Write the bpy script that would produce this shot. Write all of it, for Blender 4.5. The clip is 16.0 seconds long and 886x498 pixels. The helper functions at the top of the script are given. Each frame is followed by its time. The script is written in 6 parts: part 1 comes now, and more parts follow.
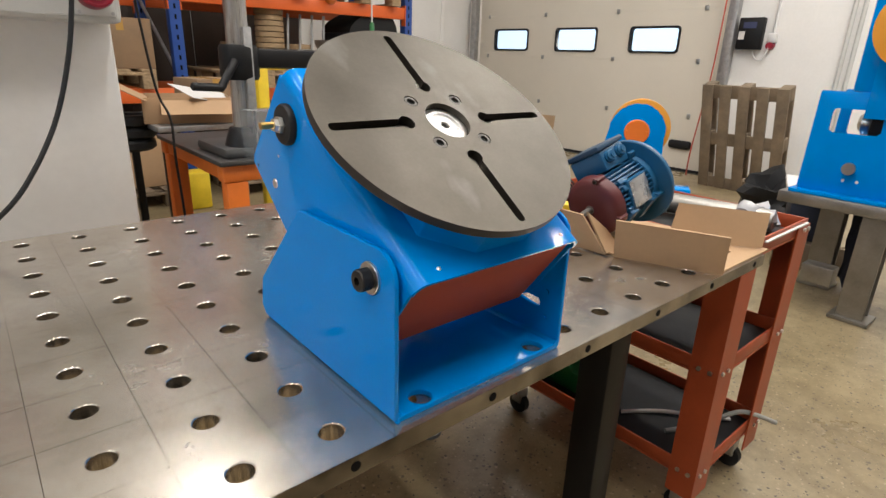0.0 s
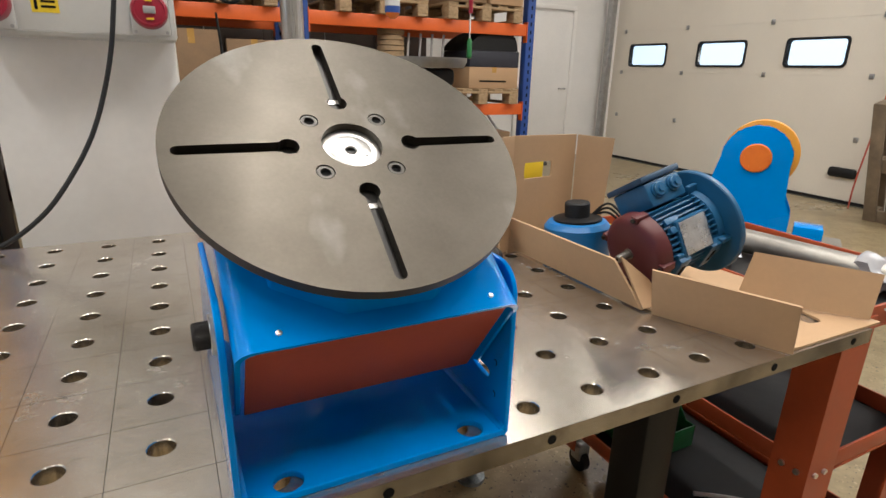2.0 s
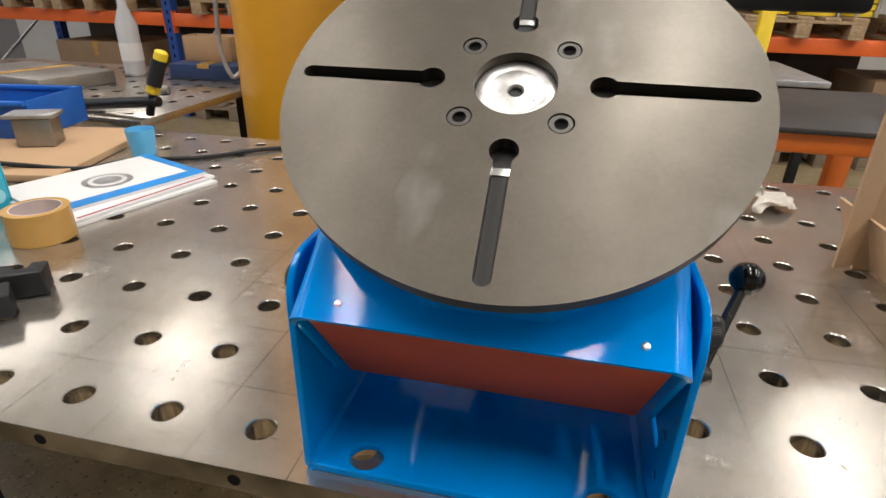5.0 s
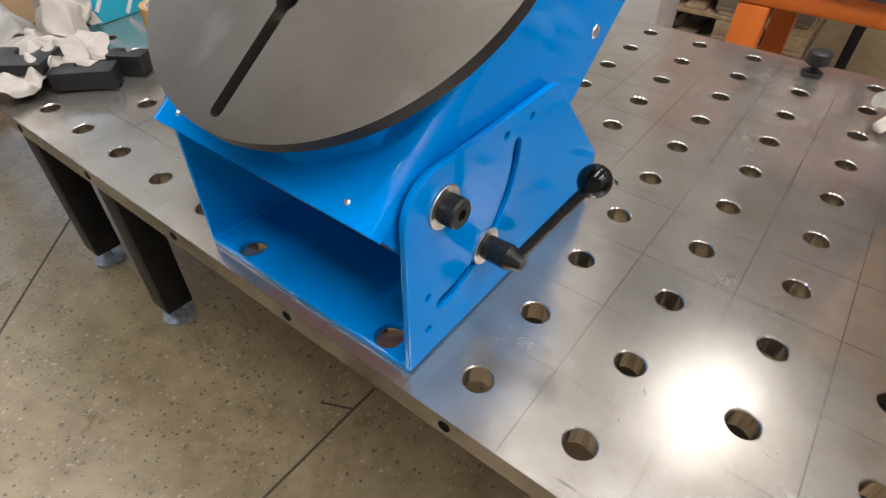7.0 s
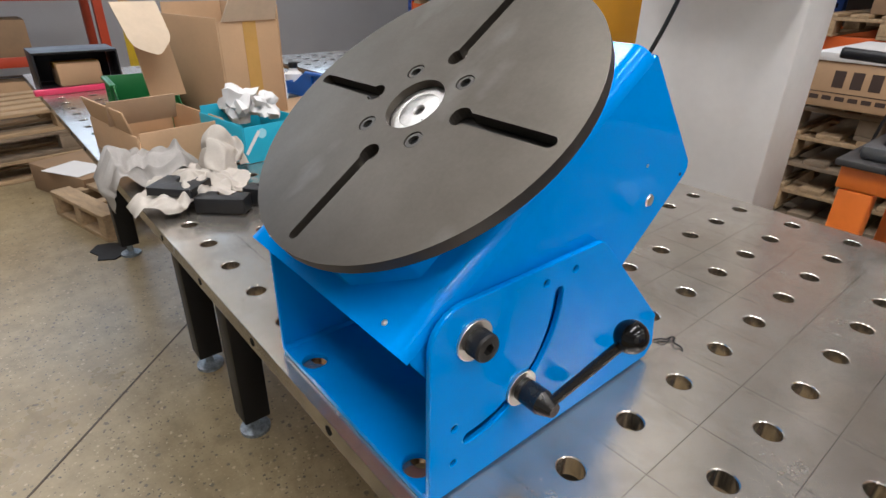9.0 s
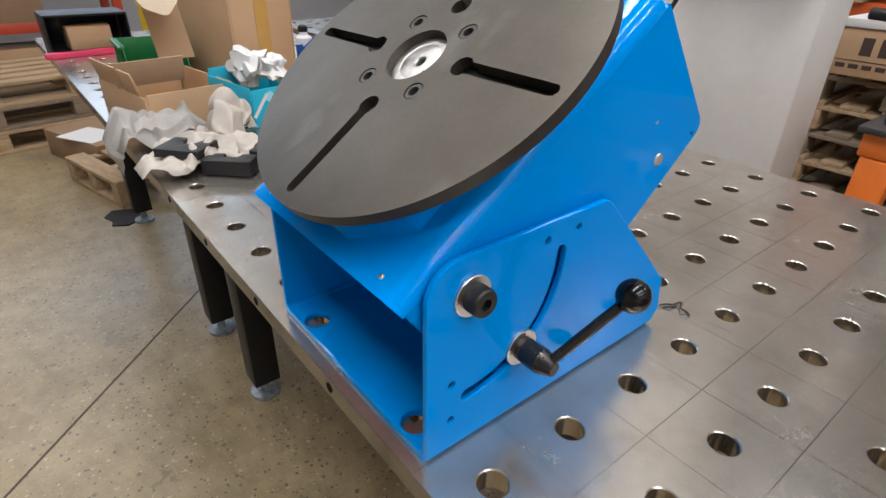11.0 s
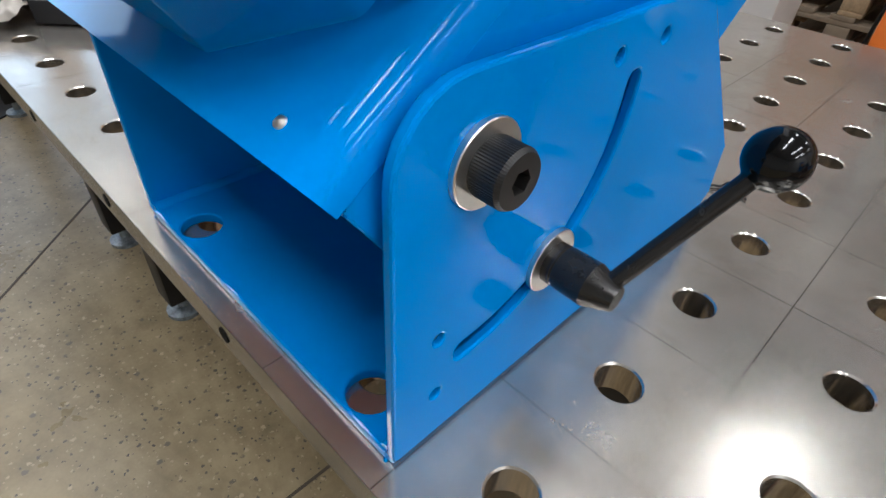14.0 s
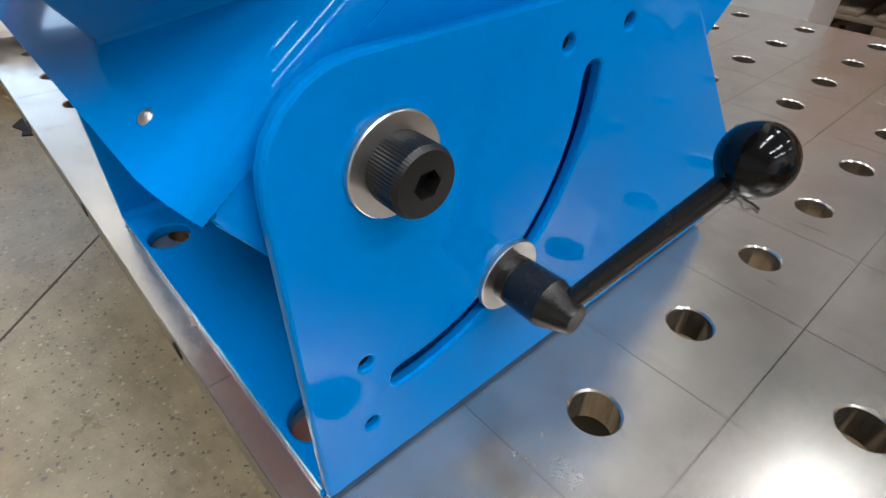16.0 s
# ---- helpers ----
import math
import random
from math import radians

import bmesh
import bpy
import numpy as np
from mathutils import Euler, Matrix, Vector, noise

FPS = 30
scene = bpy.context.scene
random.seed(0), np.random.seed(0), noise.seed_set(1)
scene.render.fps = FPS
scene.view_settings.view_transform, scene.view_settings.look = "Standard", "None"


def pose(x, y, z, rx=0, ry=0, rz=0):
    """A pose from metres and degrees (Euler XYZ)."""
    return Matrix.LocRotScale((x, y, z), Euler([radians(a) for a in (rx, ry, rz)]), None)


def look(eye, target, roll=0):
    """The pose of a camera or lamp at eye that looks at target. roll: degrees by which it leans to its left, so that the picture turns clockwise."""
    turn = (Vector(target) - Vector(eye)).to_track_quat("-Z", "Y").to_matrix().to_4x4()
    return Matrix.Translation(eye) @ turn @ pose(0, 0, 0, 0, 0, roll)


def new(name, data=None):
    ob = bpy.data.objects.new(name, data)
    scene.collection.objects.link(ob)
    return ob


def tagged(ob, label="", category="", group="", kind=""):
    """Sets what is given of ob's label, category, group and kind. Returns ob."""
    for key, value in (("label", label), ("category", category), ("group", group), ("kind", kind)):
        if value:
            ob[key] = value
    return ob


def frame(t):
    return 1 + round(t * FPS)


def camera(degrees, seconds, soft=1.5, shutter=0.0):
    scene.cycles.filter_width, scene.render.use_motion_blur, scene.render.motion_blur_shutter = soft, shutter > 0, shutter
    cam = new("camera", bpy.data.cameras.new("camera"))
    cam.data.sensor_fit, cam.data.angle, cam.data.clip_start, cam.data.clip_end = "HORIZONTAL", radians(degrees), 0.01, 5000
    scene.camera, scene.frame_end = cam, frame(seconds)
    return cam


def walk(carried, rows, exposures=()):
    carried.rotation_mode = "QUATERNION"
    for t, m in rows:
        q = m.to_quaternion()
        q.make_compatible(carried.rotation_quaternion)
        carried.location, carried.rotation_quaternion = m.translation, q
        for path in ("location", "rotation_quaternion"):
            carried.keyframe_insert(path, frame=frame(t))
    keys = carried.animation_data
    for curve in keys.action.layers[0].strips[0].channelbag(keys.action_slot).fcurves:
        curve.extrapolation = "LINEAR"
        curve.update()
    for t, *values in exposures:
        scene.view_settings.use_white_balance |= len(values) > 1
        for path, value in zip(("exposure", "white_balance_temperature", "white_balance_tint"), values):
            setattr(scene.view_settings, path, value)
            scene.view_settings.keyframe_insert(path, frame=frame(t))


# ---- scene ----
cam = camera(77.7, 16.0)
PATH = [
    (0, (-0.240, -0.452, 1.239), (0.998, 0.974, 0.579), 1.9),
    (0.5, (-0.193, -0.435, 1.223), (0.963, 1.059, 0.566), 1.9),
    (1, (-0.104, -0.415, 1.231), (0.959, 1.148, 0.576), 1.7),
    (1.5, (-0.030, -0.423, 1.231), (0.933, 1.204, 0.578), 1.6),
    (2, (0.043, -0.469, 1.238), (0.898, 1.231, 0.621), 1.4),
    (2.5, (0.069, -0.484, 1.235), (0.778, 1.300, 0.676), 1.4),
    (3, (0.105, -0.487, 1.227), (0.611, 1.373, 0.693), 1.3),
    (3.5, (0.121, -0.446, 1.225), (0.406, 1.438, 0.620), 1.2),
    (4, (0.152, -0.374, 1.222), (0.202, 1.502, 0.532), 1.2),
    (4.2, (0.174, -0.368, 1.224), (0.130, 1.497, 0.504), 1.2),
    (6.3, (0.392, -0.282, 1.244), (-0.452, 1.141, 0.121), 0.8),
    (6.5, (0.434, -0.270, 1.250), (-0.472, 1.086, 0.092), 0.8),
    (7, (0.545, -0.250, 1.262), (-0.346, 0.942, -0.074), 1.1),
    (7.5, (0.578, -0.247, 1.270), (-0.350, 0.851, -0.120), 1.3),
    (8, (0.591, -0.245, 1.269), (-0.501, 0.897, 0.043), 1.3),
    (8.5, (0.597, -0.250, 1.270), (-0.675, 0.929, 0.274), 1.2),
    (8.7, (0.603, -0.246, 1.272), (-0.740, 0.929, 0.370), 1.1),
    (10.8, (0.612, -0.233, 1.257), (-0.783, 0.890, 0.368), 1.1),
    (11, (0.613, -0.232, 1.255), (-0.742, 0.862, 0.272), 1.1),
    (11.5, (0.612, -0.232, 1.249), (-0.623, 0.779, 0.043), 1.4),
    (12, (0.610, -0.233, 1.245), (-0.603, 0.780, 0.019), 1.7),
    (12.5, (0.611, -0.236, 1.242), (-0.597, 0.787, 0.020), 1.8),
    (12.72, (0.611, -0.236, 1.242), (-0.597, 0.787, 0.020), 1.8),
    (13, (0.514, -0.173, 1.168), (-0.608, 0.896, -0.095), 3.4),
    (13.3, (0.447, -0.129, 1.117), (-0.558, 0.999, -0.193), 4.9),
    (13.7, (0.452, -0.128, 1.117), (-0.570, 1.003, -0.179), 4.5),
    (14.1, (0.461, -0.126, 1.115), (-0.594, 1.009, -0.150), 3.9),
    (14.5, (0.447, -0.102, 1.083), (-0.630, 1.086, -0.112), 3.4),
    (15, (0.463, -0.080, 1.084), (-0.733, 0.985, -0.114), 0.9),
    (15.5, (0.456, -0.068, 1.076), (-0.745, 0.991, -0.122), 0.5),
    (16, (0.475, -0.081, 1.101), (-0.681, 0.972, -0.147), 1.2),
]
walk(cam, [(t, look(eye, target, roll)) for t, eye, target, roll in PATH],
     [(0, 0.24, 6200, 9), (4.2, 0.22, 6200, 9), (6.3, 0.18, 5850, 10), (12.7, 0.2, 5750, 11), (13.4, 0.12, 5500, 8), (16, 0.08, 5500, 8)])

# ---- world and light ----
world = bpy.data.worlds.new("hall_daylight")
scene.world = world
world.use_nodes = True
wn = world.node_tree
sky = wn.nodes.new("ShaderNodeTexSky")
sky.sky_type, sky.sun_disc = "NISHITA", False
sky.sun_elevation, sky.sun_rotation = radians(35), radians(120)
wn.links.new(sky.outputs["Color"], wn.nodes["Background"].inputs["Color"])
wn.nodes["Background"].inputs["Strength"].default_value = 0.1


def area_lamp(name, m, sx, sy, watts, colour):
    data = bpy.data.lights.new(name, "AREA")
    data.shape, data.size, data.size_y, data.energy, data.color = "RECTANGLE", sx, sy, watts, colour
    ob = new(name, data)
    ob.matrix_world = m
    return ob


LAMP = 40

# ---- materials ----
def nodes_of(mat):
    mat.use_nodes = True
    return mat.node_tree, mat.node_tree.nodes["Principled BSDF"]


def ramp(tree, fac, stops):
    r = tree.nodes.new("ShaderNodeValToRGB")
    while len(r.color_ramp.elements) < len(stops):
        r.color_ramp.elements.new(0.5)
    for e, (pos, col) in zip(r.color_ramp.elements, stops):
        e.position, e.color = pos, (*col, 1)
    tree.links.new(fac, r.inputs["Fac"])
    return r.outputs["Color"]


def tex_noise(tree, scale, detail=4.0, rough=0.6, stretch=None, coords="Object"):
    co = tree.nodes.new("ShaderNodeTexCoord")
    n = tree.nodes.new("ShaderNodeTexNoise")
    n.inputs["Scale"].default_value, n.inputs["Detail"].default_value, n.inputs["Roughness"].default_value = scale, detail, rough
    src = co.outputs[coords]
    if stretch:
        mp = tree.nodes.new("ShaderNodeMapping")
        mp.inputs["Scale"].default_value = stretch
        tree.links.new(src, mp.inputs["Vector"])
        src = mp.outputs["Vector"]
    tree.links.new(src, n.inputs["Vector"])
    return n.outputs["Fac"]


def mixed(tree, kind, fac, a, b):
    m = tree.nodes.new("ShaderNodeMix")
    m.data_type, m.blend_type = "RGBA", kind
    for key, v in ((0, fac), (6, a), (7, b)):
        if isinstance(v, (int, float)):
            m.inputs[key].default_value = v
        elif isinstance(v, tuple):
            m.inputs[key].default_value = (*v, 1)
        else:
            tree.links.new(v, m.inputs[key])
    return m.outputs[2]


def bumped(tree, bsdf, height, strength, dist=0.001):
    b = tree.nodes.new("ShaderNodeBump")
    b.inputs["Strength"].default_value, b.inputs["Distance"].default_value = strength, dist
    tree.links.new(height, b.inputs["Height"])
    tree.links.new(b.outputs["Normal"], bsdf.inputs["Normal"])


def surface(name, colour, rough=0.5, metal=0.0, vary=0.12, scale=6.0, grain=60.0, bump=0.15, stretch=None, coat=0.0, rvary=0.15, spec=0.5):
    """A material with broad stains and fine grain round one base colour."""
    mat = bpy.data.materials.new(name)
    tree, bsdf = nodes_of(mat)
    broad = tex_noise(tree, scale, 5.0, 0.65, stretch)
    fine = tex_noise(tree, grain, 3.0, 0.6, stretch)
    lo = tuple(max(0.0, c * (1 - vary)) for c in colour)
    hi = tuple(min(1.0, c * (1 + vary)) for c in colour)
    base = ramp(tree, broad, [(0.3, lo), (0.7, hi)])
    base = mixed(tree, "MULTIPLY", 0.5 * vary + 0.05, base, ramp(tree, fine, [(0.3, (0.55, 0.55, 0.55)), (0.7, (1, 1, 1))]))
    tree.links.new(base, bsdf.inputs["Base Color"])
    rr = ramp(tree, broad, [(0.25, (max(0.03, rough - rvary * rough),) * 3), (0.75, (min(1, rough + rvary * rough),) * 3)])
    tree.links.new(rr, bsdf.inputs["Roughness"])
    bsdf.inputs["Metallic"].default_value = metal
    bsdf.inputs["Coat Weight"].default_value = coat
    bsdf.inputs["Coat Roughness"].default_value = 0.08
    bsdf.inputs["Specular IOR Level"].default_value = spec
    if bump:
        bumped(tree, bsdf, fine, bump)
    return mat


def disc_material():
    """Ground steel gone brown-grey, with pale wiped smudges and fine scratches."""
    mat = bpy.data.materials.new("ground_faceplate_steel")
    tree, bsdf = nodes_of(mat)
    broad = tex_noise(tree, 7.0, 3.0, 0.5)
    smear = tex_noise(tree, 16.0, 3.0, 0.55, (1, 0.5, 0.5))
    fine = tex_noise(tree, 240.0, 2.0, 0.6)
    cloudy = tex_noise(tree, 28.0, 4.0, 0.6)
    base = ramp(tree, broad, [(0.3, (0.080, 0.070, 0.057)), (0.7, (0.098, 0.087, 0.072))])
    base = mixed(tree, "MIX", ramp(tree, smear, [(0.6, (0, 0, 0)), (0.76, (0.45, 0.45, 0.45))]), base, (0.21, 0.203, 0.19))
    base = mixed(tree, "MULTIPLY", 0.3, base, ramp(tree, cloudy, [(0.35, (0.75, 0.74, 0.72)), (0.65, (1, 1, 1))]))
    base = mixed(tree, "MULTIPLY", 0.3, base, ramp(tree, fine, [(0.3, (0.7, 0.7, 0.7)), (0.7, (1, 1, 1))]))
    tree.links.new(base, bsdf.inputs["Base Color"])
    tree.links.new(ramp(tree, smear, [(0.3, (0.36, 0.36, 0.36)), (0.75, (0.47, 0.47, 0.47))]), bsdf.inputs["Roughness"])
    bsdf.inputs["Metallic"].default_value = 0.8
    bsdf.inputs["Specular IOR Level"].default_value = 0.2
    bumped(tree, bsdf, fine, 0.03, 0.0005)
    return mat


BLUE = surface("blue_gloss_paint", (0.001, 0.224, 0.68), 0.07, vary=0.04, scale=4, grain=180, bump=0.012, spec=0.16, rvary=0.3)
DISC = disc_material()
SCREW = surface("dull_screw_steel", (0.065, 0.06, 0.054), 0.45, 0.6, vary=0.15, grain=200)
ALU = surface("turned_aluminium", (0.85, 0.83, 0.8), 0.3, 1.0, vary=0.05, grain=200, bump=0.04)
HUBALU = surface("matt_turned_aluminium", (0.54, 0.53, 0.51), 0.40, 0.95, vary=0.28, scale=70, grain=260, bump=0.08, rvary=0.35)
RIM = surface("dark_scaled_rim", (0.035, 0.031, 0.028), 0.5, 0.4, vary=0.3, scale=30, grain=220, bump=0.08)
FOOTZINC = surface("dull_blue_zinc", (0.30, 0.34, 0.37), 0.5, 0.7, vary=0.45, scale=60, grain=150, bump=0.3)
ZINC = surface("zinc_plate", (0.7, 0.69, 0.66), 0.3, 1.0, vary=0.1, grain=150, bump=0.05)
BLACKOX = surface("black_oxide_steel", (0.024, 0.0225, 0.021), 0.4, 0.5, vary=0.2, grain=200, bump=0.06)
LEVERSTEEL = surface("burnished_black_steel", (0.03, 0.028, 0.026), 0.26, 0.6, vary=0.2, scale=30, grain=200, bump=0.04)
BAKELITE = surface("black_bakelite", (0.004, 0.004, 0.004), 0.1, vary=0.1, grain=100, bump=0.0, spec=0.3)
REDOX = surface("red_primer", (0.34, 0.072, 0.045), 0.6, vary=0.1, grain=200, bump=0.05, spec=0.12)
# Near-black discs and strips stand in for shade in holes; also used as print.
DARK = surface("hole_shade_and_print", (0.006, 0.006, 0.006), 0.8, spec=0.1)
BLACKSTEEL = surface("black_frame_paint", (0.009, 0.009, 0.01), 0.45, vary=0.2, grain=150, spec=0.28)
WHITEWALL = surface("white_wall_paint", (0.82, 0.80, 0.775), 0.7, vary=0.05, scale=1.2, grain=40, bump=0.1)
GREYPLASTIC = surface("light_grey_plastic", (0.55, 0.55, 0.53), 0.4, vary=0.03, grain=100, bump=0.02)
REDPLASTIC = surface("red_socket_plastic", (0.25, 0.008, 0.025), 0.35, vary=0.05)
YELLOW = surface("yellow_column_paint", (0.6, 0.29, 0.012), 0.3, vary=0.1, scale=2.0, grain=30, bump=0.05)
ORANGE = surface("orange_beam_paint", (0.72, 0.13, 0.02), 0.45, vary=0.1, scale=2)
ORANGETAB = surface("orange_bench_paint", (0.72, 0.17, 0.018), 0.45, vary=0.15, scale=4)
RACKBLUE = surface("blue_rack_paint", (0.02, 0.07, 0.3), 0.45, vary=0.1)
TROLLEY = surface("red_trolley_paint", (0.36, 0.06, 0.015), 0.45, vary=0.15, scale=5)
CARD = surface("brown_cardboard", (0.42, 0.27, 0.15), 0.75, vary=0.08, scale=5, grain=120, bump=0.08)
CARDIN = surface("cardboard_edge", (0.30, 0.2, 0.12), 0.8, vary=0.1)
WOOD = surface("pallet_wood", (0.36, 0.25, 0.14), 0.75, vary=0.3, scale=5, grain=50, bump=0.3, stretch=(1, 8, 8))
OLDWOOD = surface("weathered_pallet_wood", (0.20, 0.15, 0.10), 0.8, vary=0.3, scale=5, grain=50, bump=0.3)
DOORWHITE = surface("cream_door_panel", (0.72, 0.665, 0.575), 0.5, vary=0.04, scale=1.0, grain=60)
RUBBER = surface("black_rubber", (0.011, 0.011, 0.012), 0.6, vary=0.15, spec=0.3)
MOTORBLUE = surface("motor_blue_paint", (0.010, 0.086, 0.195), 0.4, vary=0.15, grain=120, bump=0.1)
MAROON = surface("maroon_cap", (0.09, 0.014, 0.016), 0.5, vary=0.15)
RAG = surface("cotton_rag", (0.43, 0.39, 0.34), 0.9, vary=0.12, scale=12, grain=250, bump=0.3)
GREEN = surface("green_plastic", (0.01, 0.13, 0.03), 0.4, vary=0.08)
CYANCARD = surface("cyan_printed_card", (0.02, 0.35, 0.5), 0.5, vary=0.05)
PAPER = surface("white_paper", (0.62, 0.61, 0.6), 0.7, vary=0.03)
STEEL = surface("bare_steel", (0.3, 0.285, 0.26), 0.42, 0.85, vary=0.2, grain=100, bump=0.1)
GALV = surface("galvanised_steel", (0.42, 0.42, 0.42), 0.45, 0.8, vary=0.2, scale=15)
ORANGEPU = surface("orange_polyurethane", (0.7, 0.3, 0.03), 0.45, vary=0.05)
ORANGECAP = surface("orange_cap", (0.75, 0.18, 0.02), 0.45, vary=0.05)
GREYWALL = surface("grey_wall", (0.36, 0.36, 0.38), 0.75, vary=0.06, scale=0.8)
SOUTHWALL = surface("fill_wall_grey", (0.58, 0.57, 0.55), 0.75, vary=0.06, scale=0.8)
CEIL = surface("ceiling_sheet", (0.6, 0.6, 0.6), 0.7, vary=0.05)
YELLOWTAPE = surface("yellow_plastic", (0.7, 0.5, 0.02), 0.45)
BROWNTAPE = surface("brown_packing_tape", (0.45, 0.26, 0.07), 0.25)


def tabletop_material():
    """Worn table steel: warm film, fine rubbing marks, bright scuffs and a scribed grid half way between the holes."""
    mat = bpy.data.materials.new("worn_table_steel")
    tree, bsdf = nodes_of(mat)
    broad = tex_noise(tree, 2.2, 2.0, 0.5)
    blot = tex_noise(tree, 6.0, 1.0, 0.5)
    rub = tex_noise(tree, 14.0, 3.0, 0.6, (1, 9, 1))
    fine = tex_noise(tree, 90.0, 2.0, 0.6, (1, 7, 1))
    base = ramp(tree, broad, [(0.3, (0.565, 0.525, 0.47)), (0.7, (0.64, 0.605, 0.555))])
    base = mixed(tree, "MULTIPLY", 0.35, base, ramp(tree, blot, [(0.25, (0.7, 0.66, 0.6)), (0.7, (1, 1, 1))]))
    base = mixed(tree, "MULTIPLY", 0.16, base, ramp(tree, rub, [(0.3, (0.7, 0.69, 0.67)), (0.65, (1, 1, 1))]))
    stain = ramp(tree, tex_noise(tree, 3.5, 4.0, 0.6), [(0.45, (0, 0, 0)), (0.7, (0.45, 0.45, 0.45))])
    base = mixed(tree, "MIX", stain, base, (0.40, 0.325, 0.235))
    scuff = None
    for turn, scale in ((25, 13.0), (-50, 17.0), (80, 15.0), (-15, 21.0)):
        co = tree.nodes.new("ShaderNodeTexCoord")
        mp = tree.nodes.new("ShaderNodeMapping")
        mp.inputs["Rotation"].default_value = (0, 0, radians(turn))
        mp.inputs["Scale"].default_value = (1, 16, 1)
        n = tree.nodes.new("ShaderNodeTexNoise")
        n.inputs["Scale"].default_value, n.inputs["Detail"].default_value = scale, 2.0
        tree.links.new(co.outputs["Object"], mp.inputs["Vector"])
        tree.links.new(mp.outputs["Vector"], n.inputs["Vector"])
        s = ramp(tree, n.outputs["Fac"], [(0.72, (0, 0, 0)), (0.79, (0.5, 0.5, 0.5))])
        scuff = s if scuff is None else mixed(tree, "LIGHTEN", 1.0, scuff, s)
    base = mixed(tree, "MIX", scuff, base, (0.68, 0.66, 0.62))
    for turn, scale in ((35, 19.0), (-65, 23.0)):
        co = tree.nodes.new("ShaderNodeTexCoord")
        mp = tree.nodes.new("ShaderNodeMapping")
        mp.inputs["Rotation"].default_value = (0, 0, radians(turn))
        mp.inputs["Scale"].default_value = (1, 9, 1)
        n = tree.nodes.new("ShaderNodeTexNoise")
        n.inputs["Scale"].default_value, n.inputs["Detail"].default_value = scale, 2.0
        tree.links.new(co.outputs["Object"], mp.inputs["Vector"])
        tree.links.new(mp.outputs["Vector"], n.inputs["Vector"])
        base = mixed(tree, "MIX", ramp(tree, n.outputs["Fac"], [(0.73, (0, 0, 0)), (0.79, (0.6, 0.6, 0.6))]), base, (0.13, 0.115, 0.095))
    smudge = tex_noise(tree, 17.0, 5.0, 0.7)
    base = mixed(tree, "MULTIPLY", 0.3, base, ramp(tree, smudge, [(0.35, (0.62, 0.6, 0.57)), (0.55, (1, 1, 1))]))
    mottle = tex_noise(tree, 44.0, 6.0, 0.78)
    base = mixed(tree, "MULTIPLY", 0.26, base, ramp(tree, mottle, [(0.34, (0.6, 0.57, 0.53)), (0.6, (1, 1, 1))]))
    for turn, scale in ((12, 34.0), (-38, 41.0), (63, 37.0)):
        scratch = tree.nodes.new("ShaderNodeTexNoise")
        scratch.inputs["Scale"].default_value, scratch.inputs["Detail"].default_value = scale, 1.0
        along = tree.nodes.new("ShaderNodeMapping")
        along.inputs["Rotation"].default_value = (0, 0, radians(turn))
        along.inputs["Scale"].default_value = (1, 40, 1)
        co = tree.nodes.new("ShaderNodeTexCoord")
        tree.links.new(co.outputs["Object"], along.inputs["Vector"])
        tree.links.new(along.outputs["Vector"], scratch.inputs["Vector"])
        base = mixed(tree, "MIX", ramp(tree, scratch.outputs["Fac"], [(0.71, (0, 0, 0)), (0.79, (0.4, 0.4, 0.4))]), base, (0.74, 0.71, 0.66))
    co = tree.nodes.new("ShaderNodeTexCoord")
    shift = tree.nodes.new("ShaderNodeMapping")
    shift.inputs["Location"].default_value = (0.05, 0.05, 0)
    tree.links.new(co.outputs["Object"], shift.inputs["Vector"])
    sep = tree.nodes.new("ShaderNodeSeparateXYZ")
    tree.links.new(shift.outputs["Vector"], sep.inputs[0])
    line = None
    for axis in ("X", "Y"):
        a = tree.nodes.new("ShaderNodeMath")
        a.operation = "PINGPONG"
        a.inputs[1].default_value = 0.05
        tree.links.new(sep.outputs[axis], a.inputs[0])
        b = tree.nodes.new("ShaderNodeMath")
        b.operation = "LESS_THAN"
        b.inputs[1].default_value = 0.00045
        tree.links.new(a.outputs[0], b.inputs[0])
        if line is None:
            line = b.outputs[0]
        else:
            c = tree.nodes.new("ShaderNodeMath")
            c.operation = "MAXIMUM"
            tree.links.new(line, c.inputs[0])
            tree.links.new(b.outputs[0], c.inputs[1])
            line = c.outputs[0]
    worn = tree.nodes.new("ShaderNodeMath")
    worn.operation = "MULTIPLY"
    tree.links.new(line, worn.inputs[0])
    tree.links.new(ramp(tree, tex_noise(tree, 4.0), [(0.4, (0.35, 0.35, 0.35)), (0.6, (0.95, 0.95, 0.95))]), worn.inputs[1])
    base = mixed(tree, "MIX", worn.outputs[0], base, (0.06, 0.05, 0.04))
    tree.links.new(base, bsdf.inputs["Base Color"])
    polish = ramp(tree, blot, [(0.3, (0.225, 0.225, 0.225)), (0.7, (0.285, 0.285, 0.285))])
    grit = ramp(tree, tex_noise(tree, 38.0, 6.0, 0.75), [(0.35, (0.62, 0.62, 0.62)), (0.65, (1, 1, 1))])
    tree.links.new(mixed(tree, "MULTIPLY", 0.4, polish, grit), bsdf.inputs["Roughness"])
    bumped(tree, bsdf, fine, 0.03, 0.0003)
    bsdf.inputs["Metallic"].default_value = 0.87
    return mat


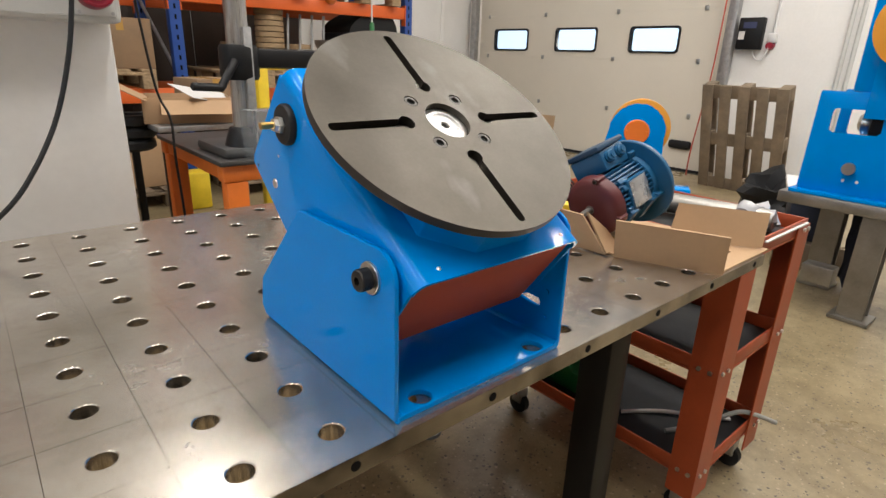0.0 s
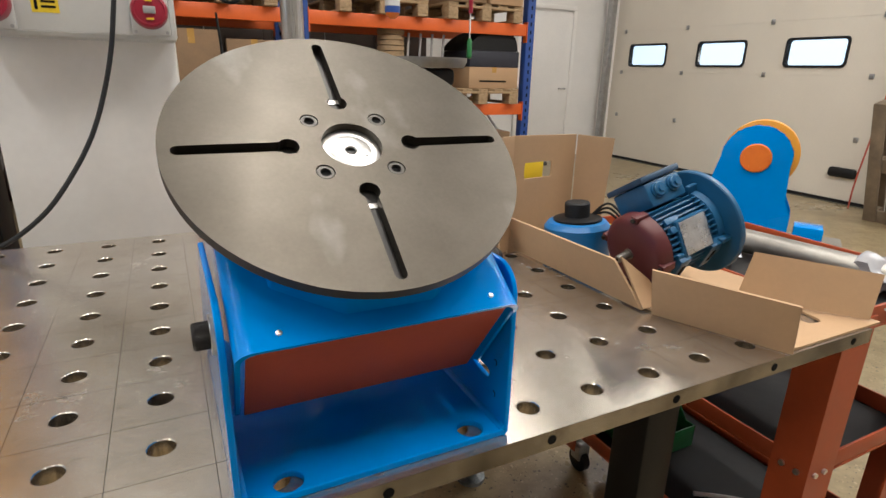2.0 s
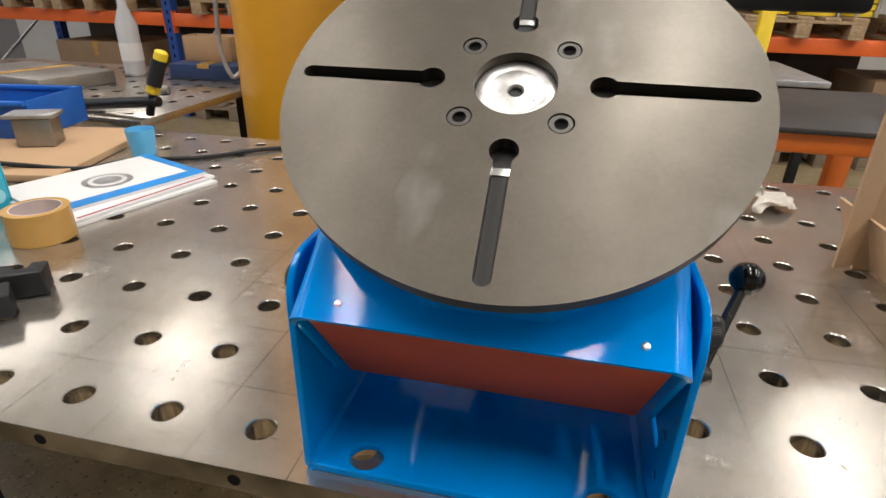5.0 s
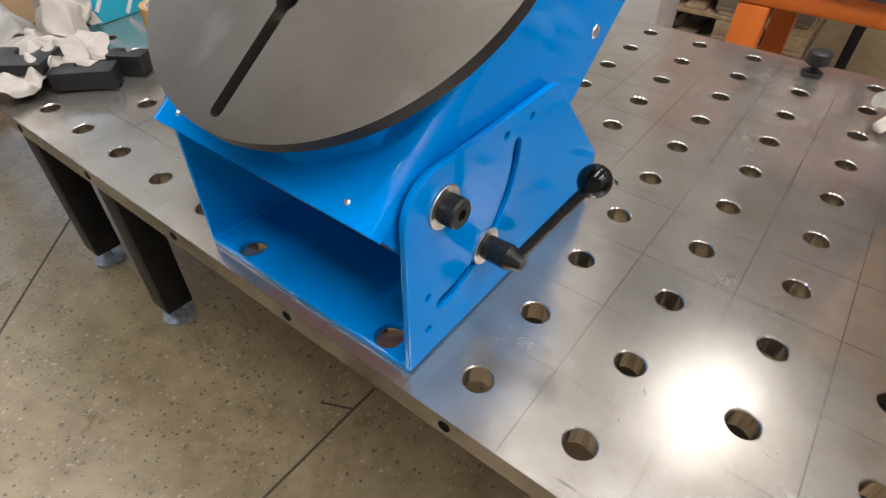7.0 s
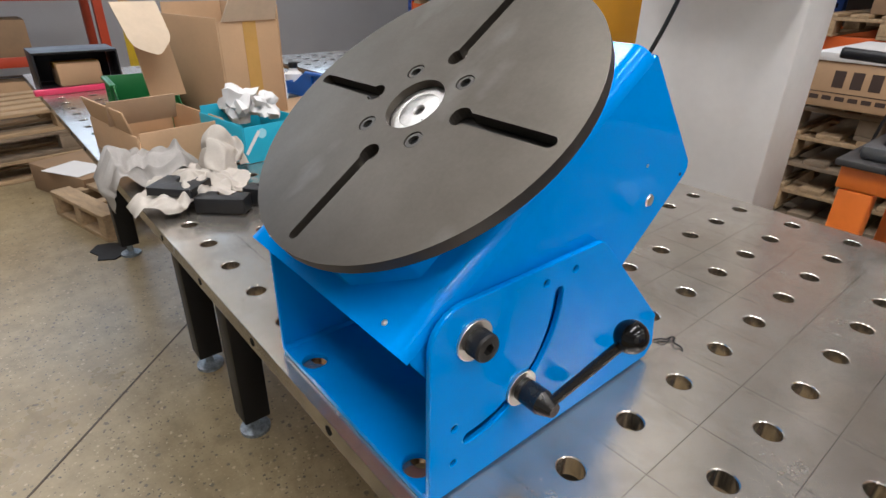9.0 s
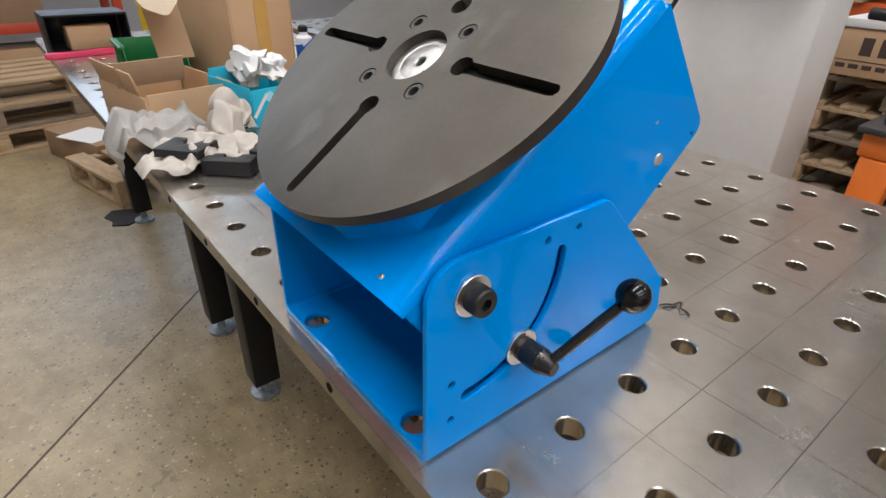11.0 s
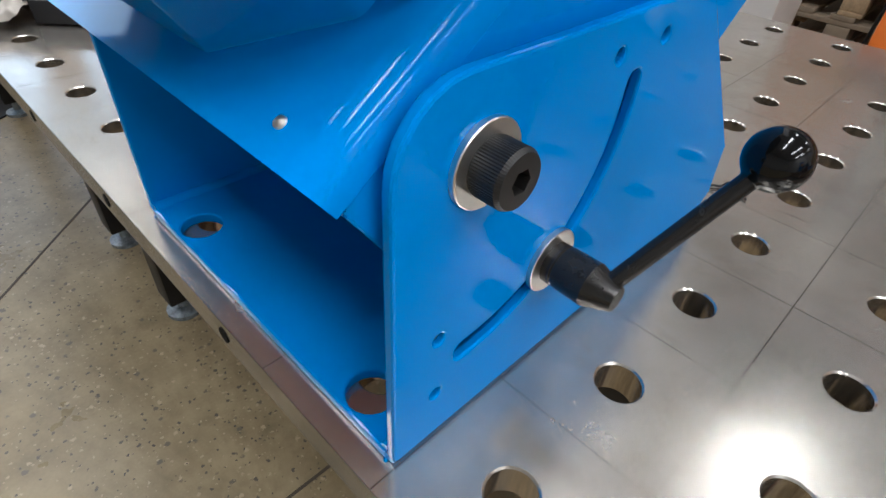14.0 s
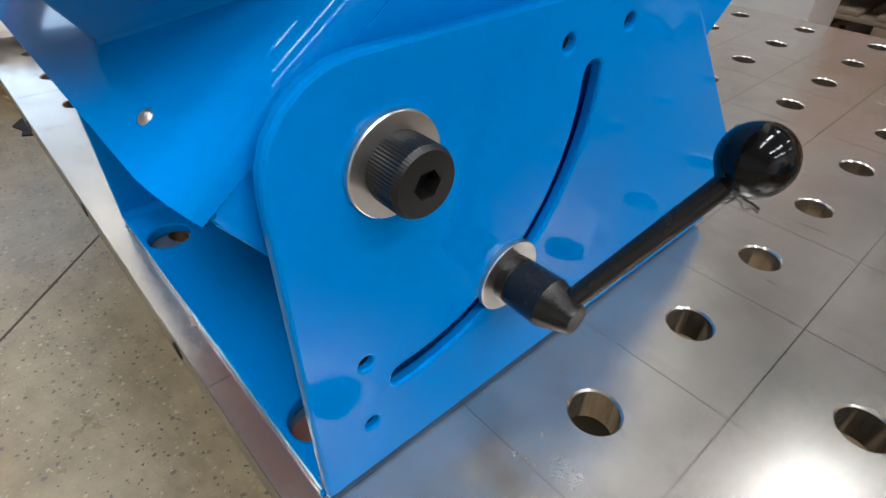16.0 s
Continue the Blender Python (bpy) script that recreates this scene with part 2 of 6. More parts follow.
def floor_material():
    mat = bpy.data.materials.new("ground_concrete_floor")
    tree, bsdf = nodes_of(mat)
    broad = tex_noise(tree, 1.2, 6.0, 0.65)
    fine = tex_noise(tree, 35.0, 4.0, 0.7)
    base = ramp(tree, broad, [(0.3, (0.275, 0.212, 0.118)), (0.7, (0.37, 0.295, 0.175))])
    base = mixed(tree, "MULTIPLY", 0.5, base, ramp(tree, fine, [(0.3, (0.75, 0.75, 0.72)), (0.7, (1, 1, 1))]))
    base = mixed(tree, "MULTIPLY", 0.6, base, ramp(tree, tex_noise(tree, 9.0, 5.0, 0.7), [(0.35, (0.5, 0.48, 0.43)), (0.62, (1, 1, 1))]))
    base = mixed(tree, "MULTIPLY", 0.6, base, ramp(tree, tex_noise(tree, 3.1, 6.0, 0.75), [(0.58, (1, 1, 1)), (0.75, (0.45, 0.41, 0.36))]))
    for scale, size, colour in ((52.0, 0.17, (0.09, 0.075, 0.055)), (30.0, 0.15, (0.13, 0.105, 0.075)), (37.0, 0.15, (0.40, 0.31, 0.20)), (61.0, 0.14, (0.38, 0.31, 0.20)), (95.0, 0.15, (0.36, 0.28, 0.18)), (80.0, 0.13, (0.06, 0.05, 0.04))):
        co = tree.nodes.new("ShaderNodeTexCoord")
        v = tree.nodes.new("ShaderNodeTexVoronoi")
        v.inputs["Scale"].default_value = scale
        ragged = tree.nodes.new("ShaderNodeTexNoise")
        ragged.inputs["Scale"].default_value, ragged.inputs["Detail"].default_value = 140.0, 2.0
        tree.links.new(co.outputs["Object"], ragged.inputs["Vector"])
        push = tree.nodes.new("ShaderNodeVectorMath")
        push.operation = "MULTIPLY_ADD"
        push.inputs[1].default_value = (0.011, 0.011, 0)
        tree.links.new(ragged.outputs["Color"], push.inputs[0])
        tree.links.new(co.outputs["Object"], push.inputs[2])
        tree.links.new(push.outputs[0], v.inputs["Vector"])
        spot = ramp(tree, v.outputs["Distance"], [(size, (1, 1, 1)), (size + 0.06, (0, 0, 0))])
        sel = tree.nodes.new("ShaderNodeSeparateColor")
        tree.links.new(v.outputs["Color"], sel.inputs[0])
        some = tree.nodes.new("ShaderNodeMath")
        some.operation = "GREATER_THAN"
        some.inputs[1].default_value = 0.62
        tree.links.new(sel.outputs[0], some.inputs[0])
        both = tree.nodes.new("ShaderNodeMath")
        both.operation = "MULTIPLY"
        tree.links.new(spot, both.inputs[0])
        tree.links.new(some.outputs[0], both.inputs[1])
        base = mixed(tree, "MIX", both.outputs[0], base, colour)
    tree.links.new(base, bsdf.inputs["Base Color"])
    tree.links.new(ramp(tree, broad, [(0.3, (0.24, 0.24, 0.24)), (0.7, (0.38, 0.38, 0.38))]), bsdf.inputs["Roughness"])
    bumped(tree, bsdf, fine, 0.08, 0.001)
    return mat


TABLE = tabletop_material()
FLOOR = floor_material()
# Hole shade and gleam put into the colour: darker than the top, streaked upright.
BORE = surface("shaded_bore_steel", (0.36, 0.31, 0.25), 0.24, 0.85, vary=0.5, scale=170, grain=400, bump=0.06, stretch=(1, 1, 0.08))


def glow(name, colour, strength):
    mat = bpy.data.materials.new(name)
    tree, bsdf = nodes_of(mat)
    bsdf.inputs["Emission Color"].default_value = (*colour, 1)
    bsdf.inputs["Emission Strength"].default_value = strength
    bsdf.inputs["Base Color"].default_value = (*colour, 1)
    return mat


# ---- mesh helpers ----
def finish(bm, name, material, smooth=35):
    mesh = bpy.data.meshes.new(name)
    bmesh.ops.recalc_face_normals(bm, faces=bm.faces[:])
    bm.to_mesh(mesh)
    bm.free()
    mesh.materials.append(material)
    if smooth:
        mesh.polygons.foreach_set("use_smooth", [True] * len(mesh.polygons))
        mesh.set_sharp_from_angle(angle=radians(smooth))
    return mesh


def part(name, bm, material, parent=None, label="", smooth=35):
    ob = new(name, finish(bm, name, material, smooth))
    if parent is not None:
        ob.parent = parent
    return tagged(ob, label) if label else ob


def thing(name, label, category, at=(0, 0, 0), turn=0.0, group="", kind=""):
    ob = new(name)
    ob.empty_display_size = 0.05
    ob.matrix_world = pose(*at, 0, 0, turn)
    return tagged(ob, label, category, group, kind)


def solid(name, bm, material, label, category, group="", kind="", smooth=35):
    return tagged(part(name, bm, material, None, "", smooth), label, category, group, kind)


def box(bm, lo, hi, bevel=0.0, m=None, seg=2):
    r = bmesh.ops.create_cube(bm, size=1.0)
    vs = r["verts"]
    c = [(a + b) / 2 for a, b in zip(lo, hi)]
    s = [abs(b - a) for a, b in zip(lo, hi)]
    for v in vs:
        v.co = Vector((v.co.x * s[0] + c[0], v.co.y * s[1] + c[1], v.co.z * s[2] + c[2]))
    if bevel:
        es = list({e for v in vs for e in v.link_edges})
        r = bmesh.ops.bevel(bm, geom=es, offset=bevel, segments=seg, profile=0.5, affect="EDGES")
        vs = list({v for f in r["faces"] for v in f.verts} | {v for v in vs if v.is_valid})
    if m is not None:
        bmesh.ops.transform(bm, matrix=m, verts=vs)
    return bm


def bx(lo, hi, bevel=0.0, m=None, seg=2):
    return box(bmesh.new(), lo, hi, bevel, m, seg)


def lathe(bm, profile, p0, axis, seg=24, caps=True):
    """Turns a profile of (distance along axis, radius) round the axis from p0."""
    axis = Vector(axis).normalized()
    q = axis.to_track_quat("Z", "Y").to_matrix()
    rings = []
    for d, r in profile:
        rings.append([bm.verts.new(Vector(p0) + q @ Vector((r * math.cos(2 * math.pi * k / seg), r * math.sin(2 * math.pi * k / seg), d))) for k in range(seg)])
    for a, b in zip(rings, rings[1:]):
        for k in range(seg):
            bm.faces.new((a[k], a[(k + 1) % seg], b[(k + 1) % seg], b[k]))
    if caps:
        bm.faces.new(rings[0])
        bm.faces.new(rings[-1][::-1])
    return bm


def rod(p0, p1, r, seg=16, bm=None, chamfer=0.0):
    bm = bm or bmesh.new()
    d = (Vector(p1) - Vector(p0)).length
    c = chamfer
    prof = [(0, r), (d, r)] if not c else [(0, r - c), (c, r), (d - c, r), (d, r - c)]
    return lathe(bm, prof, p0, Vector(p1) - Vector(p0), seg)


def tube(points, r, seg=8, bm=None):
    """A round cable along smooth points."""
    bm = bm or bmesh.new()
    pts = [Vector(p) for p in points]
    fine = []
    for i in range(len(pts) - 1):
        a, b, c, d = pts[max(i - 1, 0)], pts[i], pts[i + 1], pts[min(i + 2, len(pts) - 1)]
        for k in range(8):
            t = k / 8
            fine.append(0.5 * ((2 * b) + (c - a) * t + (2 * a - 5 * b + 4 * c - d) * t * t + (3 * b - a - 3 * c + d) * t ** 3))
    fine.append(pts[-1])
    rings, ref = [], Vector((0.3, 0.5, 0.8)).normalized()
    for i, p in enumerate(fine):
        t = (fine[min(i + 1, len(fine) - 1)] - fine[max(i - 1, 0)]).normalized()
        u = t.cross(ref).normalized()
        ref = u.cross(t).normalized()
        rings.append([bm.verts.new(p + r * (math.cos(2 * math.pi * k / seg) * u + math.sin(2 * math.pi * k / seg) * ref)) for k in range(seg)])
    for a, b in zip(rings, rings[1:]):
        for k in range(seg):
            bm.faces.new((a[k], a[(k + 1) % seg], b[(k + 1) % seg], b[k]))
    bm.faces.new(rings[0])
    bm.faces.new(rings[-1][::-1])
    return bm


def rounded(points, radii, seg=6):
    """A closed outline with its corners rounded."""
    out, n = [], len(points)
    for i in range(n):
        p, a, b = Vector(points[i]), Vector(points[i - 1]), Vector(points[(i + 1) % n])
        r = radii[i] if isinstance(radii, (list, tuple)) else radii
        if r <= 0:
            out.append(tuple(p))
            continue
        u, v = (a - p).normalized(), (b - p).normalized()
        half = math.acos(max(-1, min(1, u.dot(v)))) / 2
        d = min(r / math.tan(half), 0.49 * (a - p).length, 0.49 * (b - p).length)
        rr = d * math.tan(half)
        c = p + (u + v).normalized() * (rr / math.sin(half))
        s, e = p + u * d - c, p + v * d - c
        ang = s.angle_signed(e)
        for k in range(seg + 1):
            t = -ang * k / seg
            out.append((c.x + s.x * math.cos(t) - s.y * math.sin(t), c.y + s.x * math.sin(t) + s.y * math.cos(t)))
    return out


def circle(cx, cy, r, seg=20):
    return [(cx + r * math.cos(2 * math.pi * k / seg), cy + r * math.sin(2 * math.pi * k / seg)) for k in range(seg)]


def plate(outer, holes, thick, place, bevel=0.0, bm=None):
    """A flat plate of the outline with holes cut through; place maps (u, v, w) to the world, w from 0 to thick."""
    bm = bm or bmesh.new()
    loops, edges = [], []
    for loop in (outer, *holes):
        vs = [bm.verts.new((u, v, 0)) for u, v in loop]
        es = [bm.edges.new((vs[k], vs[(k + 1) % len(vs)])) for k in range(len(vs))]
        loops.append(vs)
        edges += es
    got = bmesh.ops.triangle_fill(bm, use_beauty=True, use_dissolve=False, edges=edges, normal=(0, 0, 1))
    faces = [f for f in got["geom"] if isinstance(f, bmesh.types.BMFace)]
    twin = {}
    for vs in loops:
        for v in vs:
            twin[v] = bm.verts.new((v.co.x, v.co.y, thick))
    for f in faces:
        bm.faces.new([twin[v] for v in reversed(f.verts)])
    for vs in loops:
        for k in range(len(vs)):
            a, b = vs[k], vs[(k + 1) % len(vs)]
            bm.faces.new((a, b, twin[b], twin[a]))
    new_verts = [v for vs in loops for v in vs] + list(twin.values())
    if bevel:
        rim = [e for vs in loops for k in range(len(vs)) for e in (bm.edges.get((vs[k], vs[(k + 1) % len(vs)])), bm.edges.get((twin[vs[k]], twin[vs[(k + 1) % len(vs)]]))) if e]
        r = bmesh.ops.bevel(bm, geom=rim, offset=bevel, segments=2, profile=0.5, affect="EDGES")
        new_verts = [v for v in bm.verts]
    for v in new_verts:
        if v.is_valid:
            v.co = Vector(place(*v.co))
    return bm

# ---- the hall ----
X0, X1, Y0, Y1, H = -7.5, 6.3, -5.5, 6.6, 4.6
DOOR_Y0, DOOR_Y1, DOOR_Z = 2.45, 6.4, 3.2


def structure(name, bm, material, label, smooth=0):
    return solid(name, bm, material, label, name.split("_")[0], kind="structure", smooth=smooth)


structure("floor", bx((X0, Y0, -0.12), (X1, Y1, 0)), FLOOR, "ground beige concrete floor with dark and pale aggregate")
joint = bmesh.new()
box(joint, (-4.0, -0.0035, 0.0), (4.0, 0.0035, 0.0012), m=pose(-1.1, -0.19, 0, 0, 0, -46))
box(joint, (-0.0035, -2.5, 0.0), (0.0035, 0.32, 0.0012), m=pose(-0.1, 0, 0))
box(joint, (-0.09, -0.003, 0.0), (0.0, 0.003, 0.0012), m=pose(-0.1, 0.24, 0, 0, 0, 25))
tagged(part("floor_joint", joint, surface("joint_filler", (0.07, 0.055, 0.04), 0.8)), "dark filled saw cuts in the concrete floor", "floor joint", kind="structure")
structure("ceiling", bx((X0, Y0, H), (X1, Y1, H + 0.15)), CEIL, "plain pale hall ceiling")
# Never in view; its grey sets how much fill comes back from the south.
structure("wall_south", bx((X0, Y0 - 0.2, 0), (X1, Y0, H)), SOUTHWALL, "unseen light grey wall closing the hall, toned for fill")
WIN = (-1.8, 4.2, 2.35, 3.9)
wall_west = bmesh.new()
box(wall_west, (X0 - 0.2, Y0, 0), (X0, WIN[0], H))
box(wall_west, (X0 - 0.2, WIN[1], 0), (X0, Y1, H))
box(wall_west, (X0 - 0.2, WIN[0], 0), (X0, WIN[1], WIN[2]))
box(wall_west, (X0 - 0.2, WIN[0], WIN[3]), (X0, WIN[1], H))
structure("wall_west", wall_west, GREYWALL, "plain grey hall wall with a high strip window")
strip = thing("window_1", "high strip window letting in daylight", "window", (X0 - 0.1, 0, 0), kind="structure")
for y in np.linspace(WIN[0], WIN[1], 6):
    part("window_frame", bx((-0.03, y - 0.03, WIN[2]), (0.03, y + 0.03, WIN[3]), 0.004), GALV, strip)
for z in (WIN[2] + 0.03, WIN[3] - 0.03):
    part("window_rail", bx((-0.029, WIN[0], z - 0.029), (0.029, WIN[1], z + 0.029), 0.004), GALV, strip)
structure("wall_north", bx((X0, Y1, 0), (X1, Y1 + 0.2, H)), WHITEWALL, "white painted hall wall behind the racks")
wall_east = bmesh.new()
box(wall_east, (X1, Y0, 0), (X1 + 0.2, DOOR_Y0, H))
box(wall_east, (X1, DOOR_Y0, DOOR_Z), (X1 + 0.2, DOOR_Y1, H))
box(wall_east, (X1, DOOR_Y1, 0), (X1 + 0.2, Y1, H))
structure("wall_east", wall_east, WHITEWALL, "white wall around the sectional door")


def sectional_door():
    door = thing("sectional_door", "cream sectional overhead door with small rounded windows", "garage door", (X1 + 0.06, 0, 0), kind="structure")
    wins = [(5.40, 6.05), (4.20, 4.85), (3.05, 3.67)]
    z0, z1 = 1.385, 1.645
    edges_z = [0.0, 0.66, 1.28, 1.85, 2.5, DOOR_Z]
    for i, (a, b) in enumerate(zip(edges_z, edges_z[1:])):
        holes = []
        if a < z0 < b:
            holes = [rounded([(p, z0), (q, z0), (q, z1), (p, z1)], 0.03) for p, q in wins]
        outer = [(DOOR_Y0, a + 0.0015), (DOOR_Y1, a + 0.0015), (DOOR_Y1, b - 0.0015), (DOOR_Y0, b - 0.0015)]
        part("door_panel", plate(outer, holes, 0.0115, lambda u, v, w: (w, u, v), 0.0015), DOORWHITE, door, smooth=20)
    part("door_core", plate([(DOOR_Y0, 0.0), (DOOR_Y1, 0.0), (DOOR_Y1, DOOR_Z), (DOOR_Y0, DOOR_Z)], [rounded([(p, z0), (q, z0), (q, z1), (p, z1)], 0.03) for p, q in wins], 0.03, lambda u, v, w: (w + 0.012, u, v)), DOORWHITE, door)
    for p, q in wins:
        fr = plate(rounded([(p - 0.026, z0 - 0.026), (q + 0.026, z0 - 0.026), (q + 0.026, z1 + 0.026), (p - 0.026, z1 + 0.026)], 0.05),
                   [rounded([(p, z0), (q, z0), (q, z1), (p, z1)], 0.04)], 0.05, lambda u, v, w: (w - 0.012, u, v))
        part("window_frame", fr, RUBBER, door, "black rubber window frame")
    for i in range(1, 5):
        for y in (2.76, 3.9, 5.08, 6.2):
            part("hinge", bx((-0.012, y - 0.022, edges_z[i] - 0.026), (0.0, y + 0.022, edges_z[i] + 0.026), 0.004), GALV, door)
    part("lifting_handle", bx((-0.05, 2.66, 0.27), (-0.003, 2.94, 0.37), 0.03), RUBBER, door, "black recessed lifting handle")
    part("bottom_seal", bx((-0.005, DOOR_Y0, -0.0), (0.045, DOOR_Y1, 0.035)), RUBBER, door)
    for y in (DOOR_Y0 - 0.05, DOOR_Y1 + 0.02):
        part("track", bx((-0.16, y - 0.05, 0.0), (-0.07, y + 0.05, DOOR_Z + 0.3), 0.005), GALV, door)
    return door


sectional_door()
backdrop = bx((X1 + 1.2, 0.5, 0.2), (X1 + 1.25, 9.0, 4.2))
solid("backdrop", backdrop, glow("bright_overcast_outside", (0.72, 0.85, 1.0), 0.8), "pale overcast daylight outside the door windows", "backdrop", kind="structure", smooth=0)


# ---- welding table ----
TOP = 0.85


def tabletop(name, x0, nx, ny, label):
    """A thick perforated plate: square cells of 100 mm, each with one chamfered 28 mm hole."""
    bm = bmesh.new()
    seg, r, c, t = 24, 0.014, 0.0012, 0.025
    made = {}

    def vert(x, y, z):
        key = (round(x, 5), round(y, 5), round(z, 5))
        if key not in made:
            made[key] = bm.verts.new((x, y, z))
        return made[key]

    for i in range(nx):
        for j in range(ny):
            cx, cy = x0 + 0.05 + 0.1 * i, 0.1 * j
            for z, flip in ((TOP, 1), (TOP - t, -1)):
                ring, rim = [], []
                for k in range(seg):
                    a = 2 * math.pi * (k + 0.5) / seg
                    ca, sa = math.cos(a), math.sin(a)
                    ring.append(vert(cx + (r + c) * ca, cy + (r + c) * sa, z))
                    s = 0.05 / max(abs(ca), abs(sa))
                    rim.append(vert(cx + s * ca, cy + s * sa, z))
                for k in range(seg):
                    n = (k + 1) % seg
                    quad = [ring[k], rim[k], rim[n], ring[n]]
                    if k % 6 == 2:
                        a = math.pi / 4 + (k // 6) * math.pi / 2
                        corner = vert(cx + 0.05 * (1 if math.cos(a) > 0 else -1), cy + 0.05 * (1 if math.sin(a) > 0 else -1), z)
                        quad = [ring[k], rim[k], corner, rim[n], ring[n]]
                    bm.faces.new(quad[::flip])
            levels = [(TOP, r + c), (TOP - c, r), (TOP - t + c, r), (TOP - t, r + c)]
            rings = [[vert(cx + q * math.cos(2 * math.pi * (k + 0.5) / seg), cy + q * math.sin(2 * math.pi * (k + 0.5) / seg), z) for k in range(seg)] for z, q in levels]
            for level, (a, b) in enumerate(zip(rings, rings[1:])):
                for k in range(seg):
                    face = bm.faces.new((a[k], a[(k + 1) % seg], b[(k + 1) % seg], b[k]))
                    face.material_index = 1 if level == 1 else 0
    open_edges = [e for e in bm.edges if len(e.link_faces) == 1]
    top_edges = [e for e in open_edges if e.verts[0].co.z > TOP - 0.001]
    for e in top_edges:
        a, b = e.verts
        bm.faces.new((a, b, vert(b.co.x, b.co.y, TOP - t), vert(a.co.x, a.co.y, TOP - t)))
    return bm


def welding_table(x0, n, legs, label):
    table = thing("welding_table", label, "table", (0, 0, 0))
    top = part("tabletop", tabletop("tabletop", x0, n, 10, ""), TABLE, table, "worn bare steel top with a grid of round holes", smooth=40)
    top.data.materials.append(BORE)
    x1 = x0 + 0.1 * n
    for y in (0.15, 0.78):
        part("rail", bx((x0 + 0.12, y - 0.02, TOP - 0.085), (x1 - 0.12, y + 0.02, TOP - 0.0255), 0.003), BLACKSTEEL, table)
    for y in (0.15, 0.78):
        for x in legs:
            leg = part("leg", bx((x - 0.04, y - 0.04, 0.06), (x + 0.04, y + 0.04, TOP - 0.0255), 0.006), BLACKSTEEL, table, "square black steel leg")
            part("levelling_foot", lathe(bmesh.new(), [(0, 0.045), (0.012, 0.045), (0.02, 0.014), (0.07, 0.012)], (x, y, 0), (0, 0, 1), 20), FOOTZINC, leg, "dull zinc levelling foot")
    for i in range(n // 2):
        x = x0 + 0.15 + 0.2 * i
        for y, s in ((-0.05, -1), (0.95, 1)):
            # Flat dark disc on the edge face, painted in for the hole's shade.
            part("edge_hole_shade", rod((x, y - s * 0.002, TOP - 0.0125), (x, y + s * 0.0006, TOP - 0.0125), 0.006, 14), DARK, table)
    return table


welding_table(-0.95, 20, (-0.735, 0.79), "perforated steel welding table on square black legs")
welding_table(-2.45, 15, (-2.24, -1.13), "second perforated steel welding table standing end to end")

# ---- welding positioner ----
CX, XL, XR = 0.205, 0.06, 0.35
PIV = (0.010, 1.013)
TILT = radians(36)
UY, UZ = math.cos(TILT), math.sin(TILT)


def side_plate_outline():
    return rounded([(-0.034, 0.8535), (-0.034, 1.050), (0.176, 1.051), (0.310, 0.914), (0.319, 0.868), (0.306, 0.8535)], [0.004, 0.034, 0.022, 0.012, 0.006, 0.004])


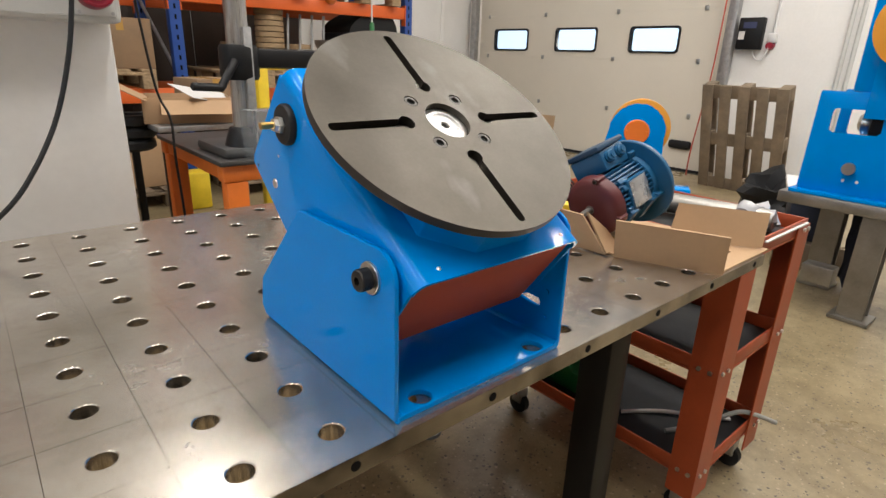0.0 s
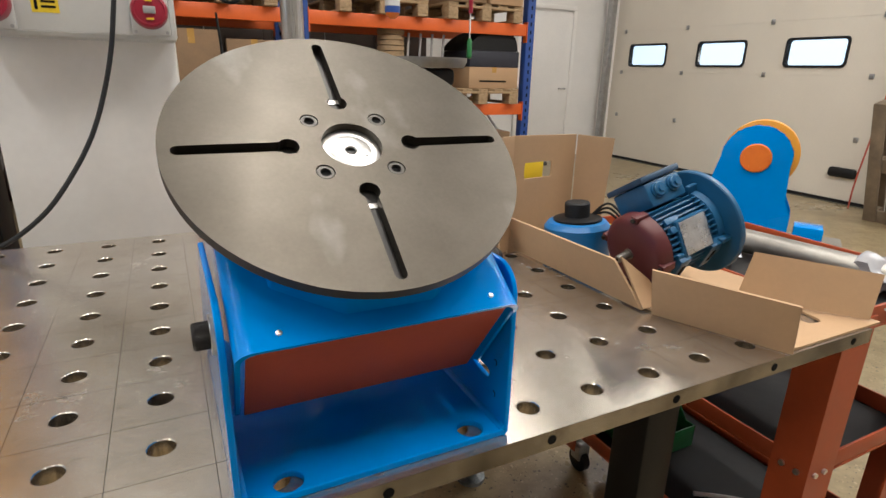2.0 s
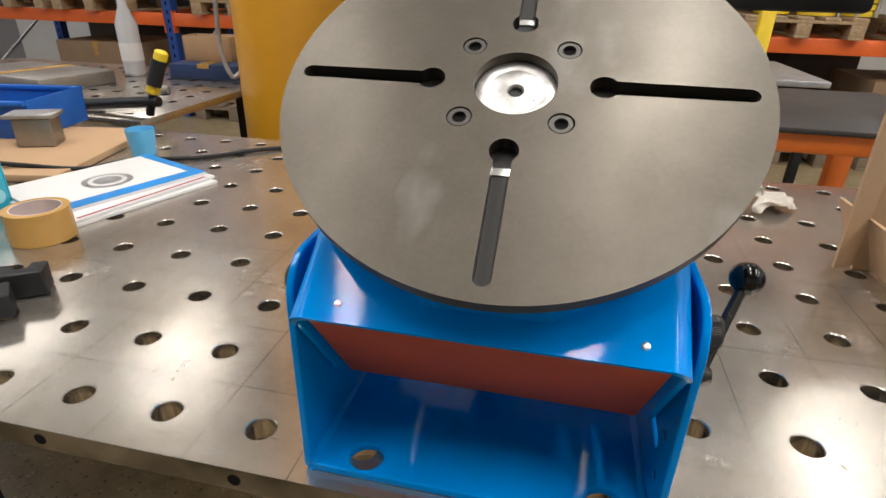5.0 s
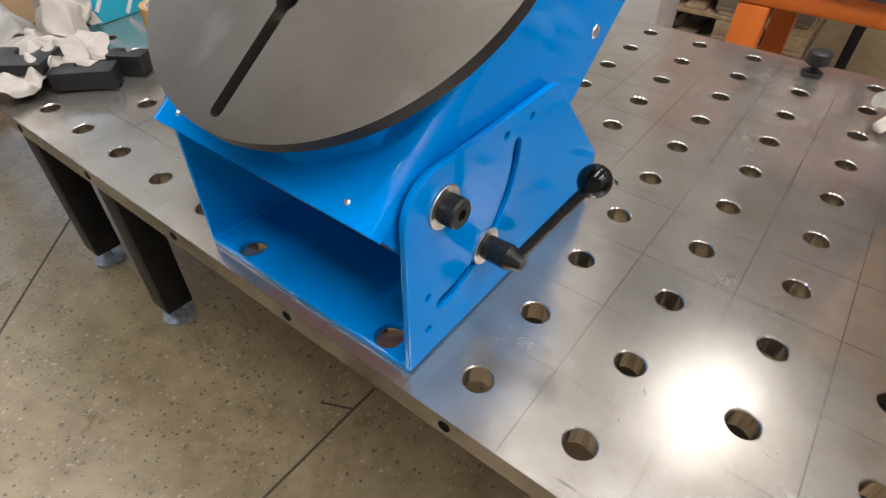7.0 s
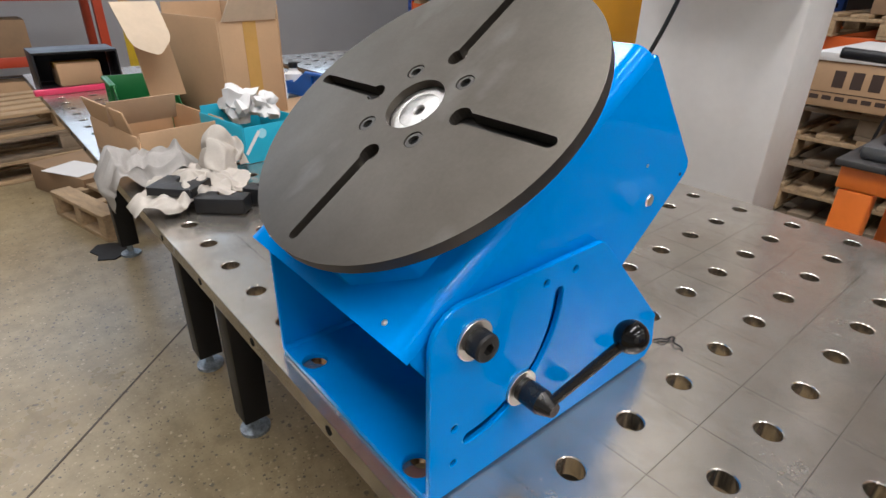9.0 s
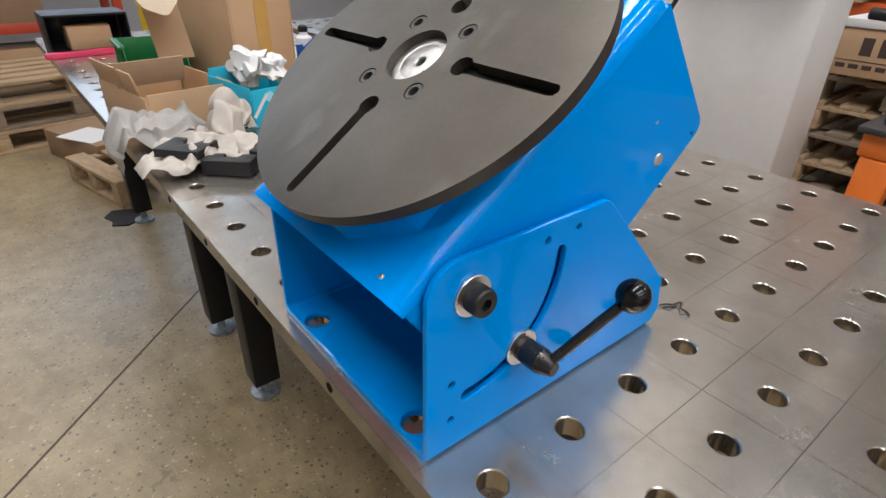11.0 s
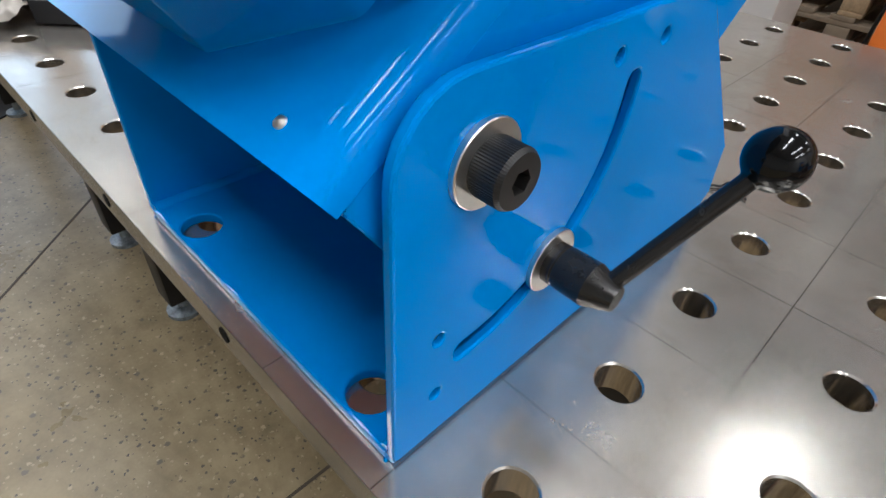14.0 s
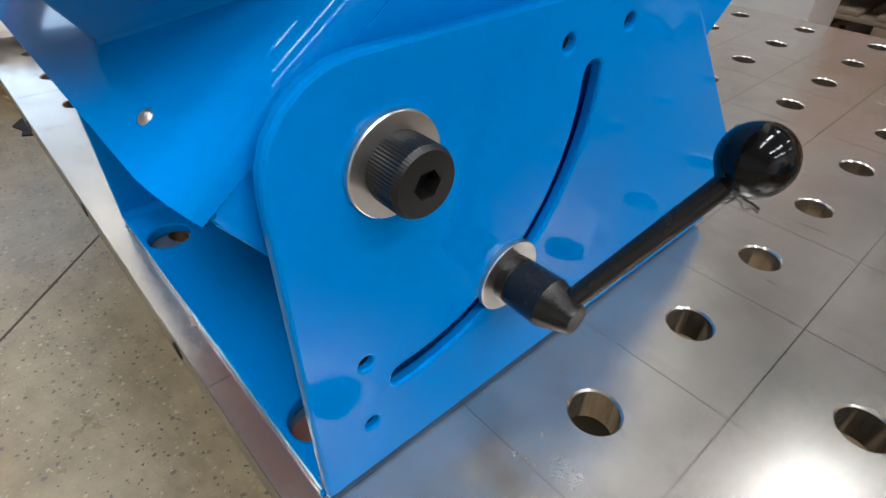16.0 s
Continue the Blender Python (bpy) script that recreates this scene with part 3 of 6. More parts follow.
def positioner():
    ob = thing("welding_positioner", "glossy blue tilting welding positioner with a slotted steel faceplate", "welding positioner", (0, 0, 0))
    arc = [(PIV[0] + 0.105 * math.cos(a), PIV[1] + 0.105 * math.sin(a)) for a in np.linspace(radians(-90), radians(2), 18)]
    out = [(PIV[0] + (p[0] - PIV[0]) * 1.055, PIV[1] + (p[1] - PIV[1]) * 1.055) for p in arc]
    inn = [(PIV[0] + (p[0] - PIV[0]) * 0.945, PIV[1] + (p[1] - PIV[1]) * 0.945) for p in arc]
    w = 0.105 * 0.055
    end_hi = [(arc[-1][0] + w * math.cos(radians(2) + b), arc[-1][1] + w * math.sin(radians(2) + b)) for b in np.linspace(0.4, math.pi - 0.4, 5)]
    end_lo = [(arc[0][0] + w * math.cos(radians(-90) + b), arc[0][1] + w * math.sin(radians(-90) + b)) for b in np.linspace(-math.pi + 0.4, -0.4, 5)]
    slot = out + end_hi + inn[::-1] + end_lo
    taps = [(-0.007, 0.928), (-0.007, 0.888), (0.0955, 1.033), (0.1355, 1.034)]
    right = part("side_plate", plate(side_plate_outline(), [slot] + [circle(*p, 0.0035, 12) for p in taps], 0.006, lambda u, v, w: (XR - 0.006 + w, u, v), 0.0015), BLUE, ob, "blue side plate with a curved slot", smooth=20)
    left = part("side_plate", plate(side_plate_outline(), [], 0.006, lambda u, v, w: (XL + w, u, v), 0.0015), BLUE, ob, smooth=20)
    for y, z in taps:
        part("threaded_hole", lathe(bmesh.new(), [(0, 0.0036), (0.002, 0.0036)], (XR - 0.0055, y, z), (1, 0, 0), 12), DARK, right)
        part("hole_plug", lathe(bmesh.new(), [(0, 0.0036), (0.0015, 0.0036)], (XR - 0.0079, y, z), (1, 0, 0), 12), BLUE, right)
    holes = [circle(0.110, -0.016, 0.0145), circle(0.310, -0.016, 0.0145), circle(0.110, 0.295, 0.0145), circle(0.310, 0.295, 0.0145)]
    base = rounded([(XL + 0.004, -0.034), (XR - 0.004, -0.034), (XR - 0.004, 0.304), (XL + 0.004, 0.304)], 0.004)
    part("base_plate", plate(base, holes, 0.008, lambda u, v, w: (u, v, TOP + w), 0.0015), BLUE, ob, "blue base plate with bolt holes", smooth=20)
    for x in (XL, XR):
        s = 1 if x == XL else -1
        fillet = bmesh.new()
        lathe(fillet, [(0, 0.006), (0.336, 0.006)], (x + s * 0.0062, -0.033, TOP + 0.0062), (0, 1, 0), 16)
        part("bend", fillet, BLUE, ob)

    # tilting housing: folded sheet, side cheeks and the sloping front
    lip, top_c = (-0.056, 1.0235), (0.214, 1.2197)
    cheek = rounded([(lip[0] + 0.0158 * UZ, lip[1] - 0.0158 * UY), (0.016, 0.922), (0.092, 0.884), (0.170, 0.948), (0.336, 1.089), (0.2275, 1.2125), (top_c[0] + 0.0158 * UZ - 0.004, top_c[1] - 0.0158 * UY - 0.003)], [0.004, 0.015, 0.02, 0.03, 0.014, 0.003, 0.0])
    for x in (0.0705, 0.3345):
        part("housing_cheek", plate(cheek, [], 0.005, lambda u, v, w, x=x: (x + w, u, v), 0.001), BLUE, ob, smooth=20)
    front = bmesh.new()
    n, r, half = 8, 0.016, 0.1348
    prof = [(-half + r - r * math.cos(b), -r + r * math.sin(b)) for b in np.linspace(0, math.pi / 2, n)] + \
           [(half - r + r * math.sin(b), -r + r * math.cos(b)) for b in np.linspace(0, math.pi / 2, n)]
    length = math.hypot(top_c[0] - lip[0], top_c[1] - lip[1])
    rows = []
    for off in (0.0, -0.004):
        for s in (-0.002, length):
            row = []
            for x, h in prof:
                k = 1.0 if off == 0 else (half - 0.004) / half
                hh = h + off
                row.append(front.verts.new((CX + x * k, lip[0] + s * UY - hh * UZ, lip[1] + s * UZ + hh * UY)))
            rows.append(row)
    a, b, c, d = rows
    for k in range(len(prof) - 1):
        front.faces.new((a[k], a[k + 1], b[k + 1], b[k]))
        front.faces.new((c[k + 1], c[k], d[k], d[k + 1]))
        front.faces.new((a[k + 1], a[k], c[k], c[k + 1]))
        front.faces.new((b[k], b[k + 1], d[k + 1], d[k]))
    front.faces.new((a[0], b[0], d[0], c[0]))
    front.faces.new((b[-1], a[-1], c[-1], d[-1]))
    part("housing_front", front, BLUE, ob, "sloping blue folded front of the housing", smooth=50)
    # top and rear cover of the housing
    rear = bmesh.new()
    ry, rz = 0.336 - 0.214, 1.089 - 1.2197
    rl = math.hypot(ry, rz)
    box(rear, (-0.1265, 0.002, -0.006), (0.1265, rl - 0.014, -0.002), 0.001, m=Matrix.Translation((CX, 0.214, 1.2197)) @ Matrix.Rotation(math.atan2(rz, ry), 4, "X"))
    part("housing_back", rear, BLUE, ob)
    # primer-red closing plate under the lip
    red = bx((-0.125, 0.0, -0.003), (0.125, 0.127, 0.0), 0.0008, m=Matrix.Translation((CX, lip[0] + 0.015, lip[1] - 0.009)) @ Matrix.Rotation(TILT - math.pi / 2, 4, "X"))
    part("closing_plate", red, REDOX, ob, "matt red primer closing plate")
    gear = lathe(bmesh.new(), [(0, 0.022), (0.002, 0.024), (0.05, 0.024)], (CX, 0.10, 0.888), (0, 0.6, 0.8), 24)
    part("drive_hub", gear, BLACKOX, ob)
    for x in (0.107, 0.309):
        rv = lathe(bmesh.new(), [(0, 0.0029), (0.0008, 0.0026), (0.0014, 0.0014)], (x, lip[0] + 0.012 * UY, lip[1] + 0.012 * UZ), (0, -UZ, UY), 14)
        part("rivet", rv, ALU, ob, "bright pop rivet")

    # faceplate: disc with four slots, hub recess and four screws
    C = Vector((0.207, 0.0613, 1.1670))

    def on_disc(u, v, w):
        return (C.x + u, C.y + v * UY - w * UZ, C.z + v * UZ + w * UY)

    R, T = 0.1732, 0.011
    def keyhole(ang):
        pts = [(0.062 + 0.0102 * math.cos(b), 0.0102 * math.sin(b)) for b in np.linspace(radians(38), radians(322), 16)]
        pts += [(0.157 + 0.0058 * math.cos(b), 0.0058 * math.sin(b)) for b in np.linspace(-math.pi / 2, math.pi / 2, 9)]
        ca, sa = math.cos(ang), math.sin(ang)
        return [(x * ca - y * sa, x * sa + y * ca) for x, y in pts]
    screws = [(sx * 0.0352, sy * 0.0352) for sx in (-1, 1) for sy in (-1, 1)]
    twist = radians(2.5)
    face = plate(circle(0, 0, R, 180), [circle(0, 0, 0.0302, 40)] + [keyhole(k * math.pi / 2) for k in range(4)] + [circle(*p, 0.0092, 20) for p in screws], T,
                 lambda u, v, w: on_disc(u, v, w - T))
    disc = part("faceplate", face, DISC, ob, "round ground-steel faceplate with four keyhole slots", smooth=15)
    disc.data.materials.append(RIM)
    for f in disc.data.polygons:
        mid = sum((disc.data.vertices[i].co for i in f.vertices), Vector()) / len(f.vertices) - C
        if mid.length > R * 0.985 and abs(f.normal.dot(Vector((0, -UZ, UY)))) < 0.5:
            f.material_index = 1
    hub = lathe(bmesh.new(), [(-0.006, 0.0298), (0.0, 0.0298), (0.0005, 0.029), (0.0005, 0.021), (0.0003, 0.0206), (0.0005, 0.0202), (0.0005, 0.0064), (-0.001, 0.0052), (-0.008, 0.005)], on_disc(0, 0, -0.0085), (0, -UZ, UY), 40, False)
    part("hub", hub, HUBALU, disc, "bright turned aluminium hub with a centre hole")
    part("centre_hole", lathe(bmesh.new(), [(0, 0.0052), (0.001, 0.0052)], on_disc(0, 0, -0.0135), (0, -UZ, UY), 16), DARK, disc)
    part("pin_hole", lathe(bmesh.new(), [(0, 0.0009), (0.0003, 0.0009)], on_disc(0.014, -0.009, -0.0079), (0, -UZ, UY), 10), DARK, disc)
    for x, y in screws:
        head = lathe(bmesh.new(), [(-0.008, 0.0086), (-0.0012, 0.0086), (-0.0006, 0.008), (-0.0006, 0.0050), (-0.006, 0.0048)], on_disc(x, y, 0), (0, -UZ, UY), 20, False)
        sc = part("countersunk_screw", head, SCREW, disc, "flush socket screw")
        part("hex_socket", lathe(bmesh.new(), [(0, 0.0051), (0.0008, 0.0051)], on_disc(x, y, -0.0042), (0, -UZ, UY), 6), DARK, sc)
    # Added black plate: the slots look down on it in place of shade.
    part("slot_shade_plate", lathe(bmesh.new(), [(0, 0.160), (0.002, 0.168), (0.0058, 0.168)], on_disc(0, 0, -T - 0.0065), (0, -UZ, UY), 64), BLACKOX, ob, "dark plate behind the faceplate, added to darken its slots")
    # eight-sided blue boss carrying the faceplate
    boss = bmesh.new()
    outline = [(0.1, -0.122), (0.1, 0.122), (0.042, 0.158), (-0.042, 0.158), (-0.1, 0.122), (-0.1, -0.122), (-0.042, -0.16), (0.042, -0.16)]
    loops = []
    for h, k in ((-0.0475, 1.006), (-0.0455, 1.0), (-0.0195, 1.0)):
        loops.append([boss.verts.new(on_disc(p * k, q * k, h)) for p, q in rounded(outline, 0.006, 4)])
    for lo, hi in zip(loops, loops[1:]):
        for k in range(len(lo)):
            boss.faces.new((lo[k], lo[(k + 1) % len(lo)], hi[(k + 1) % len(lo)], hi[k]))
    boss.faces.new(loops[0][::-1])
    boss.faces.new(loops[-1])
    part("boss", boss, BLUE, ob, "eight-sided blue boss under the faceplate", smooth=45)
    for ang, d in ((-90, 0.066), (90, 0.070)):
        ca, sa = math.cos(radians(ang)), math.sin(radians(ang))
        nut = bmesh.new()
        for p, h in ((d, -0.0122), (d + 0.006, -0.0105)):
            box(nut, (-0.0075, -0.003, -0.0008), (0.0075, 0.003, 0.0), 0.0003, m=Matrix.Translation(on_disc(p * ca, p * sa, h)) @ Matrix.Rotation(TILT, 4, "X"))
        part("slot_nut", nut, ZINC, disc, "bright steel nut in the slot")

    # pivot bolts with washers
    for x, s in ((XL, -1), (XR, 1)):
        wash = lathe(bmesh.new(), [(0, 0.0185), (0.0025, 0.0185), (0.003, 0.018)], (x, *PIV), (s, 0, 0), 32)
        part("washer", wash, ZINC, ob, "bright zinc washer")
        seg = 132
        head = bmesh.new()
        rings = []
        for d, r0 in ((0.003, 0.0122), (0.0045, 0.0122), (0.0155, 0.0122), (0.0175, 0.0112), (0.0178, 0.0050), (0.011, 0.0049)):
            knurl = 0.0003 if d in (0.0045, 0.0155) else 0
            ring = []
            for k in range(seg):
                a = 2 * math.pi * k / seg
                rk = r0 + (knurl if k % 2 else 0) if r0 > 0.01 else 0.0046 / math.cos(a % (math.pi / 3) - math.pi / 6)
                ring.append(head.verts.new((x + s * d, PIV[0] + rk * math.cos(a), PIV[1] + rk * math.sin(a))))
            rings.append(ring)
        for a, b in zip(rings, rings[1:]):
            for k in range(seg):
                head.faces.new((a[k], a[(k + 1) % seg], b[(k + 1) % seg], b[k]))
        bolt = part("pivot_bolt", head, BLACKOX, ob, "black knurled socket-head bolt", smooth=25)
        part("hex_socket", lathe(bmesh.new(), [(0, 0.0056), (0.0006, 0.0056)], (x + s * 0.0112, *PIV), (s, 0, 0), 18), DARK, bolt)

    # clamping lever in the curved slot
    L = Vector((XR, 0.073, 0.931))
    part("washer", lathe(bmesh.new(), [(0, 0.0185), (0.0028, 0.0185), (0.0032, 0.018)], L, (1, 0, 0), 32), ZINC, ob, "bright zinc washer")
    boss = lathe(bmesh.new(), [(0.003, 0.0115), (0.008, 0.0118), (0.0085, 0.0112), (0.0095, 0.0118), (0.027, 0.0122), (0.0405, 0.0072), (0.0415, 0.0066)], L, (1, 0, 0), 32)
    lever = part("clamping_lever", boss, LEVERSTEEL, ob, "black clamping lever hub", smooth=15)
    ball = Vector((0.418, 0.1285, 1.0005))
    start = L + Vector((0.034, 0.002, 0.003))
    d = (ball - start).normalized()
    part("lever_arm", rod(start, ball - d * 0.010, 0.0048, 20), LEVERSTEEL, lever, "black round lever arm")
    sph = lathe(bmesh.new(), [(-0.0142, 0.0052), (-0.0135, 0.006)] + [(0.0148 * math.sin(b), 0.0148 * math.cos(b)) for b in np.linspace(radians(-62), radians(90), 16)], ball, d, 32)
    part("ball_knob", sph, BAKELITE, lever, "shiny black ball knob")

    # small screws on the housing cheeks, and the cable gland on the left cheek
    for x, s in ((0.0705, -1), (0.3395, 1)):
        part("cheek_screw", lathe(bmesh.new(), [(0, 0.0068), (0.0015, 0.006), (0.002, 0.004)], (x, 0.262, 1.067), (s, 0, 0), 18), ZINC, ob, "flat zinc screw")
        part("cheek_hole", rod((x - s * 0.001, 0.316, 1.084), (x + s * 0.0005, 0.316, 1.084), 0.002, 10), DARK, ob)
        part("cheek_hole", rod((x - s * 0.001, 0.2455, 1.107), (x + s * 0.0005, 0.2455, 1.107), 0.0018, 10), ZINC, ob)
    gland = lathe(bmesh.new(), [(0, 0.026), (0.005, 0.026), (0.008, 0.024), (0.009, 0.012)], (0.0705, 0.213, 1.152), (-1, 0, 0), 36)
    g = part("earth_terminal", gland, RUBBER, ob, "round black insulating disc")
    part("terminal_stud", rod((0.064, 0.213, 1.152), (0.034, 0.213, 1.152), 0.0045, 14, chamfer=0.001), surface("brass", (0.6, 0.4, 0.13), 0.3, 1.0), g, "brass terminal stud")
    for x, r in ((0.0625, 0.011), (0.057, 0.0085)):
        part("terminal_nut", lathe(bmesh.new(), [(0, r), (0.006, r)], (x, 0.213, 1.152), (-1, 0, 0), 6), ZINC, g)
    return ob


positioner()

# ---- column, socket pillar, cable ----
col = thing("round_column", "thick round column painted warm yellow", "column", (-0.70, 1.56, 0), kind="structure")
part("shaft", lathe(bmesh.new(), [(0, 0.208), (H, 0.208)], (0, 0, 0), (0, 0, 1), 64), YELLOW, col)
part("column_base_ring", lathe(bmesh.new(), [(0, 0.23), (0.02, 0.23), (0.025, 0.208)], (0, 0, 0), (0, 0, 1), 48), YELLOW, col)
solid("pillar", bx((-0.335, 1.27, 0.0), (0.095, 1.45, H), 0.01), WHITEWALL, "white painted square pillar behind the table", "pillar", kind="structure")


def socket_box():
    ob = thing("socket_box", "light grey power socket box with red industrial sockets", "socket box", (-0.105, 1.14, 1.29))
    part("housing", bx((-0.212, 0.0, 0.0), (0.203, 0.129, 0.34), 0.012), GREYPLASTIC, ob)
    part("cover_seam", bx((-0.2, -0.003, 0.012), (0.19, 0.001, 0.33), 0.004), GREYPLASTIC, ob)
    for x in (-0.162, 0.147):
        fl = part("socket_flange", bx((x - 0.042, -0.012, 0.012), (x + 0.042, -0.002, 0.122), 0.006), GREYPLASTIC, ob)
        lid = part("socket_lid", lathe(bmesh.new(), [(0, 0.040), (0.026, 0.040), (0.034, 0.038), (0.036, 0.033), (0.034, 0.031), (0.036, 0.02)], (x, -0.010, 0.066), (0, -1, 0.06), 36), REDPLASTIC, fl, "round red socket lid")
        part("lid_hinge", bx((x - 0.014, -0.04, 0.098), (x + 0.014, -0.008, 0.116), 0.004), REDPLASTIC, fl)
        part("rating_plate", bx((x - 0.013, -0.0505, 0.060), (x + 0.013, -0.0455, 0.076), 0.001), GALV, fl, "small grey rating plate")
        for z in (0.046, 0.086):
            part("yellow_mark", bx((x - 0.008, -0.0500, z), (x + 0.008, -0.0455, z + 0.004)), YELLOWTAPE, fl)
        for sx in (-0.034, 0.034):
            for sz in (0.02, 0.114):
                part("flange_screw", rod((x + sx, -0.0125, sz), (x + sx, -0.0145, sz), 0.004, 10), GALV, fl)
    lab = part("warning_label", bx((-0.088, -0.0045, 0.052), (-0.036, -0.0032, 0.086)), YELLOWTAPE, ob, "yellow warning label")
    part("label_mark", bx((-0.082, -0.0053, 0.058), (-0.076, -0.0046, 0.08)), DARK, lab)
    for k in range(2):
        part("label_mark", bx((-0.07, -0.0053, 0.062 + 0.011 * k), (-0.042, -0.0046, 0.067 + 0.011 * k)), DARK, lab)
    for x in (-0.09, -0.005, 0.075):
        part("fuse_cover", bx((x - 0.04, -0.006, 0.165), (x + 0.035, -0.001, 0.29), 0.004), GREYPLASTIC, ob)
        part("cover_window", bx((x - 0.025, -0.009, 0.2), (x + 0.02, -0.0055, 0.25), 0.002), surface("smoked_window", (0.02, 0.03, 0.06), 0.15), ob)
    return ob


socket_box()
solid("power_cable", tube([(0.0, 0.98, 1.75), (-0.012, 0.97, 1.45), (-0.024, 0.96, 1.35), (-0.05, 0.95, 1.225), (-0.098, 0.93, 1.09), (-0.165, 0.90, 0.98), (-0.225, 0.89, 0.915), (-0.30, 0.895, 0.868), (-0.385, 0.895, 0.8565),
                           (-0.48, 0.828, 0.8555), (-0.56, 0.74, 0.8555), (-0.69, 0.675, 0.857), (-0.73, 0.58, 0.862), (-0.84, 0.54, 0.872), (-0.97, 0.50, 0.885)], 0.0050, 10), RUBBER, "black rubber power cable hanging down onto the table", "cable")


# ---- pallets, cartons, crates ----
def pallet(at, turn, mat, label, tilt=None, group="pallets"):
    ob = thing("pallet", label, "pallet", (0, 0, 0), 0, group)
    for k, y in enumerate(np.linspace(-0.35, 0.35, 5)):
        part("deck_board", bx((-0.6, y - 0.052, 0.122), (0.6, y + 0.052, 0.144), 0.003), mat, ob)
    for x in (-0.53, 0.0, 0.53):
        part("cross_board", bx((x - 0.07, -0.4, 0.1), (x + 0.07, 0.4, 0.1215), 0.003), mat, ob)
        for y in (-0.35, 0.0, 0.35):
            part("block", bx((x - 0.07, y - 0.05, 0.0225), (x + 0.07, y + 0.05, 0.0995), 0.004), mat, ob)
    for y in (-0.35, 0.0, 0.35):
        part("bottom_board", bx((-0.6, y - 0.05, 0.0), (0.6, y + 0.05, 0.022), 0.003), mat, ob)
    ob.matrix_world = tilt if tilt is not None else pose(*at, 0, 0, turn)
    return ob


def carton(at, size, turn=0.0, label="closed brown cardboard carton", mat=None, open_top=False, bars=0, group=""):
    ob = thing("carton", label, "box", at, turn, group)
    sx, sy, sz = size[0] / 2, size[1] / 2, size[2]
    mat = mat or CARD
    if not open_top:
        part("body", bx((-sx, -sy, 0), (sx, sy, sz), 0.006), mat, ob)
        part("packing_tape", bx((-0.025, -sy - 0.001, sz * 0.75), (0.025, sy + 0.001, sz + 0.0012)), BROWNTAPE, ob)
    else:
        w = 0.004
        part("bottom", bx((-sx, -sy, 0), (sx, sy, w)), mat, ob)
        for s in (-1, 1):
            part("side", bx((s * sx - w / 2, -sy, w), (s * sx + w / 2, sy, sz), 0.001), mat, ob)
            part("side", bx((-sx + w, s * sy - w / 2, w), (sx - w, s * sy + w / 2, sz), 0.001), mat, ob)
    for k in range(bars):
        part("printed_bar", bx((-sx * 0.6, -sy - 0.002, sz * (0.3 + 0.18 * k)), (sx * (0.5 - 0.2 * k), -sy - 0.0004, sz * (0.38 + 0.18 * k))), DARK, ob)
    return ob


def crate(at, size, turn, mat, label):
    """A plastic stacking bin with a dropped front and a rim."""
    ob = thing("storage_bin", label, "bin", at, turn)
    sx, sy, sz, w = size[0] / 2, size[1] / 2, size[2], 0.004
    part("bottom", bx((-sx, -sy, 0), (sx, sy, w), 0.001), mat, ob)
    for s in (-1, 1):
        part("side_wall", plate([(-sx, 0.004), (sx, 0.004), (sx, sz), (-sx * 0.35, sz), (-sx * 0.75, sz * 0.5), (-sx, sz * 0.5)], [], w, lambda u, v, t, s=s: (u, s * sy + (t if s < 0 else -t), v), 0.001), mat, ob)
        part("rim", bx((-sx * 0.35, s * sy - 0.009, sz - 0.012), (sx, s * sy + 0.009, sz), 0.003), mat, ob)
        for k in range(3):
            part("rib", bx((-sx * 0.2 + 0.35 * sx * k, s * (sy + 0.004) - 0.004, 0.02), (-sx * 0.2 + 0.35 * sx * k + 0.008, s * (sy + 0.004) + 0.004, sz - 0.012)), mat, ob)
    part("back_wall", bx((sx - w, -sy + w, w), (sx, sy - w, sz), 0.001), mat, ob)
    part("front_lip", bx((-sx, -sy + w, w), (-sx + w, sy - w, sz * 0.5), 0.001), mat, ob)
    return ob


# ---- pallet racking along the north side ----
def rack_upright(x):
    ob = thing("rack_upright", "blue slotted steel rack upright frame", "rack upright", (x, 4.4, 0), 0, "rack uprights")
    for y in (0.05, 1.05):
        part("post", bx((-0.045, y - 0.045, 0), (0.045, y + 0.045, 3.4), 0.006), RACKBLUE, ob)
        for k in range(22):
            part("slot", bx((-0.008, y - 0.0462, 0.55 + 0.075 * k), (0.008, y - 0.0452, 0.585 + 0.075 * k)), DARK, ob)
    for k in range(4):
        z = 0.3 + 0.7 * k
        part("brace", rod((0, 0.07, z), (0, 1.03, z + 0.65), 0.015, 8), GALV, ob)
    return ob


def rack_beam(x0, x1, z, y):
    ob = thing("rack_beam", "orange steel pallet rack beam", "rack beam", ((x0 + x1) / 2, y, z), 0, "rack beams")
    h = (x1 - x0) / 2 - 0.047
    part("beam", bx((-h, -0.025, -0.11), (h, 0.025, 0.0), 0.006), ORANGE, ob)
    for s in (-1, 1):
        part("end_plate", bx((s * h - 0.004, -0.035, -0.17), (s * h + 0.004, 0.03, 0.02)), ORANGE, ob)
    return ob


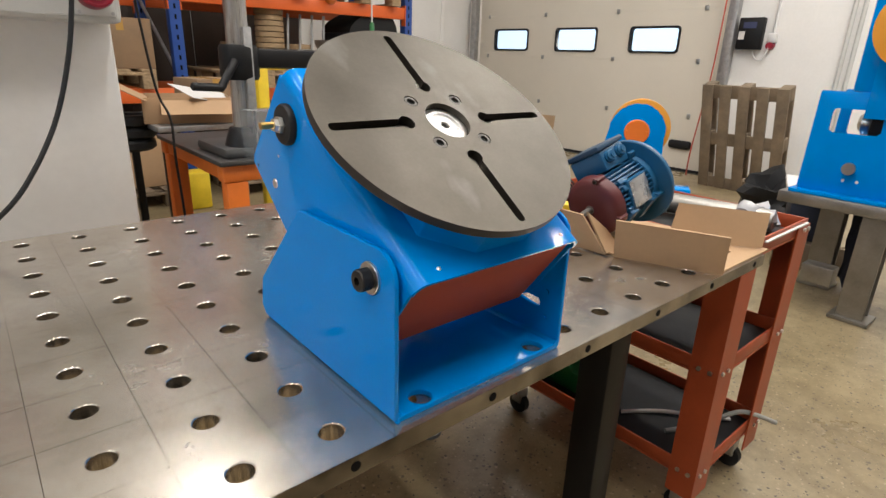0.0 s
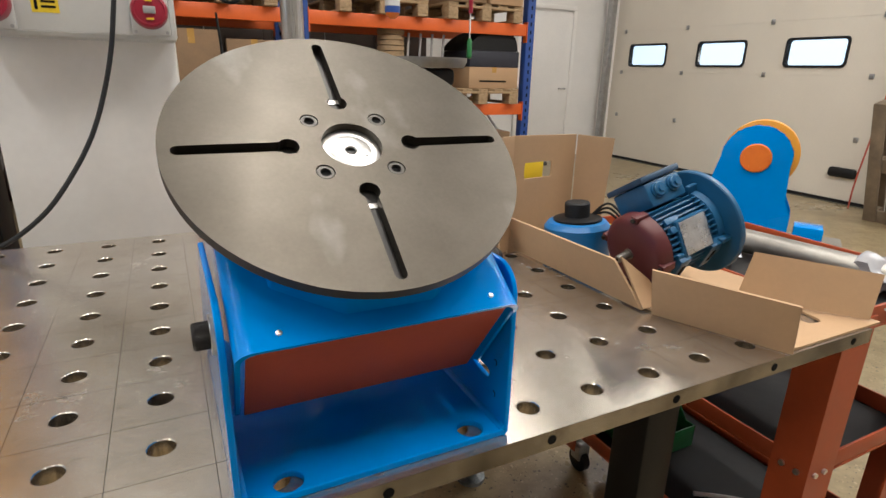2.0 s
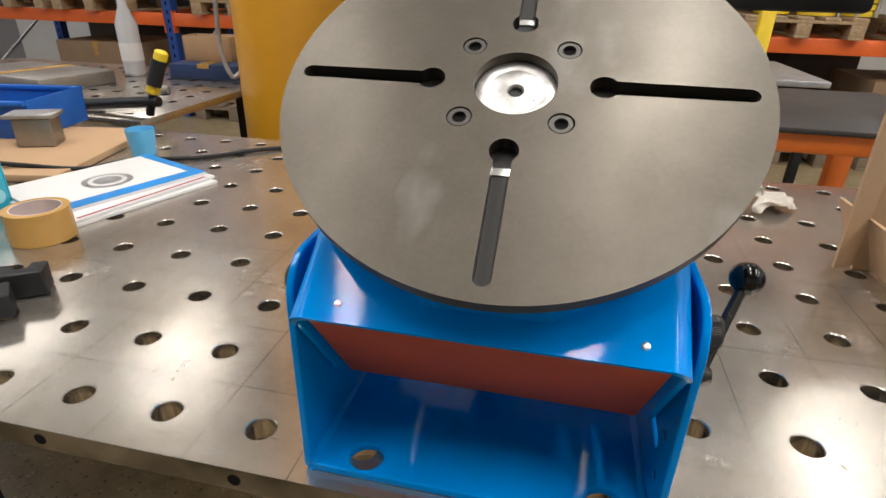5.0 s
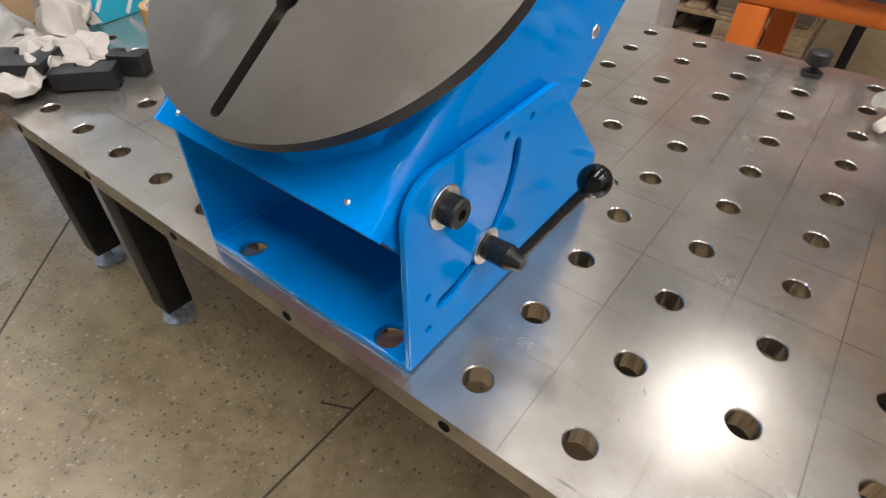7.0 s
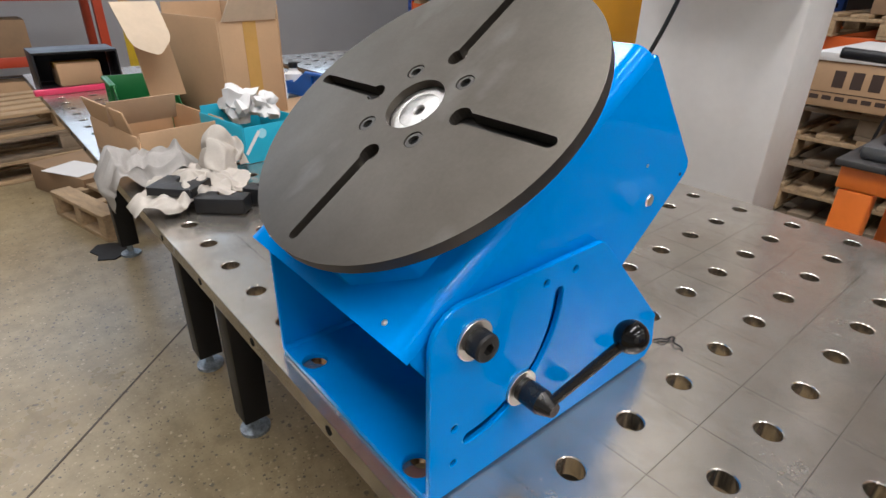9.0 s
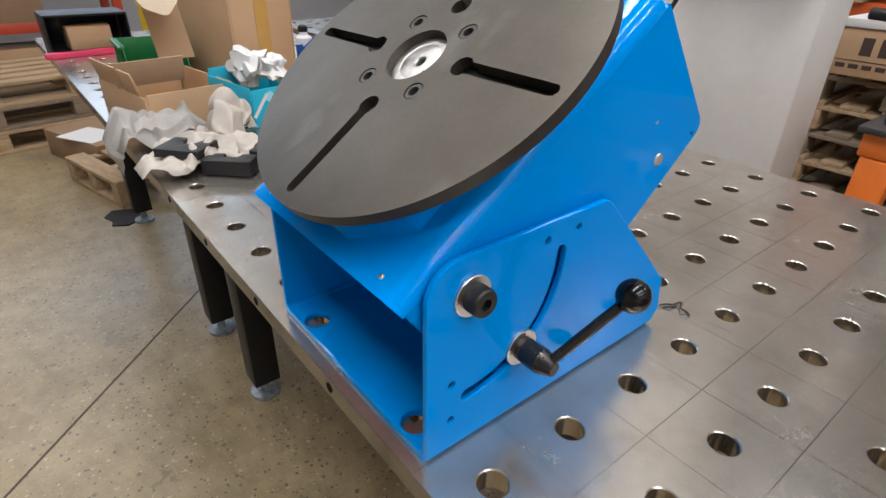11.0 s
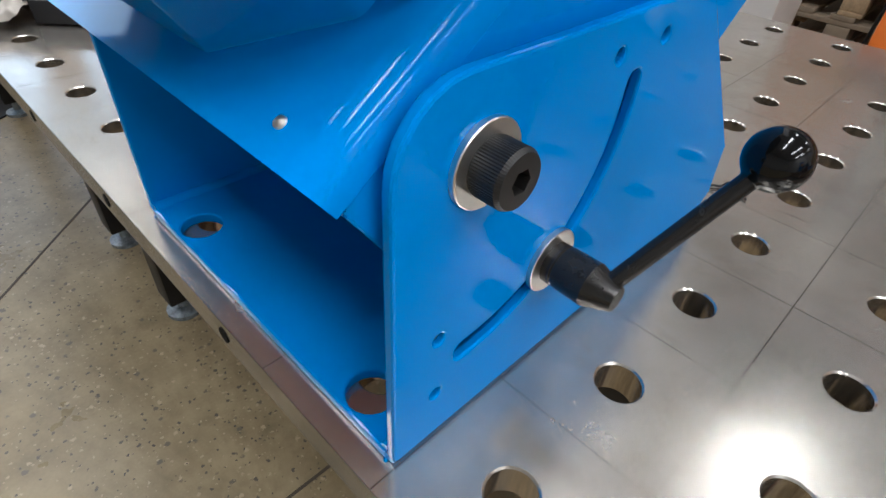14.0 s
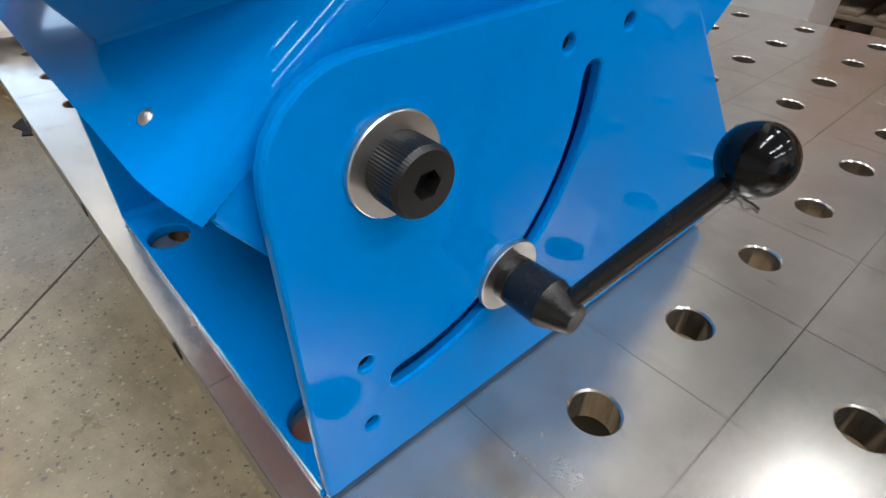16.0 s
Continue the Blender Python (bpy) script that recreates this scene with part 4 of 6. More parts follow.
DARKBOARD = surface("dark_rack_backing", (0.075, 0.055, 0.045), 0.75, vary=0.25, scale=4, grain=40)
POSTS = (3.41, 1.16, -1.1, -3.36, -5.6)
for x in POSTS:
    rack_upright(x)
for a, b in zip(POSTS[1:], POSTS):
    for z in (0.935, 1.69, 2.75):
        for y in (4.43, 5.47):
            rack_beam(a, b, z, y)
rng = random.Random(7)
cols = [CARD, CARD, surface("pale_cardboard", (0.5, 0.36, 0.22), 0.75), surface("dark_cardboard", (0.25, 0.16, 0.09), 0.8), surface("grey_cardboard", (0.3, 0.28, 0.26), 0.8)]
for lev, z in enumerate((0.935, 1.69)):
    for x in (2.85, 1.85, 0.55, -0.45, -1.7, -2.65, -4.1, -5.0):
        pallet((x, 4.92, z), 90, WOOD, "pale wooden pallet lying on the rack beams", group="pallets on the rack")
        if lev == 1:
            n = rng.choice((1, 2))
            if -3 < x < -1.5:
                carton((x, 4.75, z + 0.1445), (0.6, 0.8, 0.12), 0, "low grey carton on a rack pallet", cols[4], group="low cartons on the rack")
                continue
            for k in range(n):
                carton((x + (k - (n - 1) / 2) * 0.4, 4.75, z + 0.1445), (0.72 / n, 0.9, rng.uniform(0.28, 0.6)), 0, "brown cardboard carton on a rack pallet", rng.choice(cols[:4]), group="cartons on the rack")
carton((3.02, 4.72, 1.08), (0.56, 0.6, 0.2), 0, "brown carton with a dark printed band on a rack pallet", CARD, bars=1)
solid("dark_band_carton", bx((2.74, 4.42, 1.281), (3.3, 5.0, 1.43), 0.004), surface("navy_print", (0.02, 0.022, 0.035), 0.6), "dark printed carton lid stacked on a carton", "box")
hood = bmesh.new()
for k in range(13):
    a = math.pi * k / 12
    for y in (4.45, 5.0):
        hood.verts.new((3.02 - 0.28 * math.cos(a), y, 1.434 + 0.2 * math.sin(a) * (1 - 0.3 * math.cos(a))))
hv = hood.verts[:] if hood.verts.ensure_lookup_table() is None else []
for k in range(12):
    hood.faces.new((hv[2 * k], hv[2 * k + 1], hv[2 * k + 3], hv[2 * k + 2]))
hood.faces.new([hv[2 * k] for k in range(13)])
hood.faces.new([hv[2 * k + 1] for k in range(13)])
hood.faces.new((hv[0], hv[24], hv[25], hv[1]))
solid("rubber_cover", hood, RUBBER, "curved black rubber cover lying on cartons", "cover")


def spool_stack(x, y, z, n):
    ob = thing("ring_stack", "stack of yellow cardboard rings on a rack pallet", "spool", (x, y, z), 0, "spool stacks")
    for k in range(n):
        part("ring", lathe(bmesh.new(), [(0, 0.11), (0.003, 0.125), (0.04, 0.125), (0.043, 0.11)], (0, 0, 0.046 * k), (0, 0, 1), 24), YELLOWTAPE if k < 3 else WOOD, ob)
    return ob


spool_stack(2.0, 4.6, 1.08, 12)
spool_stack(1.72, 4.7, 1.08, 5)
spool_stack(2.3, 4.65, 1.08, 5)
for k in range(4):
    solid("steel_rod", rod((2.12 + 0.12 * k, 4.52, 1.08), (2.16 + 0.12 * k, 4.55, 1.56), 0.012, 8), GALV, "upright bare steel rod on a rack pallet", "rod", "steel rods")
# Added panels that keep the white wall behind the rack from showing bright.
for k in range(7):
    x = -5.5 + 1.2 * k
    boards = thing("added_dark_panel", "dark brown panel added behind the rack to darken the gaps", "board", (x, 5.75, 0), 0, "boards behind the rack")
    part("panel", bx((0.0, 0.0, 0.0), (1.19, 0.02, 2.55), 0.003), DARKBOARD, boards)
    part("batten", bx((0.55, -0.03, 0.0), (0.62, -0.0005, 2.5), 0.004), DARKBOARD, boards)
# dark goods on the floor level and on the lower level to the left
for k, (x, w, h, m) in enumerate(((2.9, 0.8, 0.5, cols[3]), (1.9, 0.7, 0.35, BLACKSTEEL), (0.6, 0.8, 0.4, CARD), (-0.3, 0.7, 0.3, BLACKSTEEL), (-1.8, 0.8, 0.4, cols[3]), (-2.8, 0.7, 0.5, CARD), (-4.3, 0.9, 0.5, cols[3]))):
    pallet((x, 4.95, 0), 90, OLDWOOD, "weathered pallet on the floor under the rack", group="pallets under the rack")
    carton((x, 4.9, 0.145), (w, 0.8, h), 0, "dark carton on a floor pallet under the rack", m, group="cartons under the rack")
for k, (x, w, h, m) in enumerate(((0.3, 0.4, 0.42, cols[3]), (0.78, 0.42, 0.36, cols[3]), (-0.35, 0.5, 0.3, cols[3]), (-1.5, 0.4, 0.09, cols[4]), (-2.1, 0.4, 0.07, cols[4]), (-2.75, 0.5, 0.1, cols[4]), (-3.9, 0.5, 0.3, cols[2]), (-4.7, 0.4, 0.2, CARD))):
    carton((x, 4.62, 1.0795), (w, 0.4, h), rng.uniform(-6, 6), "small brown carton on the lower rack level", m, group="small cartons")
solid("tyre", lathe(bmesh.new(), [(0, 0.12), (0.0, 0.2), (0.03, 0.235), (0.09, 0.235), (0.12, 0.2), (0.12, 0.12), (0.0, 0.12)], (-0.05, 2.72, 0.0), (0, 0, 1), 32, False), RUBBER, "black rubber tyre lying on the floor", "tyre")

# door in the north wall
door = thing("door_1", "white flush door with a small lever handle", "door", (5.2, Y1, 0), kind="structure")
part("leaf", bx((-0.45, -0.03, 0.01), (0.45, -0.002, 2.08), 0.004), WHITEWALL, door)
for s in (-0.48, 0.48):
    part("jamb", bx((s - 0.03, -0.045, 0), (s + 0.03, -0.002, 2.12), 0.004), WHITEWALL, door)
part("head_jamb", bx((-0.51, -0.045, 2.121), (0.51, -0.002, 2.18), 0.004), WHITEWALL, door)
h = part("door_handle", rod((0.36, -0.03, 1.02), (0.36, -0.09, 1.02), 0.012, 12), GALV, door)
part("handle_grip", rod((0.37, -0.085, 1.02), (0.24, -0.085, 1.02), 0.01, 12), GALV, h)
# pull cord hanging from above
cord = thing("pull_cord", "thin pull cord with a red and a green plastic end", "pull cord", (1.51, 2.2, 0))
part("cord", rod((0, 0, 1.40), (-0.01, 0, H), 0.004, 8), PAPER, cord)
part("red_sleeve", rod((0, 0, 1.52), (0, 0, 1.62), 0.011, 12), REDPLASTIC, cord)
part("green_grip", lathe(bmesh.new(), [(0, 0.006), (0.01, 0.014), (0.09, 0.012), (0.1, 0.006)], (0, 0, 1.30), (0, 0, 1), 14), GREEN, cord)


# ---- drill bench ----
def drill_bench():
    ob = thing("steel_workbench", "orange tubular workbench with a dark steel top", "workbench", (0.292, 1.120, 0))
    W, D, Z = 0.95, 0.64, 0.94
    part("worktop", bx((-0.01, -0.01, Z - 0.014), (W, D, Z), 0.003), surface("dark_bench_steel", (0.06, 0.057, 0.055), 0.5, 0.5, vary=0.25), ob, "worn dark steel bench top")
    for y in (0.03, D - 0.03):
        part("top_rail", bx((0.0, y - 0.025, Z - 0.064), (W - 0.02, y + 0.025, Z - 0.0145), 0.005), ORANGETAB, ob)
        for x in (0.04, W - 0.06):
            part("leg", bx((x - 0.032, y - 0.025, 0.0), (x + 0.032, y + 0.025, Z - 0.0645), 0.005), ORANGETAB, ob)
    for x in (0.035, W - 0.06):
        part("end_rail", bx((x - 0.025, 0.056, Z - 0.064), (x + 0.025, D - 0.056, Z - 0.0145), 0.005), ORANGETAB, ob)
    return ob


drill_bench()


def drill_press():
    ob = thing("pillar_drill", "grey pillar drill with bright steel column and crank", "drill press", (0.395, 1.20, 0.94))
    part("foot_plate", bx((-0.085, -0.06, 0), (0.13, 0.19, 0.03), 0.01), surface("cast_grey", (0.07, 0.07, 0.07), 0.5, 0.3, vary=0.2), ob)
    part("foot_collar", lathe(bmesh.new(), [(0, 0.06), (0.02, 0.055), (0.05, 0.045), (0.055, 0.04)], (0, 0, 0.03), (0, 0, 1), 28), BLACKSTEEL, ob)
    part("column_tube", rod((0, 0, 0.046), (0, 0, 1.1), 0.031, 36), surface("ground_column_steel", (0.5, 0.48, 0.45), 0.3, 0.95, vary=0.25, scale=30, grain=120, bump=0.06, stretch=(8, 8, 0.4)), ob, "bright round steel column")
    part("rack_bar", bx((-0.012, -0.052, 0.0), (0.012, -0.031, 0.34), 0.003, m=pose(0.01, -0.0, 0.02)), GALV, ob)
    clamp = part("table_bracket", lathe(bmesh.new(), [(0, 0.05), (0.01, 0.055), (0.085, 0.055), (0.095, 0.05)], (0, 0, 0.218), (0, 0, 1), 28), BLACKSTEEL, ob)
    part("table_arm", bx((0.03, -0.035, 0.25), (0.5, 0.035, 0.305), 0.015), BLACKSTEEL, clamp)
    part("crank_arm", rod((-0.03, -0.05, 0.27), (-0.085, -0.075, 0.2), 0.011, 12), BLACKSTEEL, clamp)
    part("crank_grip", rod((-0.08, -0.075, 0.2), (-0.165, -0.09, 0.205), 0.011, 14, chamfer=0.003), BLACKSTEEL, clamp)
    part("purple_ring", lathe(bmesh.new(), [(0, 0.04), (0.02, 0.04)], (0, 0, 0.60), (0, 0, 1), 28), surface("purple_band", (0.16, 0.03, 0.14), 0.5), ob)
    part("drill_table", lathe(bmesh.new(), [(0, 0.13), (0.02, 0.14), (0.03, 0.14)], (0.4, 0, 0.306), (0, 0, 1), 32), STEEL, ob)
    hang = part("hook", tube([(0.3, -0.03, 0.72), (0.3, -0.035, 0.66), (0.287, -0.03, 0.62)], 0.009, 8), BLACKSTEEL, ob)
    tubep = part("cartridge", lathe(bmesh.new(), [(0, 0.008), (0.012, 0.02), (0.02, 0.0215), (0.155, 0.0215), (0.165, 0.012), (0.19, 0.007)], (0.287, -0.03, 0.44), (0, 0, 1), 24), ORANGECAP, ob, "orange and white sealant cartridge")
    part("cartridge_label", lathe(bmesh.new(), [(0.03, 0.0221), (0.085, 0.0221)], (0.287, -0.03, 0.44), (0, 0, 1), 24, False), PAPER, tubep)
    part("cartridge_tip", lathe(bmesh.new(), [(0, 0.0222), (0.018, 0.0222)], (0.287, -0.03, 0.456), (0, 0, 1), 24, False), RACKBLUE, tubep)
    head = part("drill_head", bx((-0.1, -0.09, 0.72), (0.5, 0.09, 0.98), 0.03), surface("drill_green", (0.06, 0.1, 0.09), 0.45), ob)
    return ob


drill_press()
CLEAR = bpy.data.materials.new("clear_acrylic")
clear_tree, clear_bsdf = nodes_of(CLEAR)
clear_bsdf.inputs["Base Color"].default_value = (0.9, 0.93, 0.95, 1)
clear_bsdf.inputs["Transmission Weight"].default_value = 0.95
clear_bsdf.inputs["Roughness"].default_value = 0.08
clear_bsdf.inputs["IOR"].default_value = 1.2
guard = thing("drill_guard", "clear acrylic drill guard with black clamps on the bench", "machine guard", (0.475, 1.16, 0.9402), 10)
for a, b in (((-0.11, -0.075, 0.0), (0.11, -0.071, 0.14)), ((-0.11, -0.07, 0.0), (-0.106, 0.01, 0.14)), ((0.106, -0.07, 0.0), (0.11, 0.06, 0.14)), ((-0.105, -0.07, 0.136), (0.105, 0.01, 0.14))):
    pane = part("guard_panel", bx(a, b, 0.0008), CLEAR, guard, "clear acrylic panel")
    pane.visible_shadow = False
for x in (-0.1, 0.1):
    part("guard_clamp", bx((x - 0.012, -0.095, 0.0), (x + 0.012, -0.076, 0.05), 0.004), RUBBER, guard)
lampb = thing("bench_lamp", "small grey and silver bench lamp head on a pillar", "lamp", (0.27, 1.44, 1.50))
part("lamp_box", bx((-0.09, -0.04, -0.04), (-0.03, 0.03, 0.09), 0.01), GREYPLASTIC, lampb)
part("reflector", lathe(bmesh.new(), [(0, 0.02), (0.02, 0.05), (0.08, 0.062), (0.12, 0.06)], (0.0, 0, -0.01), (1, 0, 0.05), 24), ALU, lampb)
part("lamp_cord", tube([(-0.06, -0.02, -0.04), (-0.03, -0.03, -0.08), (0.02, -0.02, -0.07), (0.05, 0, 0.02), (0.04, 0.0, 0.3)], 0.005), RUBBER, lampb)
solid("lead", tube([(0.235, 1.6, 1.4), (0.25, 1.55, 1.12), (0.27, 1.5, 1.02), (0.26, 1.46, 0.9), (0.25, 1.4, 0.6), (0.22, 1.38, 0.2), (0.2, 1.3, 0.008)], 0.004), RUBBER, "thin black lead hanging beside the bench", "cable")

# clutter behind the pillar
for k in range(5):
    pallet((-0.08, 3.6, 0.1445 * k), 90 + 2 * (k % 2), WOOD if k % 2 else OLDWOOD, "wooden pallet in a low stack behind the pillar", group="pallet stack")
fbox = thing("shipping_carton", "brown shipping carton with large dark print and a pale lid", "box", (-0.14, 3.3, 0.723))
part("body", bx((-0.23, -0.38, 0.0), (0.2, 0.4, 0.21), 0.006), CARD, fbox)
part("lid", bx((-0.24, -0.39, 0.2105), (0.21, 0.41, 0.25), 0.006), PAPER, fbox, "pale carton lid")
PRINT = surface("dark_brown_print", (0.05, 0.03, 0.022), 0.75)
for k in range(3):
    part("printed_bar", bx((-0.13 + 0.075 * k, -0.3815, 0.095), (-0.083 + 0.075 * k, -0.3805, 0.172)), PRINT, fbox)
part("printed_bar", bx((-0.22, -0.3815, 0.068), (0.19, -0.3805, 0.072)), PRINT, fbox)
for k in range(7):
    part("printed_bar", bx((-0.21 + 0.055 * k, -0.3815, 0.035), (-0.17 + 0.055 * k, -0.3805, 0.055)), PRINT, fbox)


def side_table():
    ob = thing("side_table", "grey steel side table with thin legs", "table", (0.92, 2.95, 0))
    part("table_top", bx((-0.44, -0.4, 0.838), (0.5, 0.4, 0.867), 0.004), GALV, ob)
    for x in (-0.4, 0.46):
        for y in (-0.36, 0.36):
            part("leg", bx((x - 0.02, y - 0.02, 0), (x + 0.02, y + 0.02, 0.8375), 0.003), BLACKSTEEL, ob)
    return ob


side_table()
for k in range(3):
    solid("tyre", lathe(bmesh.new(), [(0, 0.07), (0.0, 0.12), (0.015, 0.14), (0.045, 0.14), (0.06, 0.12), (0.06, 0.07), (0.0, 0.07)], (0.395 + 0.012 * k, 2.86, 0.7226 + 0.061 * k), (0, 0, 1), 28, False), RUBBER, "black rubber tyre in a stack", "tyre", "tyre stack")
solid("yellow_container", bx((0.765, 0.585, TOP + 0.0005), (0.835, 0.635, TOP + 0.195), 0.006), YELLOWTAPE, "yellow plastic container behind the motor carton", "container")
carton((0.70, 2.80, 0.868), (0.42, 0.34, 0.13), -14, "open cardboard carton on stacked pallets", CARD, open_top=True)
for k, (x, y, m) in enumerate(((0.49, 2.72, pose(0.50, 2.78, 0.985, 0, -62, -14)), (0, 0, pose(0.72, 2.62, 0.985, 118, 0, -14)))):
    solid("carton_flap", bx((-0.002, -0.16, 0), (0.002, 0.16, 0.15), m=m) if k == 0 else bx((-0.19, -0.002, 0), (0.19, 0.002, 0.13), m=m), CARD, "folded-out cardboard flap of an open carton", "cardboard", "carton flaps")
carton((0.95, 3.25, 0.868), (0.25, 0.3, 0.2), 10, "small brown carton on stacked pallets", cols[3])
solid("yellow_post", bx((1.16, 2.92, 0.0), (1.23, 2.98, 1.17), 0.008), YELLOWTAPE, "yellow plastic post standing behind the bench", "post")
solid("paper_sheet", bx((-0.17, -0.11, 0), (0.17, 0.11, 0.003), 0, m=pose(0.80, 2.74, 1.0, 16, 10, 20)), PAPER, "white sheet of paper lying over a carton", "paper")
solid("yellow_bin", bx((1.0, 4.12, 0.0), (1.2, 4.32, 0.3), 0.02), YELLOWTAPE, "yellow plastic bin on the floor", "bin")


# ---- second workbench behind the yellow column ----
def bench_left():
    ob = thing("side_bench", "perforated grey steel side bench with black legs", "workbench", (0, 0, 0))
    bm = bx((-2.45, 1.03, 0.825), (-0.955, 2.0, 0.85), 0.003)
    part("bench_top", bm, TABLE, ob)
    for i in range(14):
        for j in range(9):
            # Dark discs on the uncut top give each hole its shade.
            part("bench_hole_shade", rod((-2.35 + 0.1 * i, 1.1 + 0.1 * j, 0.848), (-2.35 + 0.1 * i, 1.1 + 0.1 * j, 0.8506), 0.014, 14), DARK, ob)
    for x in (-2.3, -1.1):
        for y in (1.15, 1.88):
            part("leg", bx((x - 0.05, y - 0.05, 0), (x + 0.05, y + 0.05, 0.824), 0.005), BLACKSTEEL, ob)
    return ob


bench_left()
clampt = thing("screw_clamp", "black bar clamp with yellow and black grip", "clamp", (-0.935, 1.075, 0.86))
part("clamp_bar", rod((-0.35, 0.03, 0.0), (0.02, 0.0, 0.04), 0.016, 12, chamfer=0.004), BLACKSTEEL, clampt)
part("clamp_grip", rod((0.0, 0.0, 0.06), (0.045, 0.02, 0.18), 0.019, 12, chamfer=0.006), YELLOWTAPE, clampt, "yellow clamp grip")
part("clamp_grip_band", rod((0.012, 0.0, 0.085), (0.036, 0.013, 0.155), 0.0205, 12), RUBBER, clampt)
part("clamp_spindle", rod((-0.02, 0, 0.0), (0.005, 0.0, 0.065), 0.012, 12), BLACKSTEEL, clampt)
bot = thing("plastic_bottle", "clear plastic bottle with white label", "bottle", (-1.55, 1.75, 0.8505))
part("bottle_body", lathe(bmesh.new(), [(0, 0.035), (0.01, 0.042), (0.2, 0.042), (0.27, 0.018), (0.3, 0.016)], (0, 0, 0), (0, 0, 1), 24), surface("milky_plastic", (0.5, 0.5, 0.52), 0.2, vary=0.05), bot)
part("bottle_cap", rod((0, 0, 0.301), (0, 0, 0.325), 0.018, 16, chamfer=0.003), PAPER, bot)
part("bottle_label", lathe(bmesh.new(), [(0.06, 0.0428), (0.13, 0.0428)], (0, 0, 0), (0, 0, 1), 24, False), PAPER, bot)
carton((-1.22, 1.82, 0.8505), (0.3, 0.18, 0.06), 5, "low dark blue cardboard tray on the side bench", surface("navy_box", (0.01, 0.03, 0.1), 0.5))
carton((-1.25, 1.88, 0.9105), (0.2, 0.12, 0.1), 8, "open brown carton with raised flaps on the side bench", CARD, open_top=True)
carton((-1.75, 1.45, 0.8505), (0.5, 0.3, 0.05), -10, "flat sheet-metal tray on the side bench", STEEL)
solid("bracket", bx((-0.03, -0.02, 0), (0.03, 0.02, 0.025), 0.006, m=pose(-1.18, 1.42, 0.851, 0, 0, 20)), ZINC, "small zinc bracket on the side bench", "bracket")
sw = thing("switch_box", "small yellow emergency switch box on the column", "switch", (-0.925, 1.50, 1.215))
part("switch_body", bx((-0.045, -0.05, 0), (0.02, 0.03, 0.12), 0.006), YELLOW, sw)
part("switch_button", lathe(bmesh.new(), [(0, 0.03), (0.015, 0.03), (0.03, 0.02)], (-0.045, -0.01, 0.06), (-1, -0.2, 0), 20), YELLOWTAPE, sw)
part("switch_conduit", tube([(-0.02, -0.02, 0), (-0.03, -0.02, -0.2), (0.0, -0.02, -0.3), (0.03, 0.0, -0.28)], 0.008), GALV, sw)
solid("tool_rack", bx((-0.69, 1.98, 0.95), (-0.555, 2.05, 1.5), 0.006), surface("tool_board_grey", (0.06, 0.055, 0.055), 0.6), "dark grey tool board standing beyond the pillar", "tool board")
solid("tool_rack_post", bx((-0.552, 1.98, 0.95), (-0.525, 2.05, 1.5), 0.006), surface("tool_board_blue", (0.02, 0.10, 0.36), 0.5), "blue steel post of a tool board", "post")
toolrng = random.Random(11)
for k in range(13):
    x, z = -0.665 + 0.035 * (k % 3) + toolrng.uniform(-0.008, 0.008), 0.965 + 0.04 * k
    w, h = toolrng.uniform(0.014, 0.03), toolrng.uniform(0.022, 0.034)
    hue = (REDPLASTIC, RUBBER, PAPER, ORANGECAP, CARD)[k % 5]
    tool = thing("hand_tool", "small tool hanging on the tool board", "tool", (x, 1.955, z), 0, "hand tools")
    part("grip", bx((-w, -0.02, 0.0), (w, 0.024, h), 0.006), hue, tool)
    part("shank", rod((0, 0.0, h), (0.012 * (-1) ** k, 0.005, h + 0.03), 0.006, 8), STEEL, tool)
solid("tool_stand", bx((-0.575, 1.9, 0.0), (-0.52, 2.1, 0.949), 0.006), BLACKSTEEL, "black steel stand beyond the pillar", "stand")
solid("yellow_rail", bx((-0.635, 1.93, 0.0), (-0.605, 1.97, 0.949), 0.005), YELLOWTAPE, "yellow steel rail under a tool board", "rail")
solid("bench_box", bx((-0.69, 1.98, 0.0), (-0.645, 2.1, 0.949), 0.006), cols[2], "pale board leaning beside a tool stand", "board")

# ---- booklets, cup, clamp knob, rag and wire on the table ----
bk = thing("booklet_stack", "stack of white and blue printed booklets on the table", "booklets", (-0.592, 0.503, TOP + 0.0002), 73)
BOOKBLUE = surface("print_blue", (0.01, 0.2, 0.55), 0.35)
for k, (dx, dy, a) in enumerate(((0, -0.012, -2), (0.002, -0.004, 1), (0.006, 0.026, -4))):
    m = pose(dx, dy, 0, 0, 0, a)
    book = part("booklet", bx((-0.148, -0.105, 0.0062 * k), (0.148, 0.105, 0.0062 * k + 0.006), 0.0008, m=m), PAPER, bk)
    if k == 1:
        part("cover_band", bx((-0.13, -0.1, 0.01225), (0.13, -0.094, 0.0126), m=m), REDPLASTIC, book, "thin red printed line")
m = pose(0.006, 0.026, 0, 0, 0, -4)
part("cover_band", bx((-0.148, -0.105, 0.01845), (0.148, -0.072, 0.0188), m=m), BOOKBLUE, bk, "blue printed band")
part("cover_band", bx((0.128, -0.071, 0.01845), (0.148, 0.105, 0.0188), m=m), BOOKBLUE, bk, "blue printed band")
for z, r, mt in ((0.0186, 0.045, GALV), (0.0189, 0.034, PAPER), (0.0192, 0.025, GALV)):
    part("cover_picture", lathe(bmesh.new(), [(0, r), (0.0001, r)], m @ Vector((0.0, -0.005, z)), (0, 0, 1), 28), mt, bk)
cup = thing("plastic_cup", "translucent blue plastic cup on the table", "cup", (-0.715, 0.745, TOP))
